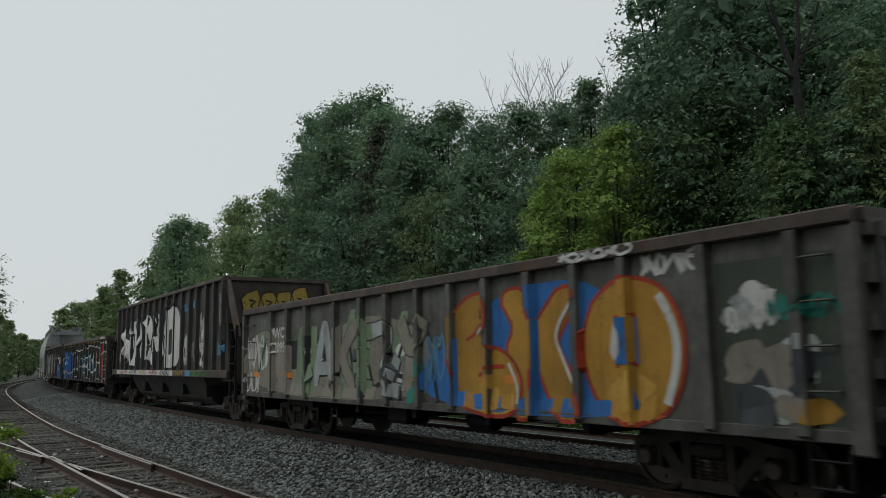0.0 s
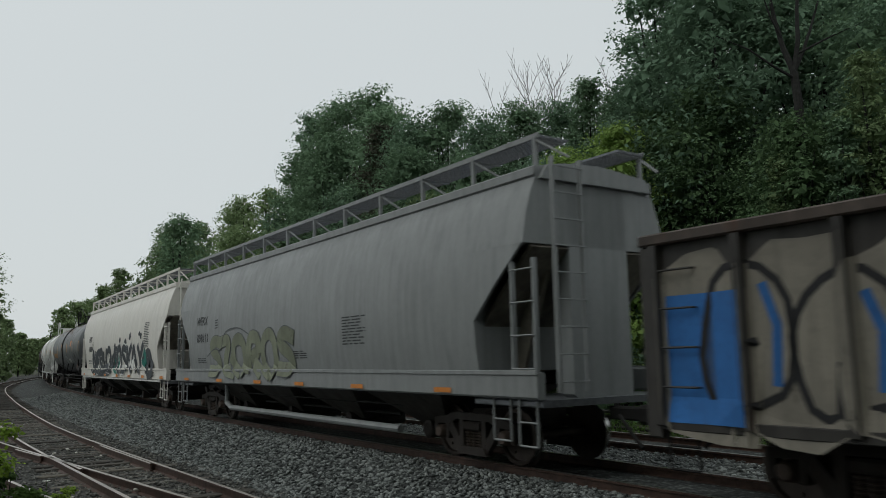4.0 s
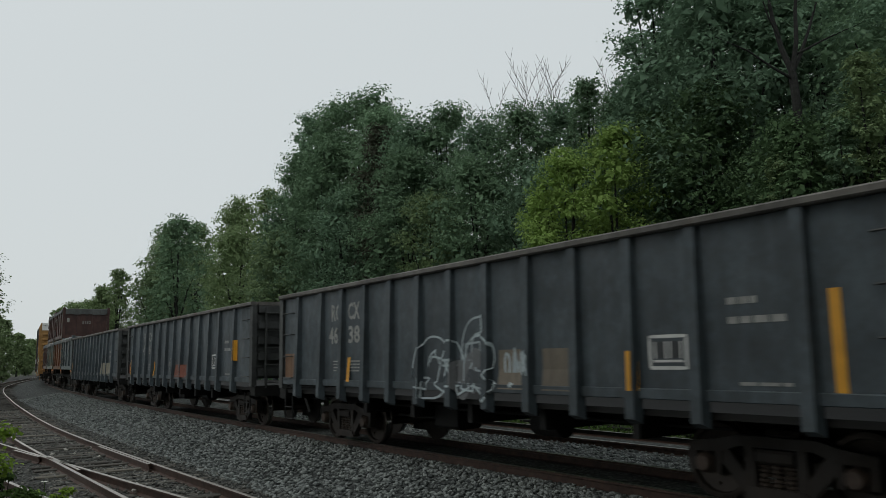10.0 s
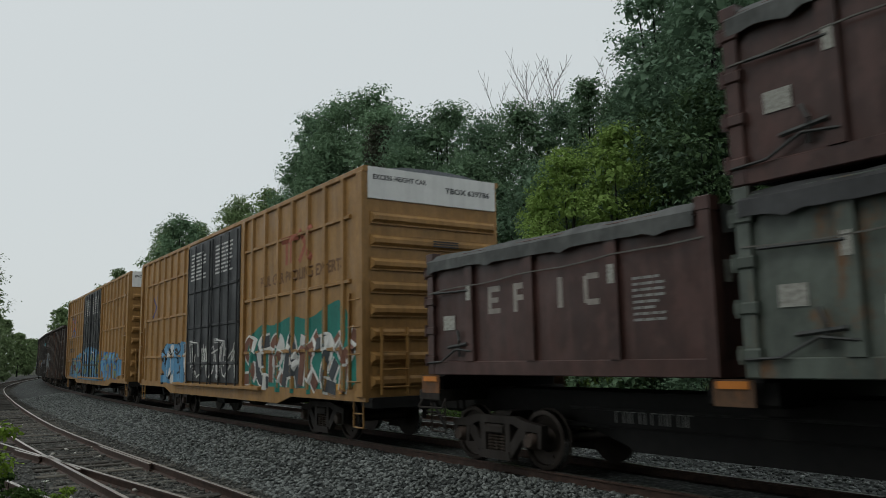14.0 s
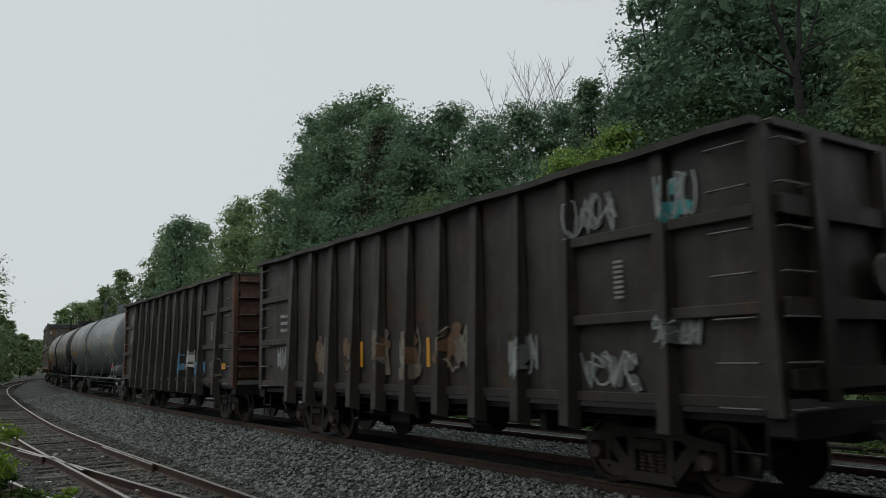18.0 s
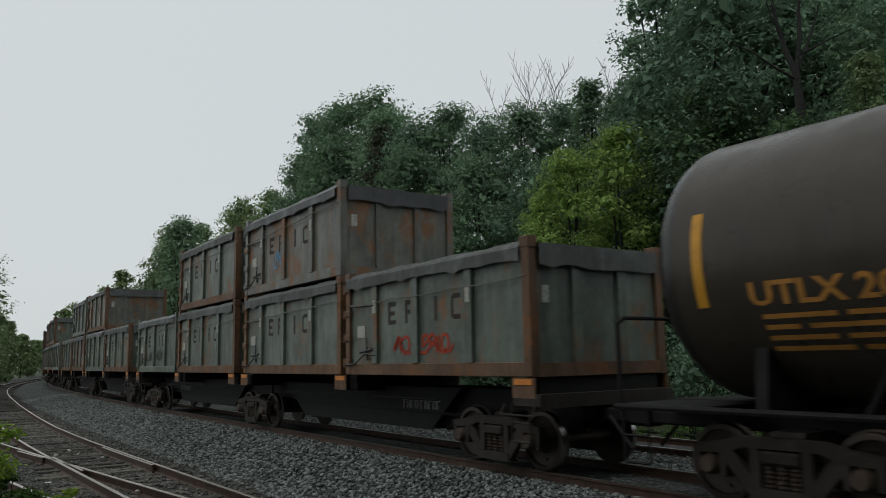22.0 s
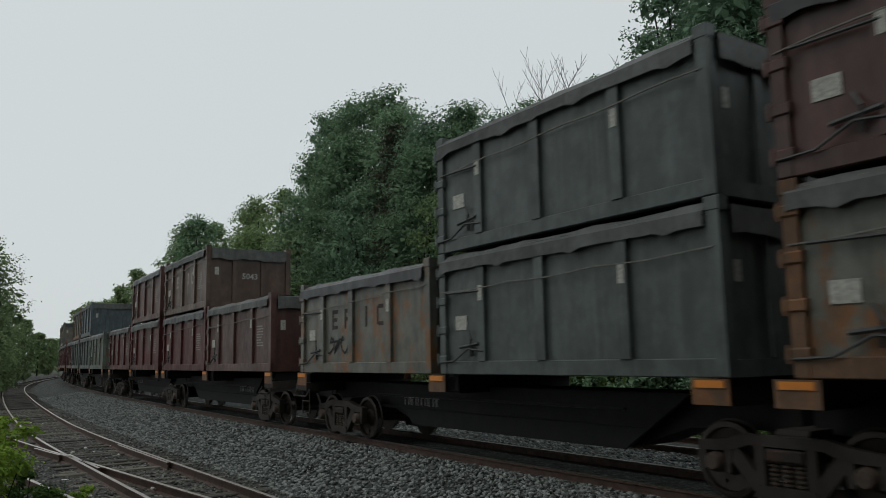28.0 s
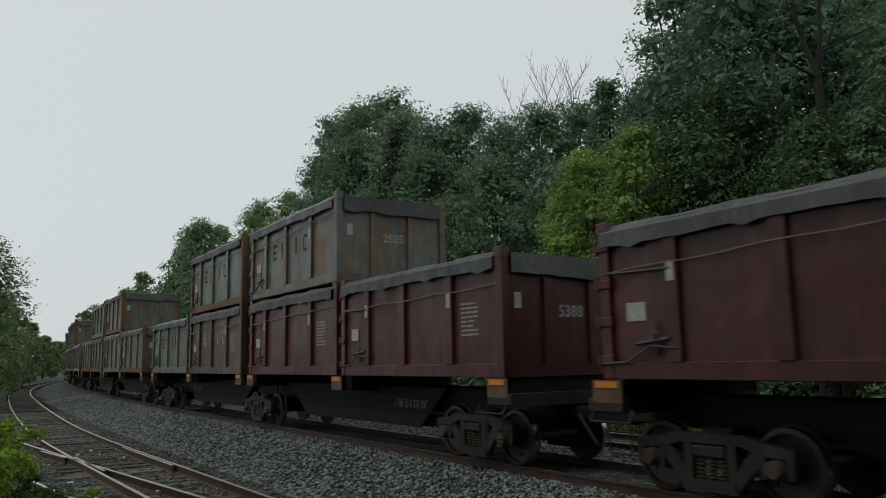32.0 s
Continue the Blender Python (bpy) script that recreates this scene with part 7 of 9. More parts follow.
SPECS = {
    "k": [(C_SLATE, 0, ""), (C_ORANGE, 0, ""), (C_MAROON, 0, "5152"), (C_GREEN, C_LETTER, ""), (C_MAROON, 0, ""), (C_MAROON, C_LETTERW, "")],
    "1": [(C_GREEN, C_LETTER, ""), (C_GREEN, C_LETTER, ""), (C_RUSTGREEN, C_LETTER, ""), (C_GREEN, C_LETTER, ""), (C_GREEN, C_LETTER, ""), (C_GREEN, C_LETTER, "")],
    "2": [(C_GREEN, C_LETTER, ""), (C_GREEN, C_LETTER, ""), (C_RUSTGREEN, C_LETTER, ""), (C_RUSTGREEN, 0, ""), (C_GREEN, C_LETTER, ""), (C_GREEN, C_LETTER, "")],
    "3": [(C_GREEN, C_LETTER, ""), (C_GREEN, C_LETTER, ""), (C_GREEN, C_LETTER, "3153"), (C_GREEN, C_LETTER, ""), (C_RUSTGREEN, C_LETTER, ""), (C_RUSTGREEN, C_LETTER, "")],
    "4": [(C_SLATE, 0, ""), (C_RUSTGREEN, C_LETTER, ""), (C_MAROON, 0, "3293"), (C_DKGREEN, 0, ""), (C_DKGREEN, 0, ""), (C_RUSTGREEN, C_LETTER, "")],
    "5": [(C_MAROON, 0, ""), (C_RED, 0, ""), (C_BROWN, C_LETTERW, "5043"), (C_RED, 0, ""), (C_MAROON, 0, ""), (C_RED, 0, "")],
    "6": [(C_GREEN, C_LETTER, ""), (C_DKGREEN, 0, ""), (C_SLATE, 0, ""), (C_DKGREEN, 0, ""), (C_RUSTGREEN, C_LETTER, ""), (C_RED, 0, "")],
    "7": [(C_RED, 0, "5388"), (C_RED, 0, ""), (C_RUSTGREEN, C_LETTER, "2505"), (C_BROWN, C_LETTERW, ""), (C_GREEN, C_LETTER, ""), (C_GREEN, C_LETTER, "")],
}
WORDS = {C_SLATE: "slate-grey", C_GREEN: "weathered grey-green", C_DKGREEN: "dark green", C_RUSTGREEN: "rust-streaked green", C_MAROON: "dull maroon", C_RED: "dark red", C_BROWN: "brown", C_ORANGE: "orange-brown rusted"}


def container_set(q, key, seed):
    spots = ((0.0, 0), (6.08, 0), (6.08, 1), (12.69, 0), (12.69, 1), (18.85, 0))
    flat_unit(q - 0.05, False)
    flat_unit(q + 12.5, True)
    out = []
    for i, ((d, lev), (m, let, num)) in enumerate(zip(spots, SPECS[key])):
        rail = C_RUSTRAIL if m in (C_GREEN, C_RUSTGREEN, C_ORANGE) and (i + seed) % 3 else m
        lab = f"{WORDS[m]} open container under a dark tarpaulin, " + ("stacked on another" if lev else "on the flat car")
        out.append(container(q + d, lev, m, lab, C_TARP if (i + seed) % 3 else C_TARP2, rail, let or None, num, seed * 3 + i))
    return out


def mark(c, a, b, z0, z1, mat, seed, w=0.035, loops=5):
    """A spray-can tag on a container's side, in its own space."""
    ob, skin, z, off = c
    scribble(ob, skin, a, b, z + z0, z + z1, mat, seed, w, loops)


k1 = container_set(214.22, "k", 0)
mark(k1[3], -1.4, -0.2, 0.5, 0.9, G_WHITE, 201, 0.06, 4)
mark(k1[4], 0.3, 1.2, 1.3, 1.5, G_WHITE, 202, 0.02, 4)
sets = []
for i, q in enumerate((366.73, 393.27, 420.11, 446.78, 473.49, 500.53, 527.37, 554.2, 581.0, 607.8, 634.6, 661.4)):
    sets.append(container_set(q, "1234567"[i % 7], i + 1))
mark(sets[0][0], -1.1, 0.8, 0.35, 0.75, G_RED, 211, 0.06, 6)
mark(sets[0][5], -1.4, -0.5, 0.4, 0.85, G_BLACK, 212, 0.035, 3)
mark(sets[0][5], 0.0, 0.9, 0.4, 0.85, G_BLACK, 213, 0.035, 3)
mark(sets[0][2], -0.9, -0.5, 0.5, 1.0, G_SKY, 214, 0.05, 2)
mark(sets[1][2], -1.6, -0.9, 0.1, 0.3, G_TEAL, 215, 0.05, 3)
mark(sets[1][3], -1.0, -0.4, 0.3, 0.9, G_WHITE, 216, 0.05, 3)
mark(sets[1][3], 1.6, 2.3, 0.3, 0.9, G_WHITE, 217, 0.05, 3)
mark(sets[3][2], -0.8, 0.7, 0.45, 0.95, G_WHITE, 218, 0.045, 6)
mark(sets[5][5], 1.4, 2.2, 0.3, 1.3, G_WHITE, 219, 0.06, 4)
mark(sets[3][5], -1.5, -0.2, 0.4, 0.8, G_BLACK, 220, 0.05, 4)


# ---- box cars ----
Build.wide = 1.06


def boxcar(label, q0, q1, doors, seed):
    car, L, qc = car_base("boxcar", label, q0, q1, 3.2, sill=True)
    X = lambda q: qc - q
    z0, z1 = 0.98, 5.52
    xd0, xd1 = X(doors[1]), X(doors[0])
    hx = L / 2
    for sgn in (-1, 1):
        ys = (-1.55, -1.50) if sgn < 0 else (1.50, 1.55)
        part("side_wall", Build().box(-hx, hx, *ys, z0, z1), P_BOX, car)
        part("side_sill", Build().slab([(-hx, 1.12), (hx, 1.12), (hx, 0.92), (hx - 3.6, 0.92), (hx - 4.4, 0.74), (-hx + 4.4, 0.74), (-hx + 3.6, 0.92), (-hx, 0.92)], *sorted((sgn * 1.56, sgn * 1.50))), P_BOX, car)
        part("roof_rail", Build().box(-hx - 0.02, hx + 0.02, *sorted((sgn * 1.48, sgn * 1.60)), z1 - 0.08, z1 + 0.04, 0.02), P_BOX, car)
    posts = list(np.linspace(xd1 + 0.75, hx - 0.9, 7)) + list(np.linspace(-hx + 0.9, xd0 - 0.75, 7))
    for x in posts:
        part("side_post", Build().add([(x - 0.09, -1.55, 1.1), (x + 0.09, -1.55, 1.1), (x + 0.06, -1.61, 1.1), (x - 0.06, -1.61, 1.1), (x - 0.09, -1.55, z1 - 0.06), (x + 0.09, -1.55, z1 - 0.06), (x + 0.06, -1.61, z1 - 0.06), (x - 0.06, -1.61, z1 - 0.06)],
             [(0, 1, 2, 3), (7, 6, 5, 4), (0, 4, 5, 1), (1, 5, 6, 2), (2, 6, 7, 3), (3, 7, 4, 0)]), P_BOX, car)
    for z in (4.62, 3.3, 1.95):
        for a, c in ((xd1 + 0.1, hx - 0.6), (-hx + 0.6, xd0 - 0.1)):
            part("side_rib", Build().prism([(-1.55, z - 0.05), (-1.60, z - 0.03), (-1.60, z + 0.03), (-1.55, z + 0.05)], a, c), P_BOX, car)
    for x in (hx - 0.12, -hx + 0.12, xd0 - 0.1, xd1 + 0.1):
        part("corner_post", Build().box(x - 0.12, x + 0.12, -1.625, -1.552, 1.0, z1 - 0.06, 0.02), P_BOX, car)
    part("roof", Build().prism([(-1.5, z1 - 0.04), (1.5, z1 - 0.04), (0.7, z1 + 0.1), (0, z1 + 0.13), (-0.7, z1 + 0.1)], -hx, hx), P_GRATE, car)
    part("underframe", Build().box(-hx + 0.1, hx - 0.1, -1.48, 1.48, 0.9, 1.0), M_BLACK, car)
    # two plug doors
    w = (xd1 - xd0) / 2
    for i in range(2):
        a = xd0 + w * i
        d = part("door", Build().box(a + 0.03, a + w - 0.03, -1.645, -1.556, 1.15, z1 - 0.12, 0.015), P_BOX_DOOR, car, "black plug door")
        for k in range(4):
            x = a + 0.14 + (w - 0.28) * k / 3
            part("lock_rod", Build().tube((x, -1.68, 1.1), (x, -1.68, z1 - 0.2), 0.022, 6), P_BOX_DOOR, d)
        for zz in (1.7, 2.8, 3.9):
            part("door_rib", Build().prism([(-1.645, zz - 0.05), (-1.675, zz - 0.03), (-1.675, zz + 0.03), (-1.645, zz + 0.05)], a + 0.06, a + w - 0.06), P_BOX_DOOR, d)
        p = Paintwork(lambda x, z: -1.647, 0.003)
        p.bars(a + 0.3, 5.1, w * 0.62, 0.9, 6, 3 + i).bars(a + 0.3, 2.4, w * 0.3, 0.16, 2, 8)
        p.done("stencil", P_WHITE, d, "rows of small white stencilling")
        part("door_handle", Build().path([(a + w * 0.3, -1.69, 2.35), (a + w * 0.6, -1.72, 2.3), (a + w * 0.6, -1.7, 1.9)], 0.025, 5), P_WHITE, d)
    part("door_track", Build().box(xd0 - 1.5, xd1 + 1.5, -1.68, -1.57, 1.02, 1.1, 0.01), P_BOX, car)
    # corrugated ends with a white upper band
    for e in (-1, 1):
        x = e * hx
        part("end_wall", Build().box(*sorted((x - e * 0.05, x)), -1.5, 1.5, z0, z1 - 0.62), P_BOX, car)
        part("end_band", Build().box(*sorted((x - e * 0.05, x + e * 0.03)), -1.5, 1.5, z1 - 0.615, z1 + 0.03), P_BAND, car, "white band across the end")
        for i in range(8):
            z = 1.3 + i * 0.46
            part("end_rib", Build().prism([(-1.45, z - 0.13), (1.45, z - 0.13), (1.45, z + 0.13), (-1.45, z + 0.13)], *sorted((x, x + e * 0.035))).add(
                [(x + e * 0.035, -1.45, z - 0.1), (x + e * 0.035, 1.45, z - 0.1), (x + e * 0.035, 1.45, z + 0.1), (x + e * 0.035, -1.45, z + 0.1), (x + e * 0.09, -1.4, z - 0.04), (x + e * 0.09, 1.4, z - 0.04), (x + e * 0.09, 1.4, z + 0.04), (x + e * 0.09, -1.4, z + 0.04)],
                [(4, 5, 6, 7), (0, 1, 5, 4), (1, 2, 6, 5), (2, 3, 7, 6), (3, 0, 4, 7)]), P_BOX, car)
        b = Build()
        p = Paintwork(lambda x_, z: 0.0, 0.0)
        p.text("EXCESS HEIGHT CAR", 0, 0, 0.1, 1.2)
        b.add([(x + e * 0.034, e * (xx - 1.4), z + z1 - 0.22) for xx, y, z in p.b.v], p.b.f)
        part("lettering", b, P_INK, car)
        p = Paintwork(lambda x_, z: 0.0, 0.0)
        p.text("TBOX 639786" if seed == 1 else "TBOX 640054", 0, 0, 0.12, 1.1)
        b = Build()
        b.add([(x + e * 0.034, e * (xx + 0.25), z + z1 - 0.34) for xx, y, z in p.b.v], p.b.f)
        part("lettering", b, P_INK, car)
        b = Build()
        for i in range(3):
            for k in range(3):
                b.box(*sorted((x + e * 0.092, x + e * 0.096)), e * 0.2 - 0.3, e * 0.2 + 0.3, 4.1 - i * 0.92 - k * 0.05, 4.13 - i * 0.92 - k * 0.05)
        part("stencil", b, P_INK, car)
        rungs(car, x + e * 0.1, -1.0, 1.2, 2.2, 4, 0.55, "y", P_BOX, rails=True)
        rungs(car, x - e * 0.35, -1.56, 1.3, 2.9, 4, 0.5, "x", P_BOX, rails=True)
        part("end_sill", Build().box(*sorted((x - e * 0.3, x + e * 0.14)), -1.5, 1.5, 0.8, 1.0, 0.03), M_BLACK, car)
        stirrup(car, x - e * 0.4, -1.5, P_BOX)

    def skin(x, z):
        if xd0 < x < xd1:
            return -1.648
        if any(abs(x - q) < 0.065 for q in posts):
            return -1.612
        if any(abs(z - h) < 0.03 for h in (4.62, 3.3, 1.95)):
            return -1.602
        return -1.552
    return car, skin, X


car, sk, X = boxcar("ochre-yellow boxcar with black doors and graffiti", 240.79, 258.98, (247.65, 252.47), 1)
p = Paintwork(sk, 0.004)
x0 = X(244.97)
p.rect(x0, x0 + 1.0, 4.5, 4.64).cut().rect(x0 + 0.2, x0 + 0.34, 3.98, 4.5).cut().rect(x0 + 0.62, x0 + 0.76, 3.98, 4.5).cut().stroke([(x0 + 1.0, 3.98), (x0 + 1.7, 4.72)], 0.14).stroke([(x0 + 1.0, 4.72), (x0 + 1.7, 3.98)], 0.14)
p.done("emblem", plain("faded_red_emblem", (0.33, 0.10, 0.06), 0.7), car, "faded red emblem")
Paintwork(sk, 0.004).text("RAIL CAR POOLING EXPERTS", X(246.39), 3.58, 0.26, 4.7).done("lettering", plain("faded_letters", (0.16, 0.085, 0.04), 0.7), car)
pw = Paintwork(sk, 0.003)
pw.fill(rounded([(X(247.57), 1.0), (X(247.38), 2.1), (X(246.39), 2.7), (X(245.41), 2.55), (X(244.43), 2.8), (X(243.44), 2.6), (X(242.46), 2.9), (X(241.67), 3.0), (X(241.28), 2.0), (X(240.89), 1.0)]))
pw.done("graffiti", G_TEAL, car, "teal spray cloud")
wild_piece(car, sk, X(247.48), X(241.18), 1.0, 2.4, "SERAkzy", [spray("spray_brown", (0.2, 0.09, 0.06)), G_SLATE], G_WHITE, 301, 0.06, 0.30)
p = Paintwork(sk, 0.006)
p.fill(rounded([(X(255.64), 1.0), (X(255.54), 2.5), (X(254.26), 2.3), (X(252.59), 2.5), (X(252.49), 1.0)]))
p.done("graffiti", G_SKY, car, "light blue spray paint")
wild_piece(car, sk, X(255.64), X(252.49), 1.0, 2.4, "SoAk", [G_SKY, G_WHITE], G_BLACK, 302, 0.06, 0.32)
scribble(car, sk, X(252.1), X(247.87), 1.2, 2.3, G_WHITE, 303, 0.05, 7)
p = Paintwork(sk, 0.004)
xx = X(257.21)
p.stroke([(xx, 3.4), (xx + 0.8, 4.1)], 0.1).stroke([(xx, 4.1), (xx + 0.8, 3.4)], 0.1)
p.done("emblem", plain("faded_blue_emblem", (0.10, 0.10, 0.24), 0.7), car, "faded crossed emblem")
p = Paintwork(sk, 0.006)
for a in (242.4, 244.2, 247.1, 253.6, 257.4):
    p.rect(X(a), X(a) + 0.12, 1.35, 1.85)
p.rect(X(242.17), X(241.67), 1.05, 1.25)
p.done("reflector", P_YELLOW, car, "yellow reflective strips")

car, sk, X = boxcar("ochre-yellow boxcar with a blue-based mural", 261.24, 279.9, (267.9, 272.9), 2)
p = Paintwork(sk, 0.005)
p.stroke([(X(277.95), 3.35), (X(276.77), 4.5)], 0.2).stroke([(X(277.95), 4.5), (X(276.77), 3.35)], 0.2)
p.done("emblem", G_BLUE, car, "blue crossed emblem")
p = Paintwork(sk, 0.008)
p.stroke([(X(278.0), 3.65), (X(277.44), 4.0), (X(276.72), 4.3)], 0.14).stroke([(X(278.0), 4.3), (X(277.44), 4.0), (X(276.72), 3.7)], 0.14)
p.done("emblem", plain("faded_red_cross", (0.45, 0.13, 0.07), 0.7), car)
Paintwork(sk, 0.004).text("next", X(278.93), 3.95, 0.17, 0.5).text("load", X(278.93), 3.7, 0.17, 0.48).text("any", X(276.26), 4.1, 0.17, 0.45).text("road", X(276.26), 3.85, 0.17, 0.6).done("lettering", P_INK, car)
Paintwork(sk, 0.004).text("TBOX", X(278.93), 2.88, 0.26, 1.1).text("640054", X(278.93), 2.42, 0.28, 2.0).done("lettering", P_INK, car)
p = Paintwork(sk, 0.003)
p.fill(rounded([(X(278.77), 0.95), (X(278.57), 1.5), (X(277.13), 1.9), (X(275.29), 2.3), (X(273.24), 2.4), (X(270.78), 2.7), (X(267.19), 2.3), (X(262.57), 2.2), (X(262.57), 0.95)], 1))
p.done("graffiti", G_SKY, car, "light blue spray ground")
wild_piece(car, sk, X(277.13), X(273.03), 1.1, 2.2, "kAzoE", [G_SLATE, G_DARKRED], G_GREEN, 311, 0.06, 0.32)
wild_piece(car, sk, X(272.42), X(263.6), 1.1, 2.3, "SyoERkANz", [G_GREEN, G_SKY], G_BLUE, 312, 0.07, 0.32)
p = Paintwork(sk, 0.006)
for a in (278.9, 276.7, 273.2, 268.7):
    p.rect(X(a), X(a) + 0.14, 1.3, 1.85)
p.done("reflector", P_YELLOW, car, "yellow reflective strips")


# ---- tall rusty gondolas ----
Build.wide = 1.04


def tall_gondola(q0, q1, mat, label, seed):
    L = q1 - q0
    posts = [q0 + 1.37] + [q0 + 3.02 + 1.025 * i for i in range(10)]
    car, sk, X = gondola(label, q0, q1, 4.25, mat, mat, posts, 0.24, 0.21, z0=1.15, hang=0.38, rim_h=0.09, end_ribs=7 if seed == 3 else 0, end_mat=P_ENDRUST if seed == 3 else mat, taper=0.65, wave=0.022, dents=0.05)
    for a, c in ((q1 - 0.1, q1 - 2.0), (q0 + 2.9, q0 + 0.1)):
        for z in (3.25, 2.2):
            part("end_brace", Build().box(X(a), X(c), -1.56, -1.503, z - 0.07, z + 0.07, 0.015), mat, car)
    for e, q in ((1, q0), (-1, q1)):
        rungs(car, X(q + e * 0.42), -1.5, 1.15, 4.0, 7, 0.5, "x", P_GRAB, out=0.1)
        rungs(car, X(q) + e * 0.06, -1.2, 1.15, 4.0, 7, 0.45, "y", P_GRAB, out=0.1)
        if seed != 3:
            for z in (1.45, 2.2, 3.3):
                part("end_rib", Build().box(*sorted((X(q), X(q) + e * 0.12)), -1.4, 1.4, z - 0.11, z + 0.11, 0.02), mat, car)
            for y in (-0.75, 0.75):
                part("end_stake", Build().box(*sorted((X(q), X(q) + e * 0.16)), y - 0.1, y + 0.1, 1.2, 4.15, 0.02), mat, car)
        part("brake_wheel", Build().lathe([(0.0, 0.24), (0.03, 0.28), (0.06, 0.24)], 14, "x", (X(q) + e * 0.14 - 0.03, 0.5, 2.6)), mat, car)
    p = Paintwork(sk, 0.004)
    for i in range(8):
        p.rect(X(q0 + 2.2), X(q0 + 2.05), 2.9 - i * 0.065, 2.935 - i * 0.065)
    p.bars(X(q1 - 1.2), 2.85, 0.75, 0.5, 2, seed)
    p.done("lettering", P_PALE, car, "worn pale lettering")
    return car, sk, X


car, sk, X = tall_gondola(282.17, 296.42, P_BROWN, "tall rusty brown gondola car with bright tags", 1)
for i, (a, c, zb, zt, mats) in enumerate(((294.4, 293.7, 1.22, 2.7, (G_PALE, G_SKY)), (293.25, 292.45, 1.22, 2.9, (G_PALE, G_TEAL)), (292.15, 291.55, 1.22, 2.2, (G_SKY, G_TEAL)), (290.97, 290.4, 1.3, 2.45, (G_BUFF, G_RUSTY)), (289.92, 289.45, 1.3, 2.45, (G_RUSTY, G_BUFF)),
                                           (288.98, 288.5, 1.6, 2.48, (G_BUFF, G_RUSTY)), (287.98, 287.42, 1.25, 2.25, (G_LIME, G_YELLOW)), (286.95, 286.38, 1.23, 2.28, (G_LIME, G_GRASS)), (285.98, 285.35, 1.22, 2.26, (G_TURQ, G_DEEP)))):
    if i > 5 or i < 3:
        drips(car, sk, X(a), X(c), zb, zt, mats, 300 + i, 0.16)
    smudges(car, sk, X(a) - 0.1, X(c) + 0.1, zb, zt, mats, 345 + i, 7, 0.17)
    scribble(car, sk, X(a), X(c), zb + 0.15, zt - 0.1, (G_CHALK, G_BUFF, G_WHITE)[0 if i < 3 else 1 if i < 6 else 2], 330 + i, 0.035, 2)
scribble(car, sk, X(296.0), X(295.0), 3.4, 4.0, G_WHITE, 340, 0.04, 4)
p = Paintwork(sk, 0.006)
p.rect(X(295.9), X(295.1), 1.95, 2.03).rect(X(284.88), X(283.95), 1.88, 2.01)
p.done("reflector", P_YELLOW, car, "yellow reflective strips")
car, sk, X = tall_gondola(298.0, 312.26, P_SOOT, "tall sooty gondola car with brown tags", 2)
for i, (a, c) in enumerate(((309.0, 308.4), (307.7, 307.2), (306.4, 305.9), (305.3, 304.8), (304.0, 303.4))):
    smudges(car, sk, X(a) - 0.15, X(c) + 0.15, 1.35, 2.35, (G_RUSTY, G_BUFF), 390 + i, 7, 0.2)
    scribble(car, sk, X(a), X(c), 1.5, 2.3, G_TAN, 350 + i, 0.035, 2)
for i, (a, c, zb, zt) in enumerate(((302.2, 301.7, 1.4, 2.1), (300.9, 299.8, 1.3, 1.8), (301.0, 300.1, 3.3, 3.9), (299.4, 298.9, 3.3, 3.9), (299.5, 298.9, 1.8, 2.2), (311.2, 310.4, 1.5, 2.1))):
    scribble(car, sk, X(a), X(c), zb, zt, G_PALE, 360 + i, 0.03, 4)
    smudges(car, sk, X(a), X(c), zb, zt, (G_TURQ if i == 3 else G_STEEL,), 380 + i, 5, 0.14)
p = Paintwork(sk, 0.006)
for a in (310.6, 307.0, 304.6, 302.2):
    p.rect(X(a), X(a) + 0.1, 1.6, 2.1)
p.done("reflector", P_YELLOW, car, "yellow reflective strips")
car, sk, X = tall_gondola(314.3, 328.56, P_SOOT, "tall dark gondola car with a rusty ribbed end", 3)
for i, (a, c, zb, zt, mt) in enumerate(((324.0, 323.6, 1.5, 2.2, G_SKY), (321.0, 320.6, 1.5, 2.0, G_WHITE), (319.8, 319.2, 1.4, 2.2, G_SKY), (318.6, 318.1, 1.5, 2.2, G_WHITE), (317.6, 317.0, 1.3, 1.8, G_SKY), (316.6, 315.4, 1.3, 1.9, G_TAN), (327.6, 327.0, 2.4, 3.9, G_TAN))):
    smudges(car, sk, X(a), X(c), zb, zt, (mt, G_STEEL), 410 + i, 6, 0.14)
    scribble(car, sk, X(a), X(c), zb, zt, mt, 370 + i, 0.03, 4)
p = Paintwork(sk, 0.006)
for a in (327.2, 325.0, 323.2, 321.0, 319.2, 315.4):
    p.rect(X(a), X(a) + 0.32, 1.55, 1.72)
p.done("reflector", P_YELLOW, car, "yellow reflective patches")

Build.wide = 1.0
car, sk, X, zc = tank_car("steel-grey tank car with a dark end", 329.8, 347.3, P_TANK_GREY, P_TANK_GREY, P_GEAR_GREY, (345.89, 343.15, 340.27, 338.28, 334.54, 331.48), 339.35, 338.1, 4.45, 1.63, plat=4.6, end_text="UTLX 202704", long_ends=True)
xp = 17.5 / 2 - 2.35
part("placard_top", Build().slab([(xp - 0.15, 1.64), (xp + 0.15, 1.64), (xp, 1.80)], -1.470, -1.462), P_RED, car, "red top half of the placard")
part("placard_bar", Build().slab([(xp - 0.14, 1.59), (xp + 0.14, 1.59), (xp + 0.14, 1.63), (xp - 0.14, 1.63)], -1.470, -1.462), P_RED, car, "red bar of the placard")
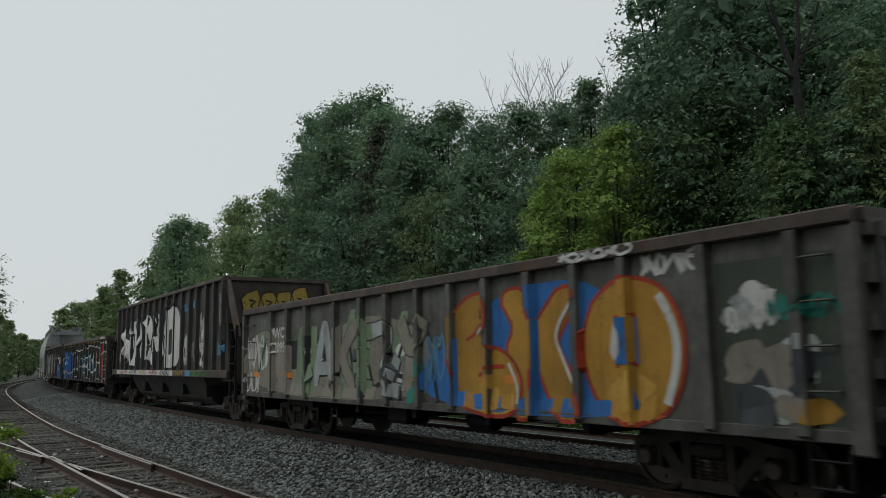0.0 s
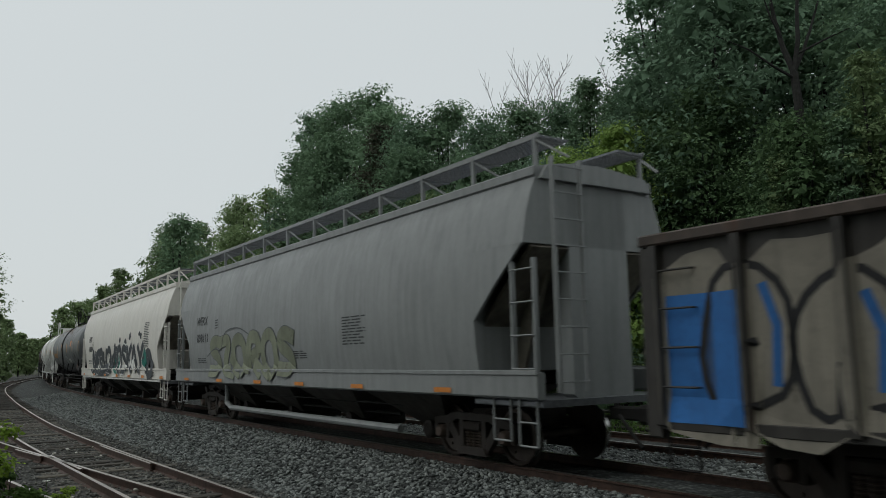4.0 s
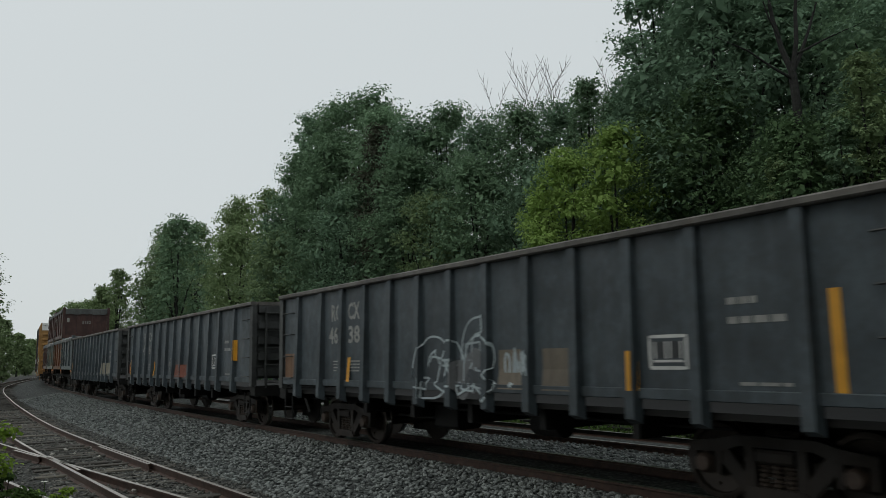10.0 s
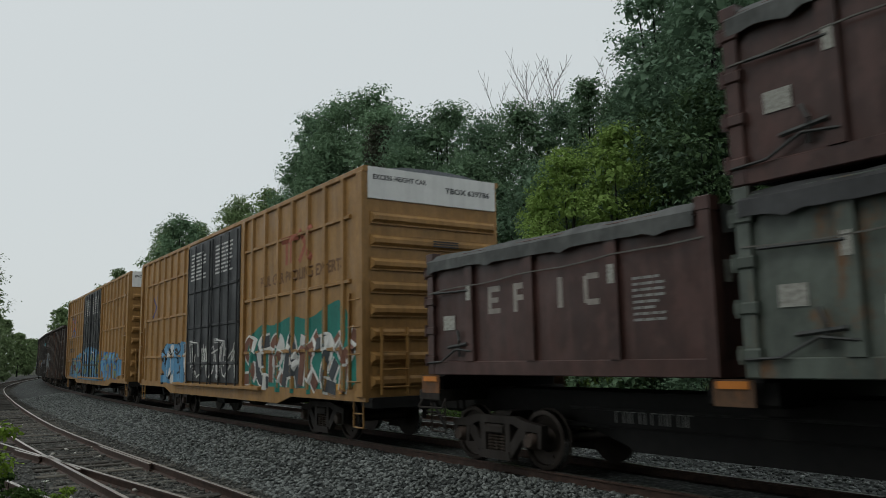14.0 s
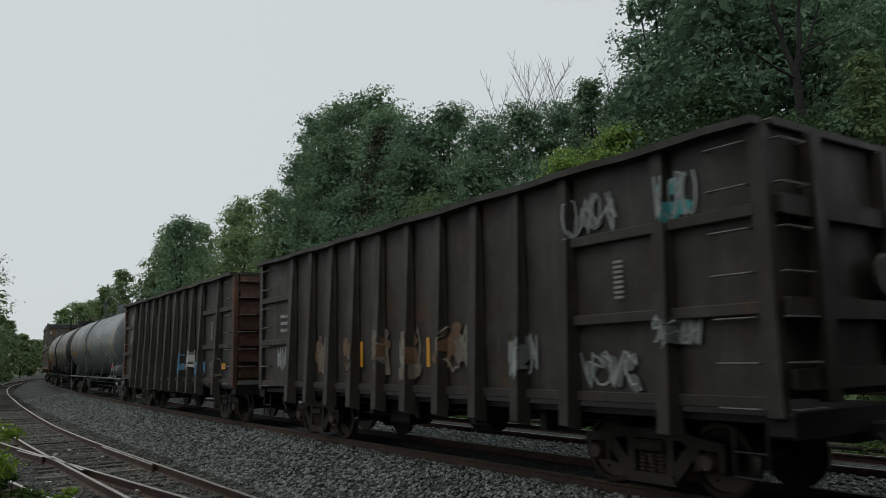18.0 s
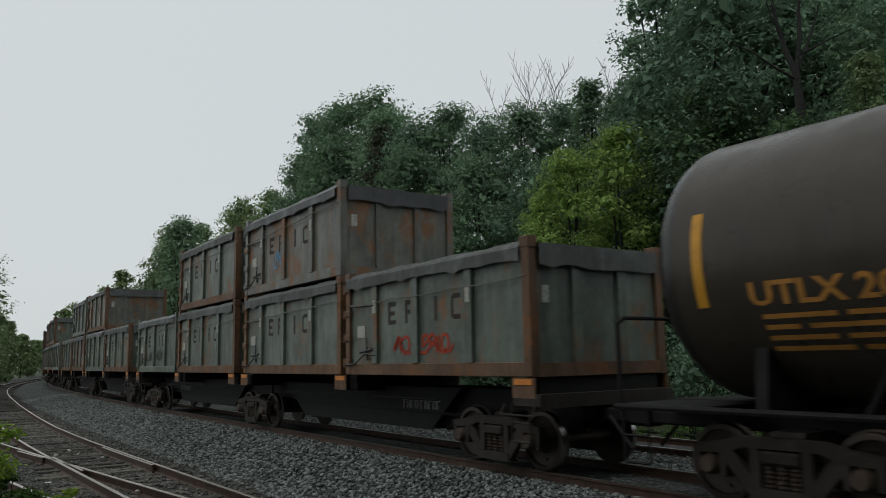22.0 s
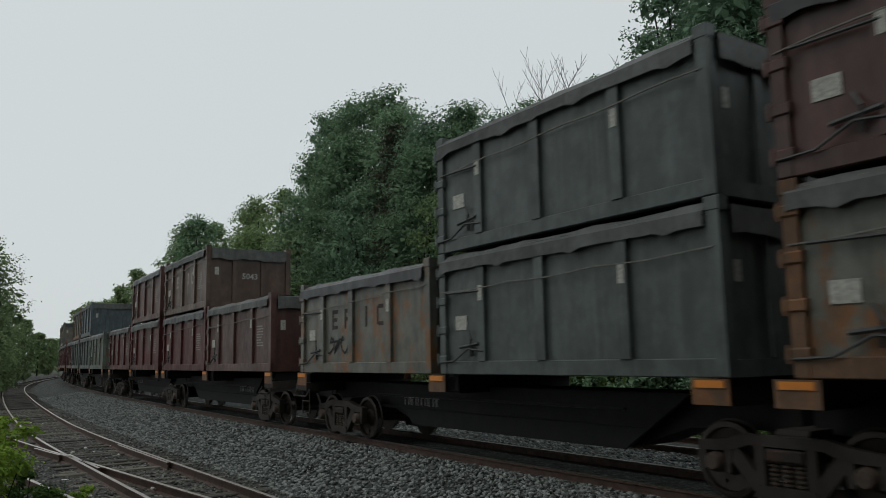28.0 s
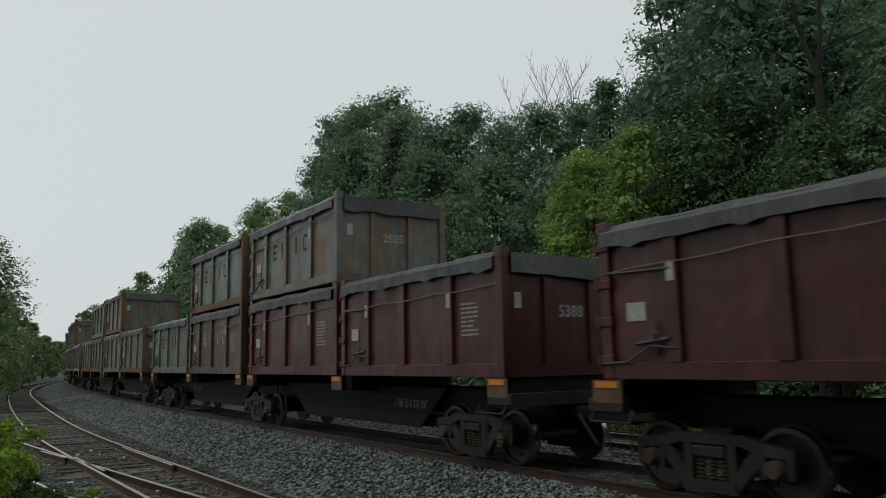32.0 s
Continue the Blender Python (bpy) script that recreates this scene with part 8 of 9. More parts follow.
part("placard_field", Build().slab([(xp, 1.44), (xp + 0.13, 1.58), (xp - 0.13, 1.58)], -1.470, -1.462), P_WHITE, car, "white lower half of the placard")
p = Paintwork(sk, 0.006)
p.stroke([(X(q), zc + z) for q, z in ((333.59, -0.60), (333.15, -0.60), (333.12, -0.92), (333.56, -0.92), (333.59, -0.60))], 0.035)
p.done("notice", P_WHITE, car, "white outlined notice")
Paintwork(sk, 0.005).rect(X(333.55), X(333.17), zc - 0.9, zc - 0.62).done("notice_field", P_INK, car)
Paintwork(sk, 0.005).bars(X(332.89), zc + 0.26, 0.42, 0.08, 1, 4).done("lettering", P_GOLD, car)
Paintwork(sk).text("UTLX 202704", X(345.3), zc - 0.5, 0.24, 2.15).done("lettering", P_GOLD, car)
p = Paintwork(sk)
p.bars(X(332.87), zc - 0.1, 1.1, 0.5, 9, 1).bars(X(338.0), zc - 0.72, 0.6, 0.18, 3, 2)
p.done("lettering", P_PALE, car, "rows of small pale stencilling")
car, sk, X, zc = tank_car("brown-black tank car with gold lettering", 347.9, 365.2, P_TANK_BROWN, P_TANK_BLACK, M_BLACK, (363.68, 361.1, 358.35, 355.1, 352.61, 349.5), 356.18, 355.3, 4.43, 1.63, plat=4.6, end_text="UTLX 204717", long_ends=True)
Paintwork(sk).text("UTLX 204717", X(363.1), zc - 0.56, 0.25, 2.4).done("lettering", P_GOLD, car)
p = Paintwork(sk)
p.bars(X(363.0), zc - 0.66, 2.2, 0.45, 3, 1).bars(X(360.5), zc + 0.15, 0.5, 0.4, 4, 2)
p.done("lettering", P_GOLD, car, "small gold stencilling")
p = Paintwork(sk)
p.bars(X(351.05), zc - 0.05, 1.2, 0.55, 9, 1)
p.done("lettering", P_PALE, car, "rows of small pale stencilling")


# ---- trees ----
def leaf_cloud(name, mat, centres, count, size, rng, droop=0.25, skin=0.55, core=(), core_n=0, core_size=0.0):
    """Many small leaves over a set of puffs (centre, radii)."""
    vol = np.array([c[1][0] * c[1][1] + c[1][2] * c[1][0] for c in centres])
    per = np.maximum(6, (count * vol / vol.sum()).astype(int))
    P = []
    N = []
    for (c, r), n in zip(centres, per):
        d = rng.normal(size=(n, 3))
        d /= np.linalg.norm(d, axis=1)[:, None]
        rad = skin + (1 - skin) * rng.random(n) ** 0.6
        rad *= 1 + 0.22 * rng.normal(size=n)
        P.append(np.array(c) + d * np.array(r) * rad[:, None])
        N.append(d)
    S = [np.full(sum(len(p) for p in P), size)]
    for c, r in core:
        k = max(8, core_n // len(core))
        d = rng.normal(size=(k, 3))
        d /= np.linalg.norm(d, axis=1)[:, None]
        P.append(np.array(c) + d * np.array(r) * (0.5 + 0.5 * rng.random(k))[:, None])
        N.append(d)
        S.append(np.full(k, core_size))
    P, N, S = np.vstack(P), np.vstack(N), np.concatenate(S)
    n = len(P)
    N = N * 0.7 + rng.normal(size=(n, 3)) * 0.45 + np.array([0, 0, 0.8])
    N /= np.linalg.norm(N, axis=1)[:, None]
    a = np.cross(N, rng.normal(size=(n, 3)))
    a /= np.linalg.norm(a, axis=1)[:, None] + 1e-9
    bvec = np.cross(N, a)
    sz = (S * (0.6 + 0.8 * rng.random(n)))[:, None]
    a2, b2 = a * sz, bvec * sz * 0.62
    tip = np.array([0, 0, -droop]) * sz
    quad = np.stack([P - a2, P + b2 * 0.9 + N * sz * 0.12, P + a2 + tip, P - b2 * 0.9 + N * sz * 0.12], axis=1).reshape(-1, 3)
    me = bpy.data.meshes.new(name)
    me.vertices.add(4 * n)
    me.vertices.foreach_set("co", quad.astype(np.float32).ravel())
    me.loops.add(4 * n)
    me.loops.foreach_set("vertex_index", np.arange(4 * n, dtype=np.int32))
    me.polygons.add(n)
    me.polygons.foreach_set("loop_start", np.arange(0, 4 * n, 4, dtype=np.int32))
    me.polygons.foreach_set("loop_total", np.full(n, 4, dtype=np.int32))
    me.materials.append(mat)
    me.update(calc_edges=True)
    me.validate()
    return me


def limb(b, a, d, length, r, rng, depth, tips, twig=0.0):
    """A tapering limb that forks."""
    p = Vector(a)
    d = Vector(d).normalized()
    k = 3
    for i in range(k):
        nd = (d + Vector(rng.normal(size=3)) * 0.16 + Vector((0, 0, 0.06))).normalized()
        q = p + nd * (length / k)
        b.tube(p, q, r * (1 - 0.22 * i), 6, r * (1 - 0.22 * (i + 1)))
        p, d = q, nd
    tips.append(tuple(p))
    if depth > 0:
        for _ in range(3 if depth > 1 else 2):
            side = Vector(rng.normal(size=3))
            side.z = abs(side.z) * 0.4
            limb(b, p, (d + side.normalized() * 0.8).normalized(), length * 0.68, max(r * 0.36, twig), rng, depth - 1, tips, twig)


def tree_meshes(seed, height, width, mat, leaf, low=0.25, bark=None, cover=1.6, most=14500, lobes=15, airy=0.0, shape=0.45):
    """Trunk and crown of a broad-leaved tree, standing at the origin: rounded boughs, each covered with leafy sprays."""
    rng = np.random.default_rng(seed)
    b = Build()
    tips = []
    r = 0.014 * height
    half = width / 2
    z0 = low * height
    ch = height - z0
    lobe = []
    for i in range(lobes):
        v = 0.08 + 0.92 * (i + 0.5) / lobes
        env = math.sqrt(max(0.03, 1 - ((v - shape) / (1 - shape if v > shape else shape * 1.5)) ** 2))
        lr = min(half, ch * 0.5) * (0.38 + 0.2 * rng.random()) * (0.75 + 0.25 * env)
        a = i * 2.399 + rng.random() * 0.8
        rr = max(0.0, half * env - lr * 0.8) * (0.55 + 0.45 * math.sqrt(rng.random()))
        lobe.append(((math.cos(a) * rr, math.sin(a) * rr, min(z0 + ch * v, height - lr * 0.75)), (lr, lr, lr * (0.75 + 0.15 * rng.random()))))
    fork = height * (0.26 + 0.1 * rng.random())
    b.tube((0, 0, -0.6), (0.1, 0, fork * 0.5), r * 1.25, 8, r)
    b.tube((0.1, 0, fork * 0.5), (0.1, 0.1, fork), r, 8, r * 0.85)
    for c, _ in lobe[::2]:
        mid = (c[0] * 0.45, c[1] * 0.45, max(fork, fork + (c[2] - fork) * 0.6))
        b.tube((0.1, 0.1, fork * 0.95), mid, r * 0.5, 6, r * 0.32)
        b.tube(mid, c, r * 0.32, 6, r * 0.1)
    trunk = b.mesh("trunk", bark or M_BARK, True)
    leaf = max(leaf, math.sqrt(cover * math.pi * half * ch * 0.5 / most))
    count = int(min(most, cover * math.pi * half * ch * 0.5 / (1.0 * leaf * leaf)))
    sprays = []
    for c, rad in lobe:
        n = 20 + int(10 * rng.random())
        for _ in range(n):
            d = rng.normal(size=3)
            d[2] = d[2] * 0.8 + 0.35
            d /= np.linalg.norm(d)
            pr = rad[0] * (0.22 + 0.22 * rng.random())
            q = np.array(c) + d * np.array(rad) * (0.74 + 0.34 * rng.random())
            if rng.random() > airy * 0.6:
                sprays.append((tuple(q), (pr * 1.2, pr * 1.2, pr * 0.48)))
    crown = leaf_cloud("crown", mat, sprays, int(count * 0.8), leaf, rng, core=[(c, (q[0] * 0.72, q[1] * 0.72, q[2] * 0.72)) for c, q in lobe], core_n=int(count * 0.16 * (1 - airy)), core_size=leaf * 2.4)
    return trunk, crown


def place_tree(meshes, p, scale, turn=0.0, label="", name="tree", group="wood beside the line"):
    t = thing(name, label, "tree" if "tree" in name else "shrub", group)
    for n, me in zip(("trunk", "crown"), meshes):
        part(n, me, None, t)
    t.matrix_basis = Matrix.LocRotScale(p, Euler((0, 0, turn)), scale)
    return t


# leaf, low, airy
KINDS = {
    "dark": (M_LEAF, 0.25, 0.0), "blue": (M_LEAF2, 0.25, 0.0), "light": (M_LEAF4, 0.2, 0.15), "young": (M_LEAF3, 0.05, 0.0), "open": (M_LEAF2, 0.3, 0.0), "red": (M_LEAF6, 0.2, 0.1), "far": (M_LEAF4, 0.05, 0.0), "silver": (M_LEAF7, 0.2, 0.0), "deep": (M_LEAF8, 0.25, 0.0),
}
BUSHES = [tree_meshes(9, 5, 5, M_LEAF, 0.1, 0.0), tree_meshes(10, 5, 5.4, M_LEAF4, 0.1, 0.0), tree_meshes(11, 5.5, 5, M_LEAF2, 0.1, 0.0)]
BACK_TREES = [tree_meshes(12, 14, 12, M_LEAF4, 0.2, 0.04), tree_meshes(13, 14, 11, M_LEAF, 0.2, 0.04)]
TALL_LABEL = "tall broad-leaved tree with a dense dark green crown"
LABELS = {"young": "young tree with yellow-green leaves at the wood's edge", "light": "feathery light green tree rising behind the line", "far": "distant hazy green tree beside the line"}


def at_view(px, off):
    """Spot at a given bearing (as a column of a 1568-wide view) and side distance from the main track; its ground height and range."""
    a = math.atan((px - 784) / 1360.0) - radians(0.3)
    best = min(np.arange(-30, 420, 0.25), key=lambda s: abs(math.atan2(*line(s, off)[:2]) - a))
    p = line(best, off)
    z = ground_z(best, off)
    return Vector((p.x, p.y, z)), math.hypot(p.x, p.y) * math.cos(a + radians(0.3))


def grow(i, px, off, py, half, kind, label="", name="tree", group="wood beside the line", depth=0.0, base=-0.6):
    """A tree of its own, by bearing, side distance from the line (or range), top and half width as angles."""
    if depth:
        p = Vector((math.tan(math.atan((px - 784) / 1360.0) - radians(0.3)) * depth, depth, base))
    else:
        p, depth = at_view(px, off)
    mat, low, airy = KINDS[kind]
    top = EYE[2] + (648.4 - 0.0192 * (px - 784) - py) / 1360.0 * depth
    h = top - p.z
    leaf = max(0.062, 2.2 / 1360.0 * depth)
    me = tree_meshes(100 + i, h, 2 * half / 1360.0 * depth, mat, leaf, low, airy=airy, lobes=min(26, int(9 + 4.6 * h / (2 * half / 1360.0 * depth))))
    place_tree(me, p, (1, 1, 1), i * 2.4, label or LABELS.get(kind, TALL_LABEL), name, group)


# bearing, side distance, top, half width, kind
WOOD = [
    (1320, 18, -70, 235, "blue"), (1490, 21, -120, 230, "open"), (1690, 18, -140, 220, "dark"), (1560, 27, -120, 180, "open"), (1250, 24, 20, 120, "open"),
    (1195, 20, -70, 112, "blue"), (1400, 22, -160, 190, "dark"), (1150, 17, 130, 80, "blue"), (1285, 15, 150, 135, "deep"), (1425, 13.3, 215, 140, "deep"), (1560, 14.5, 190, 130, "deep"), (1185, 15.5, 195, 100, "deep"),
    (1062, 18, 138, 66, "dark"), (1110, 18, 165, 70, "dark"), (1010, 20, 180, 92, "blue"), (935, 17, 186, 95, "dark"),
    (870, 17, 212, 92, "blue"), (800, 17.5, 186, 92, "dark"), (742, 16, 215, 95, "blue"), (850, 14.5, 290, 120, "dark"), (970, 14.5, 295, 120, "blue"),
    (660, 18, 160, 112, "dark"), (598, 16.5, 180, 88, "dark"), (560, 17, 205, 72, "blue"), (690, 16, 190, 95, "dark"), (680, 14.8, 225, 62, "red"), (730, 14.5, 270, 110, "dark"), (585, 14.8, 255, 90, "dark"), (538, 15.5, 275, 66, "dark"), (620, 13.6, 340, 90, "blue"), (505, 15, 360, 60, "blue"), (770, 13.4, 350, 80, "light"),
    (478, 16, 345, 46, "light"), (430, 16.5, 362, 60, "light"), (410, 17, 384, 46, "light"), (500, 13.8, 425, 80, "silver"), (425, 14.5, 420, 70, "light"),
    (318, 17, 394, 62, "dark"), (352, 17.5, 408, 44, "silver"), (292, 17, 412, 52, "silver"), (345, 14.5, 448, 66, "silver"),
    (232, 17, 446, 44, "silver"), (268, 17, 440, 40, "silver"), (203, 17, 468, 36, "silver"), (255, 14.5, 490, 55, "silver"), (196, 16, 500, 34, "silver"),
    (1100, 12.8, 226, 95, "young"), (1015, 12.3, 272, 90, "young"), (965, 12.2, 350, 55, "young"), (1395, 12.4, 288, 42, "light"), (1575, 13.5, 85, 75, "light"), (1520, 12.8, 215, 45, "dark"),
]
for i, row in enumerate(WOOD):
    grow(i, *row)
# the far bend: bearing, range, top, half width
for i, (px, depth, py, half) in enumerate(((112, 225, 560, 22), (138, 235, 548, 34), (166, 250, 546, 36), (192, 240, 536, 34), (184, 122, 520, 26), (214, 118, 492, 30))):
    grow(80 + i, px, 0, py, half, "far", "", "tree", "wood beside the line", depth)
rng0 = random.Random(5)
for i in range(30):
    s = -14 + i * 3.6 + rng0.uniform(-1.5, 1.5)
    off = rng0.uniform(11.0, 13.0)
    p = line(s, off, ground_z(s, off) - 0.2)
    k = rng0.uniform(0.6, 1.2)
    place_tree(BUSHES[i % 3], p, (k, k, k), i * 1.7, "dense green shrub under the trees", "shrub", "shrubs at the wood's edge")
for i in range(26):
    s = -18 + i * 2.6 + rng0.uniform(-1, 1)
    off = rng0.uniform(14.0, 18.0)
    p = line(s, off, ground_z(s, off) - 0.2)
    k = rng0.uniform(0.9, 1.3)
    place_tree(BUSHES[i % 3], p, (k, k, k), i * 1.3, "dense green shrub under the trees", "shrub", "shrubs at the wood's edge")
# the near side of the line, beyond the siding: bearing, range, top, half width, kind
NEAR_SIDE = [(-78, 42, 425, 84, "light"), (-48, 60, 520, 50, "light"), (-14, 75, 556, 36, "far"), (14, 115, 582, 22, "far"), (-40, 38, 600, 45, "light"), (-20, 52, 620, 30, "light"), (40, 150, 606, 20, "far"), (62, 190, 616, 20, "far"), (88, 200, 614, 24, "far"), (2, 80, 632, 18, "far"), (118, 210, 606, 30, "far"), (54, 170, 628, 18, "far")]
for i, (px, depth, py, half, kind) in enumerate(NEAR_SIDE):
    low = py > 595
    grow(60 + i, px, 0, py, half, kind, "shrub beside the curving siding" if low else "broad-leaved tree beside the curving siding", "shrub" if low else "tree", "growth beside the siding", depth)
# unseen trees added at the camera's back to block sky light from the train
for i, (x, y, k) in enumerate(((-9, -7, 0.9), (-3, -9.5, 1.0), (4, -10, 1.0), (10.5, -10, 1.0), (17, -14, 1.05), (24, -20, 1.1), (31, -27, 1.1), (-19, -9, 1.2), (-9, -13, 1.2), (8, -16, 1.2), (-6.5, -5.5, 1.1), (0.5, -7.5, 1.15), (7, -7.5, 1.2), (13.5, -9.5, 1.2), (-13, -4, 1.05), (20, -15, 1.2))):
    place_tree(BACK_TREES[i % 2], Vector((x, y, -0.7)), (k, k, k * 0.95), i * 1.3, "unseen broad-leaved tree added behind the camera to dim the light", "tree", "trees across the clearing")


def forked_tree():
    """The dark forked trunk that shows among the leaves."""
    rng = np.random.default_rng(21)
    p, depth = at_view(1437, 13.2)
    up = lambda py: EYE[2] + (636 - py) / 1360.0 * depth - p.z
    side = lambda px: (px - 1437) / 1360.0 * depth
    b = Build()
    tips = []

    def run(points, r0, r1):
        n = len(points) - 1
        for i in range(n):
            b.tube(points[i], points[i + 1], r0 + (r1 - r0) * i / n, 8, r0 + (r1 - r0) * (i + 1) / n)
        tips.append(points[-1])

    base = (side(1437), 0, up(128))
    run([(0.1, 0.1, -0.5), (0.05, 0.05, up(300)), (side(1440), 0, up(190)), base], 0.17, 0.125)
    run([base, (side(1424), 0.1, up(80)), (side(1412), 0.1, up(25)), (side(1405), 0.2, up(-50))], 0.105, 0.045)
    run([base, (side(1446), -0.1, up(70)), (side(1449), -0.1, up(10)), (side(1455), -0.2, up(-60))], 0.09, 0.04)
    run([base, (side(1462), 0.2, up(85)), (side(1482), 0.3, up(40)), (side(1505), 0.4, up(-20))], 0.07, 0.03)
    run([(side(1441), 0, up(95)), (side(1490), -0.2, up(72)), (side(1530), -0.3, up(55))], 0.04, 0.018)
    run([(side(1438), 0, up(140)), (side(1395), -0.3, up(125)), (side(1345), -0.5, up(95)), (side(1285), -0.6, up(70))], 0.05, 0.015)
    run([(side(1420), 0.05, up(60)), (side(1398), -0.1, up(20)), (side(1388), -0.1, up(-20))], 0.04, 0.018)
    limb(b, tips[1], (-0.3, 0, 1), 1.2, 0.03, rng, 1, tips)
    limb(b, tips[4], (1.0, 0, 0.4), 0.8, 0.015, rng, 1, tips)
    puffs = [((t[0], t[1], t[2]), (0.55, 0.5, 0.3)) for t in tips[3:]]
    place_tree((b.mesh("trunk", M_BARK, True), leaf_cloud("crown", M_LEAF2, puffs, 1500, 0.07, rng)), p, (1, 1, 1), 0.0, "tree with a dark forked trunk and thin crown")


def dead_tree(px, off, py, seed, spread=1.0, stems=5):
    """A bare tree: slender upright limbs that fork into a fan of twigs."""
    rng = np.random.default_rng(seed)
    p, depth = at_view(px, off)
    h = EYE[2] + (645 - py) / 1360.0 * depth - p.z
    b = Build()
    b.tube((0, 0, -0.3), (0, 0, h * 0.62), 0.14, 7, 0.075)

    def shoot(a, d, length, r, level):
        a, d = Vector(a), Vector(d).normalized()
        for i in range(4):
            d = (d + Vector(rng.normal(size=3)) * 0.07 + Vector((0, 0, 0.05))).normalized()
            q = a + d * length / 4
            b.tube(a, q, r * (1 - 0.2 * i) + 0.005, 5, r * (0.8 - 0.2 * i) + 0.005)
            a = q
            if level and i > 0:
                for side in (-1, 1):
                    away = Vector((side * rng.uniform(0.4, 1.3), rng.normal() * 0.6, 0.8)).normalized()
                    shoot(a, d * 0.6 + away * 0.6, length * rng.uniform(0.25, 0.42), r * 0.5, level - 1)

    for i in range(stems):
        u = (i - (stems - 1) / 2) / max(1, stems - 1) * 2
        shoot((0, 0, h * (0.55 + 0.02 * i)), (u * 0.42 * spread, 0.15 * rng.normal(), 1.0), h * (0.30 - 0.06 * abs(u)) * (0.9 + 0.1 * rng.random()), 0.03, 2)
    t = thing("dead_tree", "bare dead tree with fine grey twigs", "tree", "wood beside the line")
    part("trunk", b.mesh("trunk", M_DEAD, True), None, t)
    t.matrix_basis = Matrix.Translation(p)


forked_tree()
dead_tree(978, 20, 76, 31, 0.9, 5)
dead_tree(905, 19.5, 140, 32, 0.9, 3)
dead_tree(1078, 21, 84, 33, 0.5, 3)


# ---- near shrubs, weeds and loose stone ----
def leafy_shrub(name, label, puffs, count, size, mat, p, seed, stems=7):
    rng = np.random.default_rng(seed)
    b = Build()
    for c, r in puffs[:stems]:
        b.tube((c[0] * 0.3, c[1] * 0.3, -0.3), (c[0], c[1], c[2]), 0.012, 5, 0.006)
    t = thing(name, label, "shrub", "growth beside the siding")
    part("stem", b, M_BARK, t)
    part("crown", leaf_cloud("crown", mat, puffs, count, size, rng, skin=0.35), None, t)
    t.matrix_basis = Matrix.Translation(p)


def shrub_puffs(seed, n, rx, ry, h, r):
    q = random.Random(seed)
    return [((q.uniform(-rx, rx), q.uniform(-ry, ry), h * (0.15 + 0.8 * q.random())), (r * q.uniform(0.7, 1.2), r * q.uniform(0.7, 1.2), r * q.uniform(0.5, 0.8))) for _ in range(n)]


def by_view(px, depth, z):
    return Vector((math.tan(math.atan((px - 784) / 1360.0) - radians(0.3)) * depth, depth, z))


leafy_shrub("shrub", "bright yellow-green leafy shrub beside the siding", shrub_puffs(1, 34, 0.62, 0.6, 1.75, 0.22), 3000, 0.05, M_LEAF5, by_view(-62, 11.6, -0.5), 1)
leafy_shrub("shrub", "bright yellow-green leafy shrub beside the siding", shrub_puffs(2, 22, 0.5, 0.5, 1.2, 0.2), 1700, 0.045, M_LEAF5, by_view(-52, 10.6, -0.5), 2)
leafy_shrub("weeds", "low green weeds growing among the stones", shrub_puffs(3, 24, 0.55, 0.35, 0.34, 0.12), 1500, 0.035, M_WEED, by_view(50, 12.2, -0.5), 3)
leafy_shrub("weeds", "low green weeds growing among the stones", shrub_puffs(4, 12, 0.4, 0.3, 0.22, 0.1), 700, 0.03, M_LEAF5, by_view(100, 12.9, -0.48), 4)
leafy_shrub("weeds", "tall green weed stalks beside the rails", shrub_puffs(5, 10, 0.2, 0.2, 0.6, 0.09), 600, 0.035, M_WEED, by_view(28, 12.6, -0.48), 5)


def flower(p):
    t = thing("wildflower", "small white wildflower in bloom among weeds", "flower")
    part("stem", Build().tube((0, 0, 0), (0, 0, 0.3), 0.006, 5), M_WEED, t)
    b = Build()
    for i in range(8):
        a = i * math.pi / 4
        b.add([(0, 0, 0.3), (0.05 * math.cos(a - 0.3), 0.05 * math.sin(a - 0.3), 0.315), (0.07 * math.cos(a), 0.07 * math.sin(a), 0.31), (0.05 * math.cos(a + 0.3), 0.05 * math.sin(a + 0.3), 0.315)], [(0, 1, 2, 3)])
    part("bloom", b, plain("petal", (0.7, 0.72, 0.66), 0.6), t)
    t.matrix_basis = Matrix.Translation(p)


flower(by_view(100, 13.3, -0.5))


def verge_weeds():
    """Low green growth along the fence and under the trees."""
    rng = np.random.default_rng(9)
    puffs = []
    for s in np.arange(-10, 60, 0.45):
        off = 6.9 + rng.random() * 2.6
        p = line(s, off, ground_z(s, off) + 0.1 + 0.35 * rng.random())
        puffs.append(((p.x, p.y, p.z), (0.45, 0.45, 0.3 + 0.25 * rng.random())))
    ob = new("verge_weeds", leaf_cloud("verge_weeds", M_WEED, puffs, 26000, 0.05, rng, skin=0.3))
    tagged(ob, "low green weeds along the fence and track edge", "weeds", kind="stuff")
    puffs = []
    for s in np.arange(26, 110, 0.7):
        off = -8.6 - rng.random() * 2.5 - 0.0
        p = line(s, off_spur(s) - 2.6 - rng.random() * 2.0 if s < 45 else off, -0.35 + 0.25 * rng.random())
        puffs.append(((p.x, p.y, p.z), (0.7, 0.7, 0.45)))
    ob = new("siding_weeds", leaf_cloud("siding_weeds", M_WEED, puffs, 12000, 0.09, rng, skin=0.3))
    tagged(ob, "low green weeds beside the curving siding", "weeds", kind="stuff")


verge_weeds()


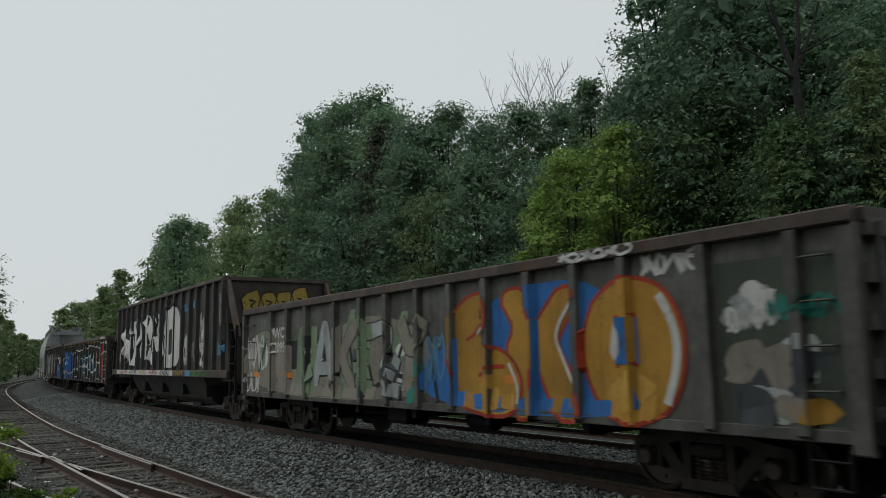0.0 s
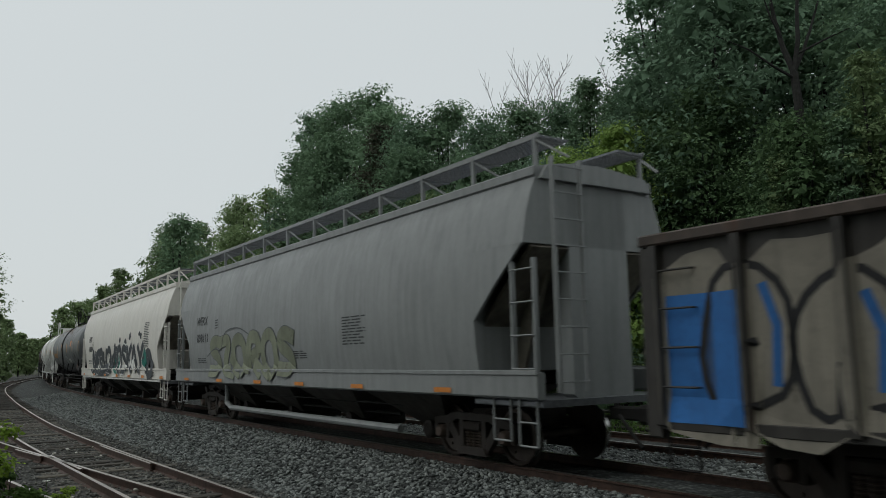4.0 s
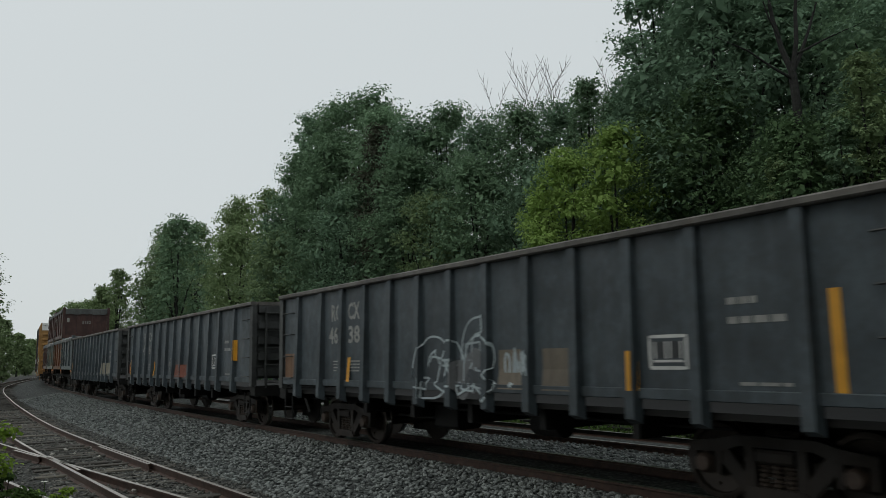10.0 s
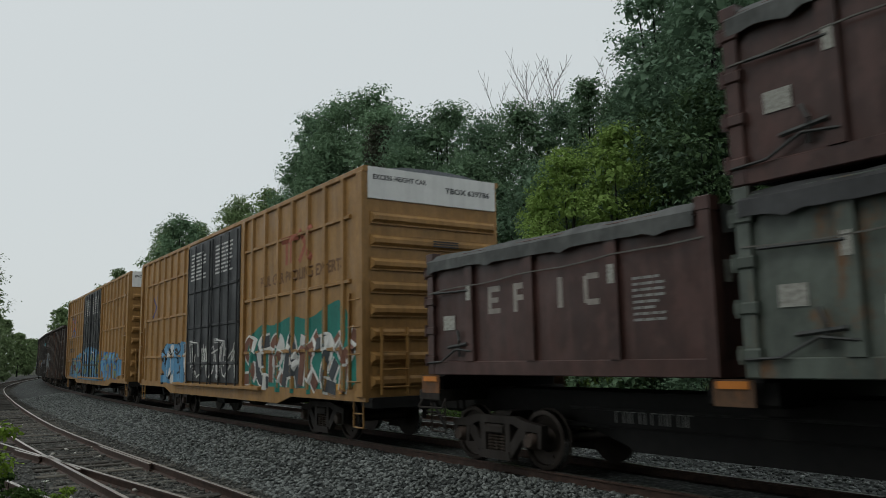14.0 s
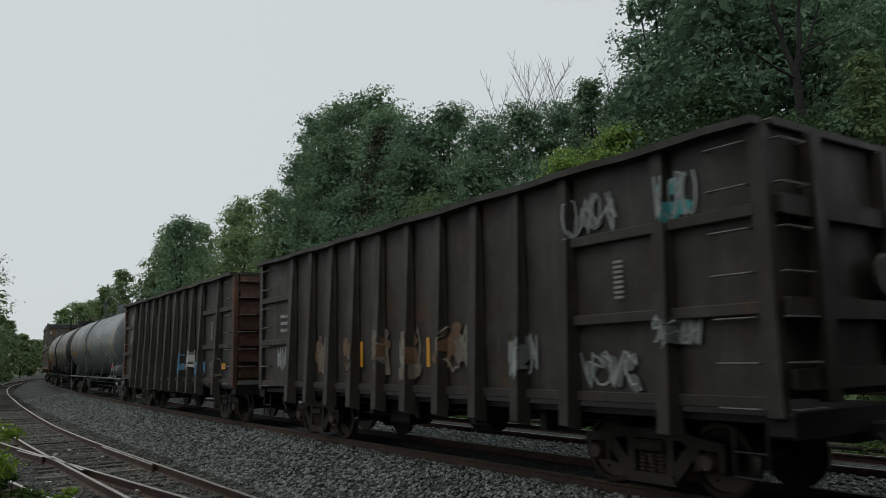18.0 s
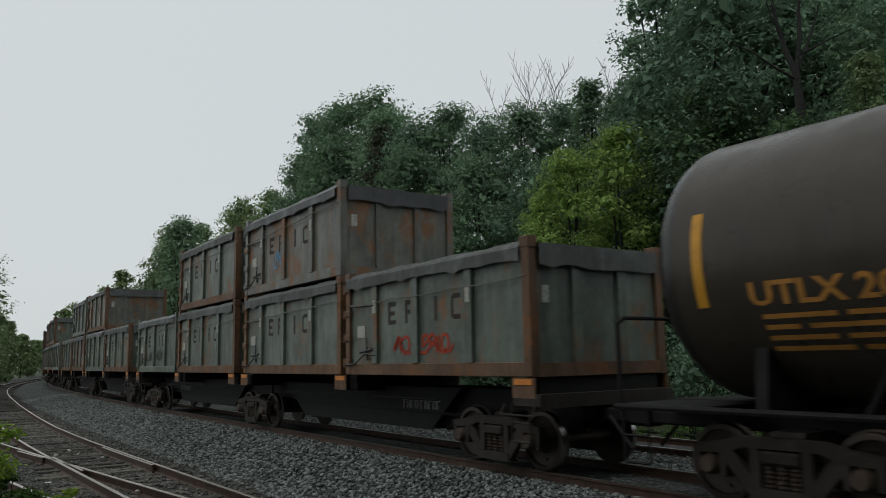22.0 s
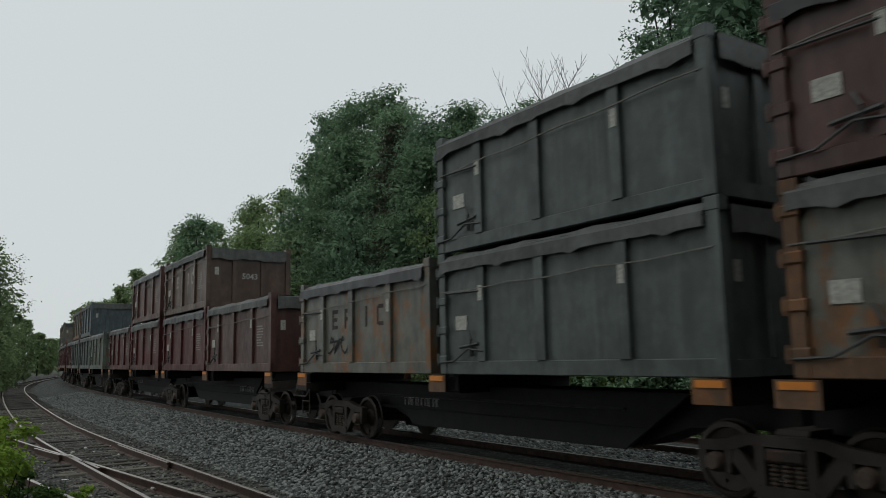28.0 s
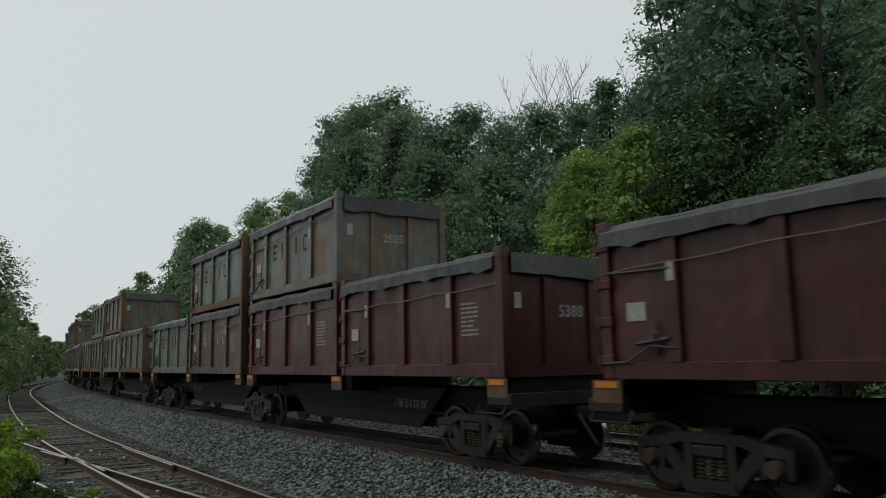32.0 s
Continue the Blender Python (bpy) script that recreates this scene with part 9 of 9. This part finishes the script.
def scatter_stones(name, label, mat, spots, size, seed):
    """Broken stones, each a rough six-cornered lump."""
    rng = np.random.default_rng(seed)
    P = np.array(spots)
    n = len(P)
    base = np.array([(1, 0, 0), (-1, 0, 0), (0, 1, 0), (0, -1, 0), (0, 0, 1), (0, 0, -1), (0.6, 0.6, 0.5), (-0.6, -0.6, 0.45)])
    tri = np.array([(6, 0, 2), (6, 2, 4), (6, 4, 0), (7, 1, 3), (7, 3, 4), (7, 4, 1), (4, 2, 1), (4, 3, 0), (5, 2, 0), (5, 1, 2), (5, 3, 1), (5, 0, 3)])
    sz = size * (0.55 + 0.9 * rng.random((n, 1, 1)))
    V = base[None] * (0.6 + 0.6 * rng.random((n, 8, 3))) * sz * np.array([1.15, 0.95, 0.7])
    a, c = rng.random(n) * 6.28, rng.normal(size=n) * 0.5
    ca, sa, cc, sc_ = np.cos(a), np.sin(a), np.cos(c), np.sin(c)
    x, y, z = V[..., 0], V[..., 1], V[..., 2]
    y, z = y * cc[:, None] - z * sc_[:, None], y * sc_[:, None] + z * cc[:, None]
    x, y = x * ca[:, None] - y * sa[:, None], x * sa[:, None] + y * ca[:, None]
    V = np.stack([x, y, z], -1) + P[:, None]
    F = (tri[None] + (np.arange(n) * 8)[:, None, None]).reshape(-1, 3)
    me = bpy.data.meshes.new(name)
    me.vertices.add(8 * n)
    me.vertices.foreach_set("co", V.astype(np.float32).ravel())
    m = len(F)
    me.loops.add(3 * m)
    me.loops.foreach_set("vertex_index", F.astype(np.int32).ravel())
    me.polygons.add(m)
    me.polygons.foreach_set("loop_start", np.arange(0, 3 * m, 3, dtype=np.int32))
    me.polygons.foreach_set("loop_total", np.full(m, 3, dtype=np.int32))
    me.materials.append(mat)
    me.update(calc_edges=True)
    tagged(new(name, me), label, "ballast", kind="stuff")


def stone_spots(seed, count, s0, s1, o0, o1, power=1.6, lift=0.012):
    rng = np.random.default_rng(seed)
    out = []
    for _ in range(count):
        s = s0 + (s1 - s0) * rng.random() ** power
        o = o0 + (o1 - o0) * rng.random()
        p = line(s, o, ground_z(s, o) + lift * (0.3 + rng.random()))
        out.append((p.x, p.y, p.z))
    return out


scatter_stones("ballast_shoulder", "grey broken ballast stones beside the main track", M_STONE, stone_spots(1, 24000, 3, 58, -3.9, -0.85, 1.7), 0.041, 1)
scatter_stones("ballast_between", "grey broken ballast stones between the two main tracks", M_STONE, stone_spots(2, 9000, -4, 26, 0.9, 3.7), 0.042, 2)
scatter_stones("ballast_siding", "dusty stones and cinders among the siding's ties", stone_mat("dusty_stone", (0.035, 0.035, 0.031), (0.21, 0.21, 0.19)), stone_spots(3, 13000, 9, 44, -9.5, -3.7, 1.8), 0.034, 3)
scatter_stones("pale_stones", "a few pale chalky stones beside the turnout", plain("pale_stone", (0.5, 0.48, 0.44), 0.8), stone_spots(4, 20, 11, 34, -7.2, -4.6, 1.2, 0.06), 0.045, 4)


# ---- what moves ----
def rolling(q, base):
    """Poses of a vehicle whose middle is q metres behind the train's mark, on pivots base metres apart."""
    rows = []
    for t in range(33):
        s = q - travelled(t)
        a, b = line(s - base / 2), line(s + base / 2)
        d = a - b
        rows.append((float(t), Matrix.LocRotScale((a + b) / 2, Euler((0, 0, math.atan2(d.y, d.x))), None)))
    return rows


def turning(q, d):
    """A wheelset's turn about its axle while it rolls by."""
    ts = [0.0]
    t = 0.0
    while t < 32.0:
        near = -12 < q - travelled(t) < 42
        t += 1 / 30 if near else 1.0
        ts.append(min(32.0, round(t * 30) / 30))
    rows, a, last = [], 0.0, 0.0
    for t in sorted(set(ts)):
        gone = travelled(t) - travelled(last)
        a += gone / 0.457 if t - last < 0.05 else 0.0
        last = t
        rows.append((t, Matrix.LocRotScale((d, 0, 0.457), Euler((0, a % (2 * math.pi), 0)), None)))
    return rows


def motions():
    for ob, q, base in TRAIN:
        walk(ob, rolling(q, base))
    for ob, q, d in WHEELS:
        walk(ob, turning(q - d, d))


motions()
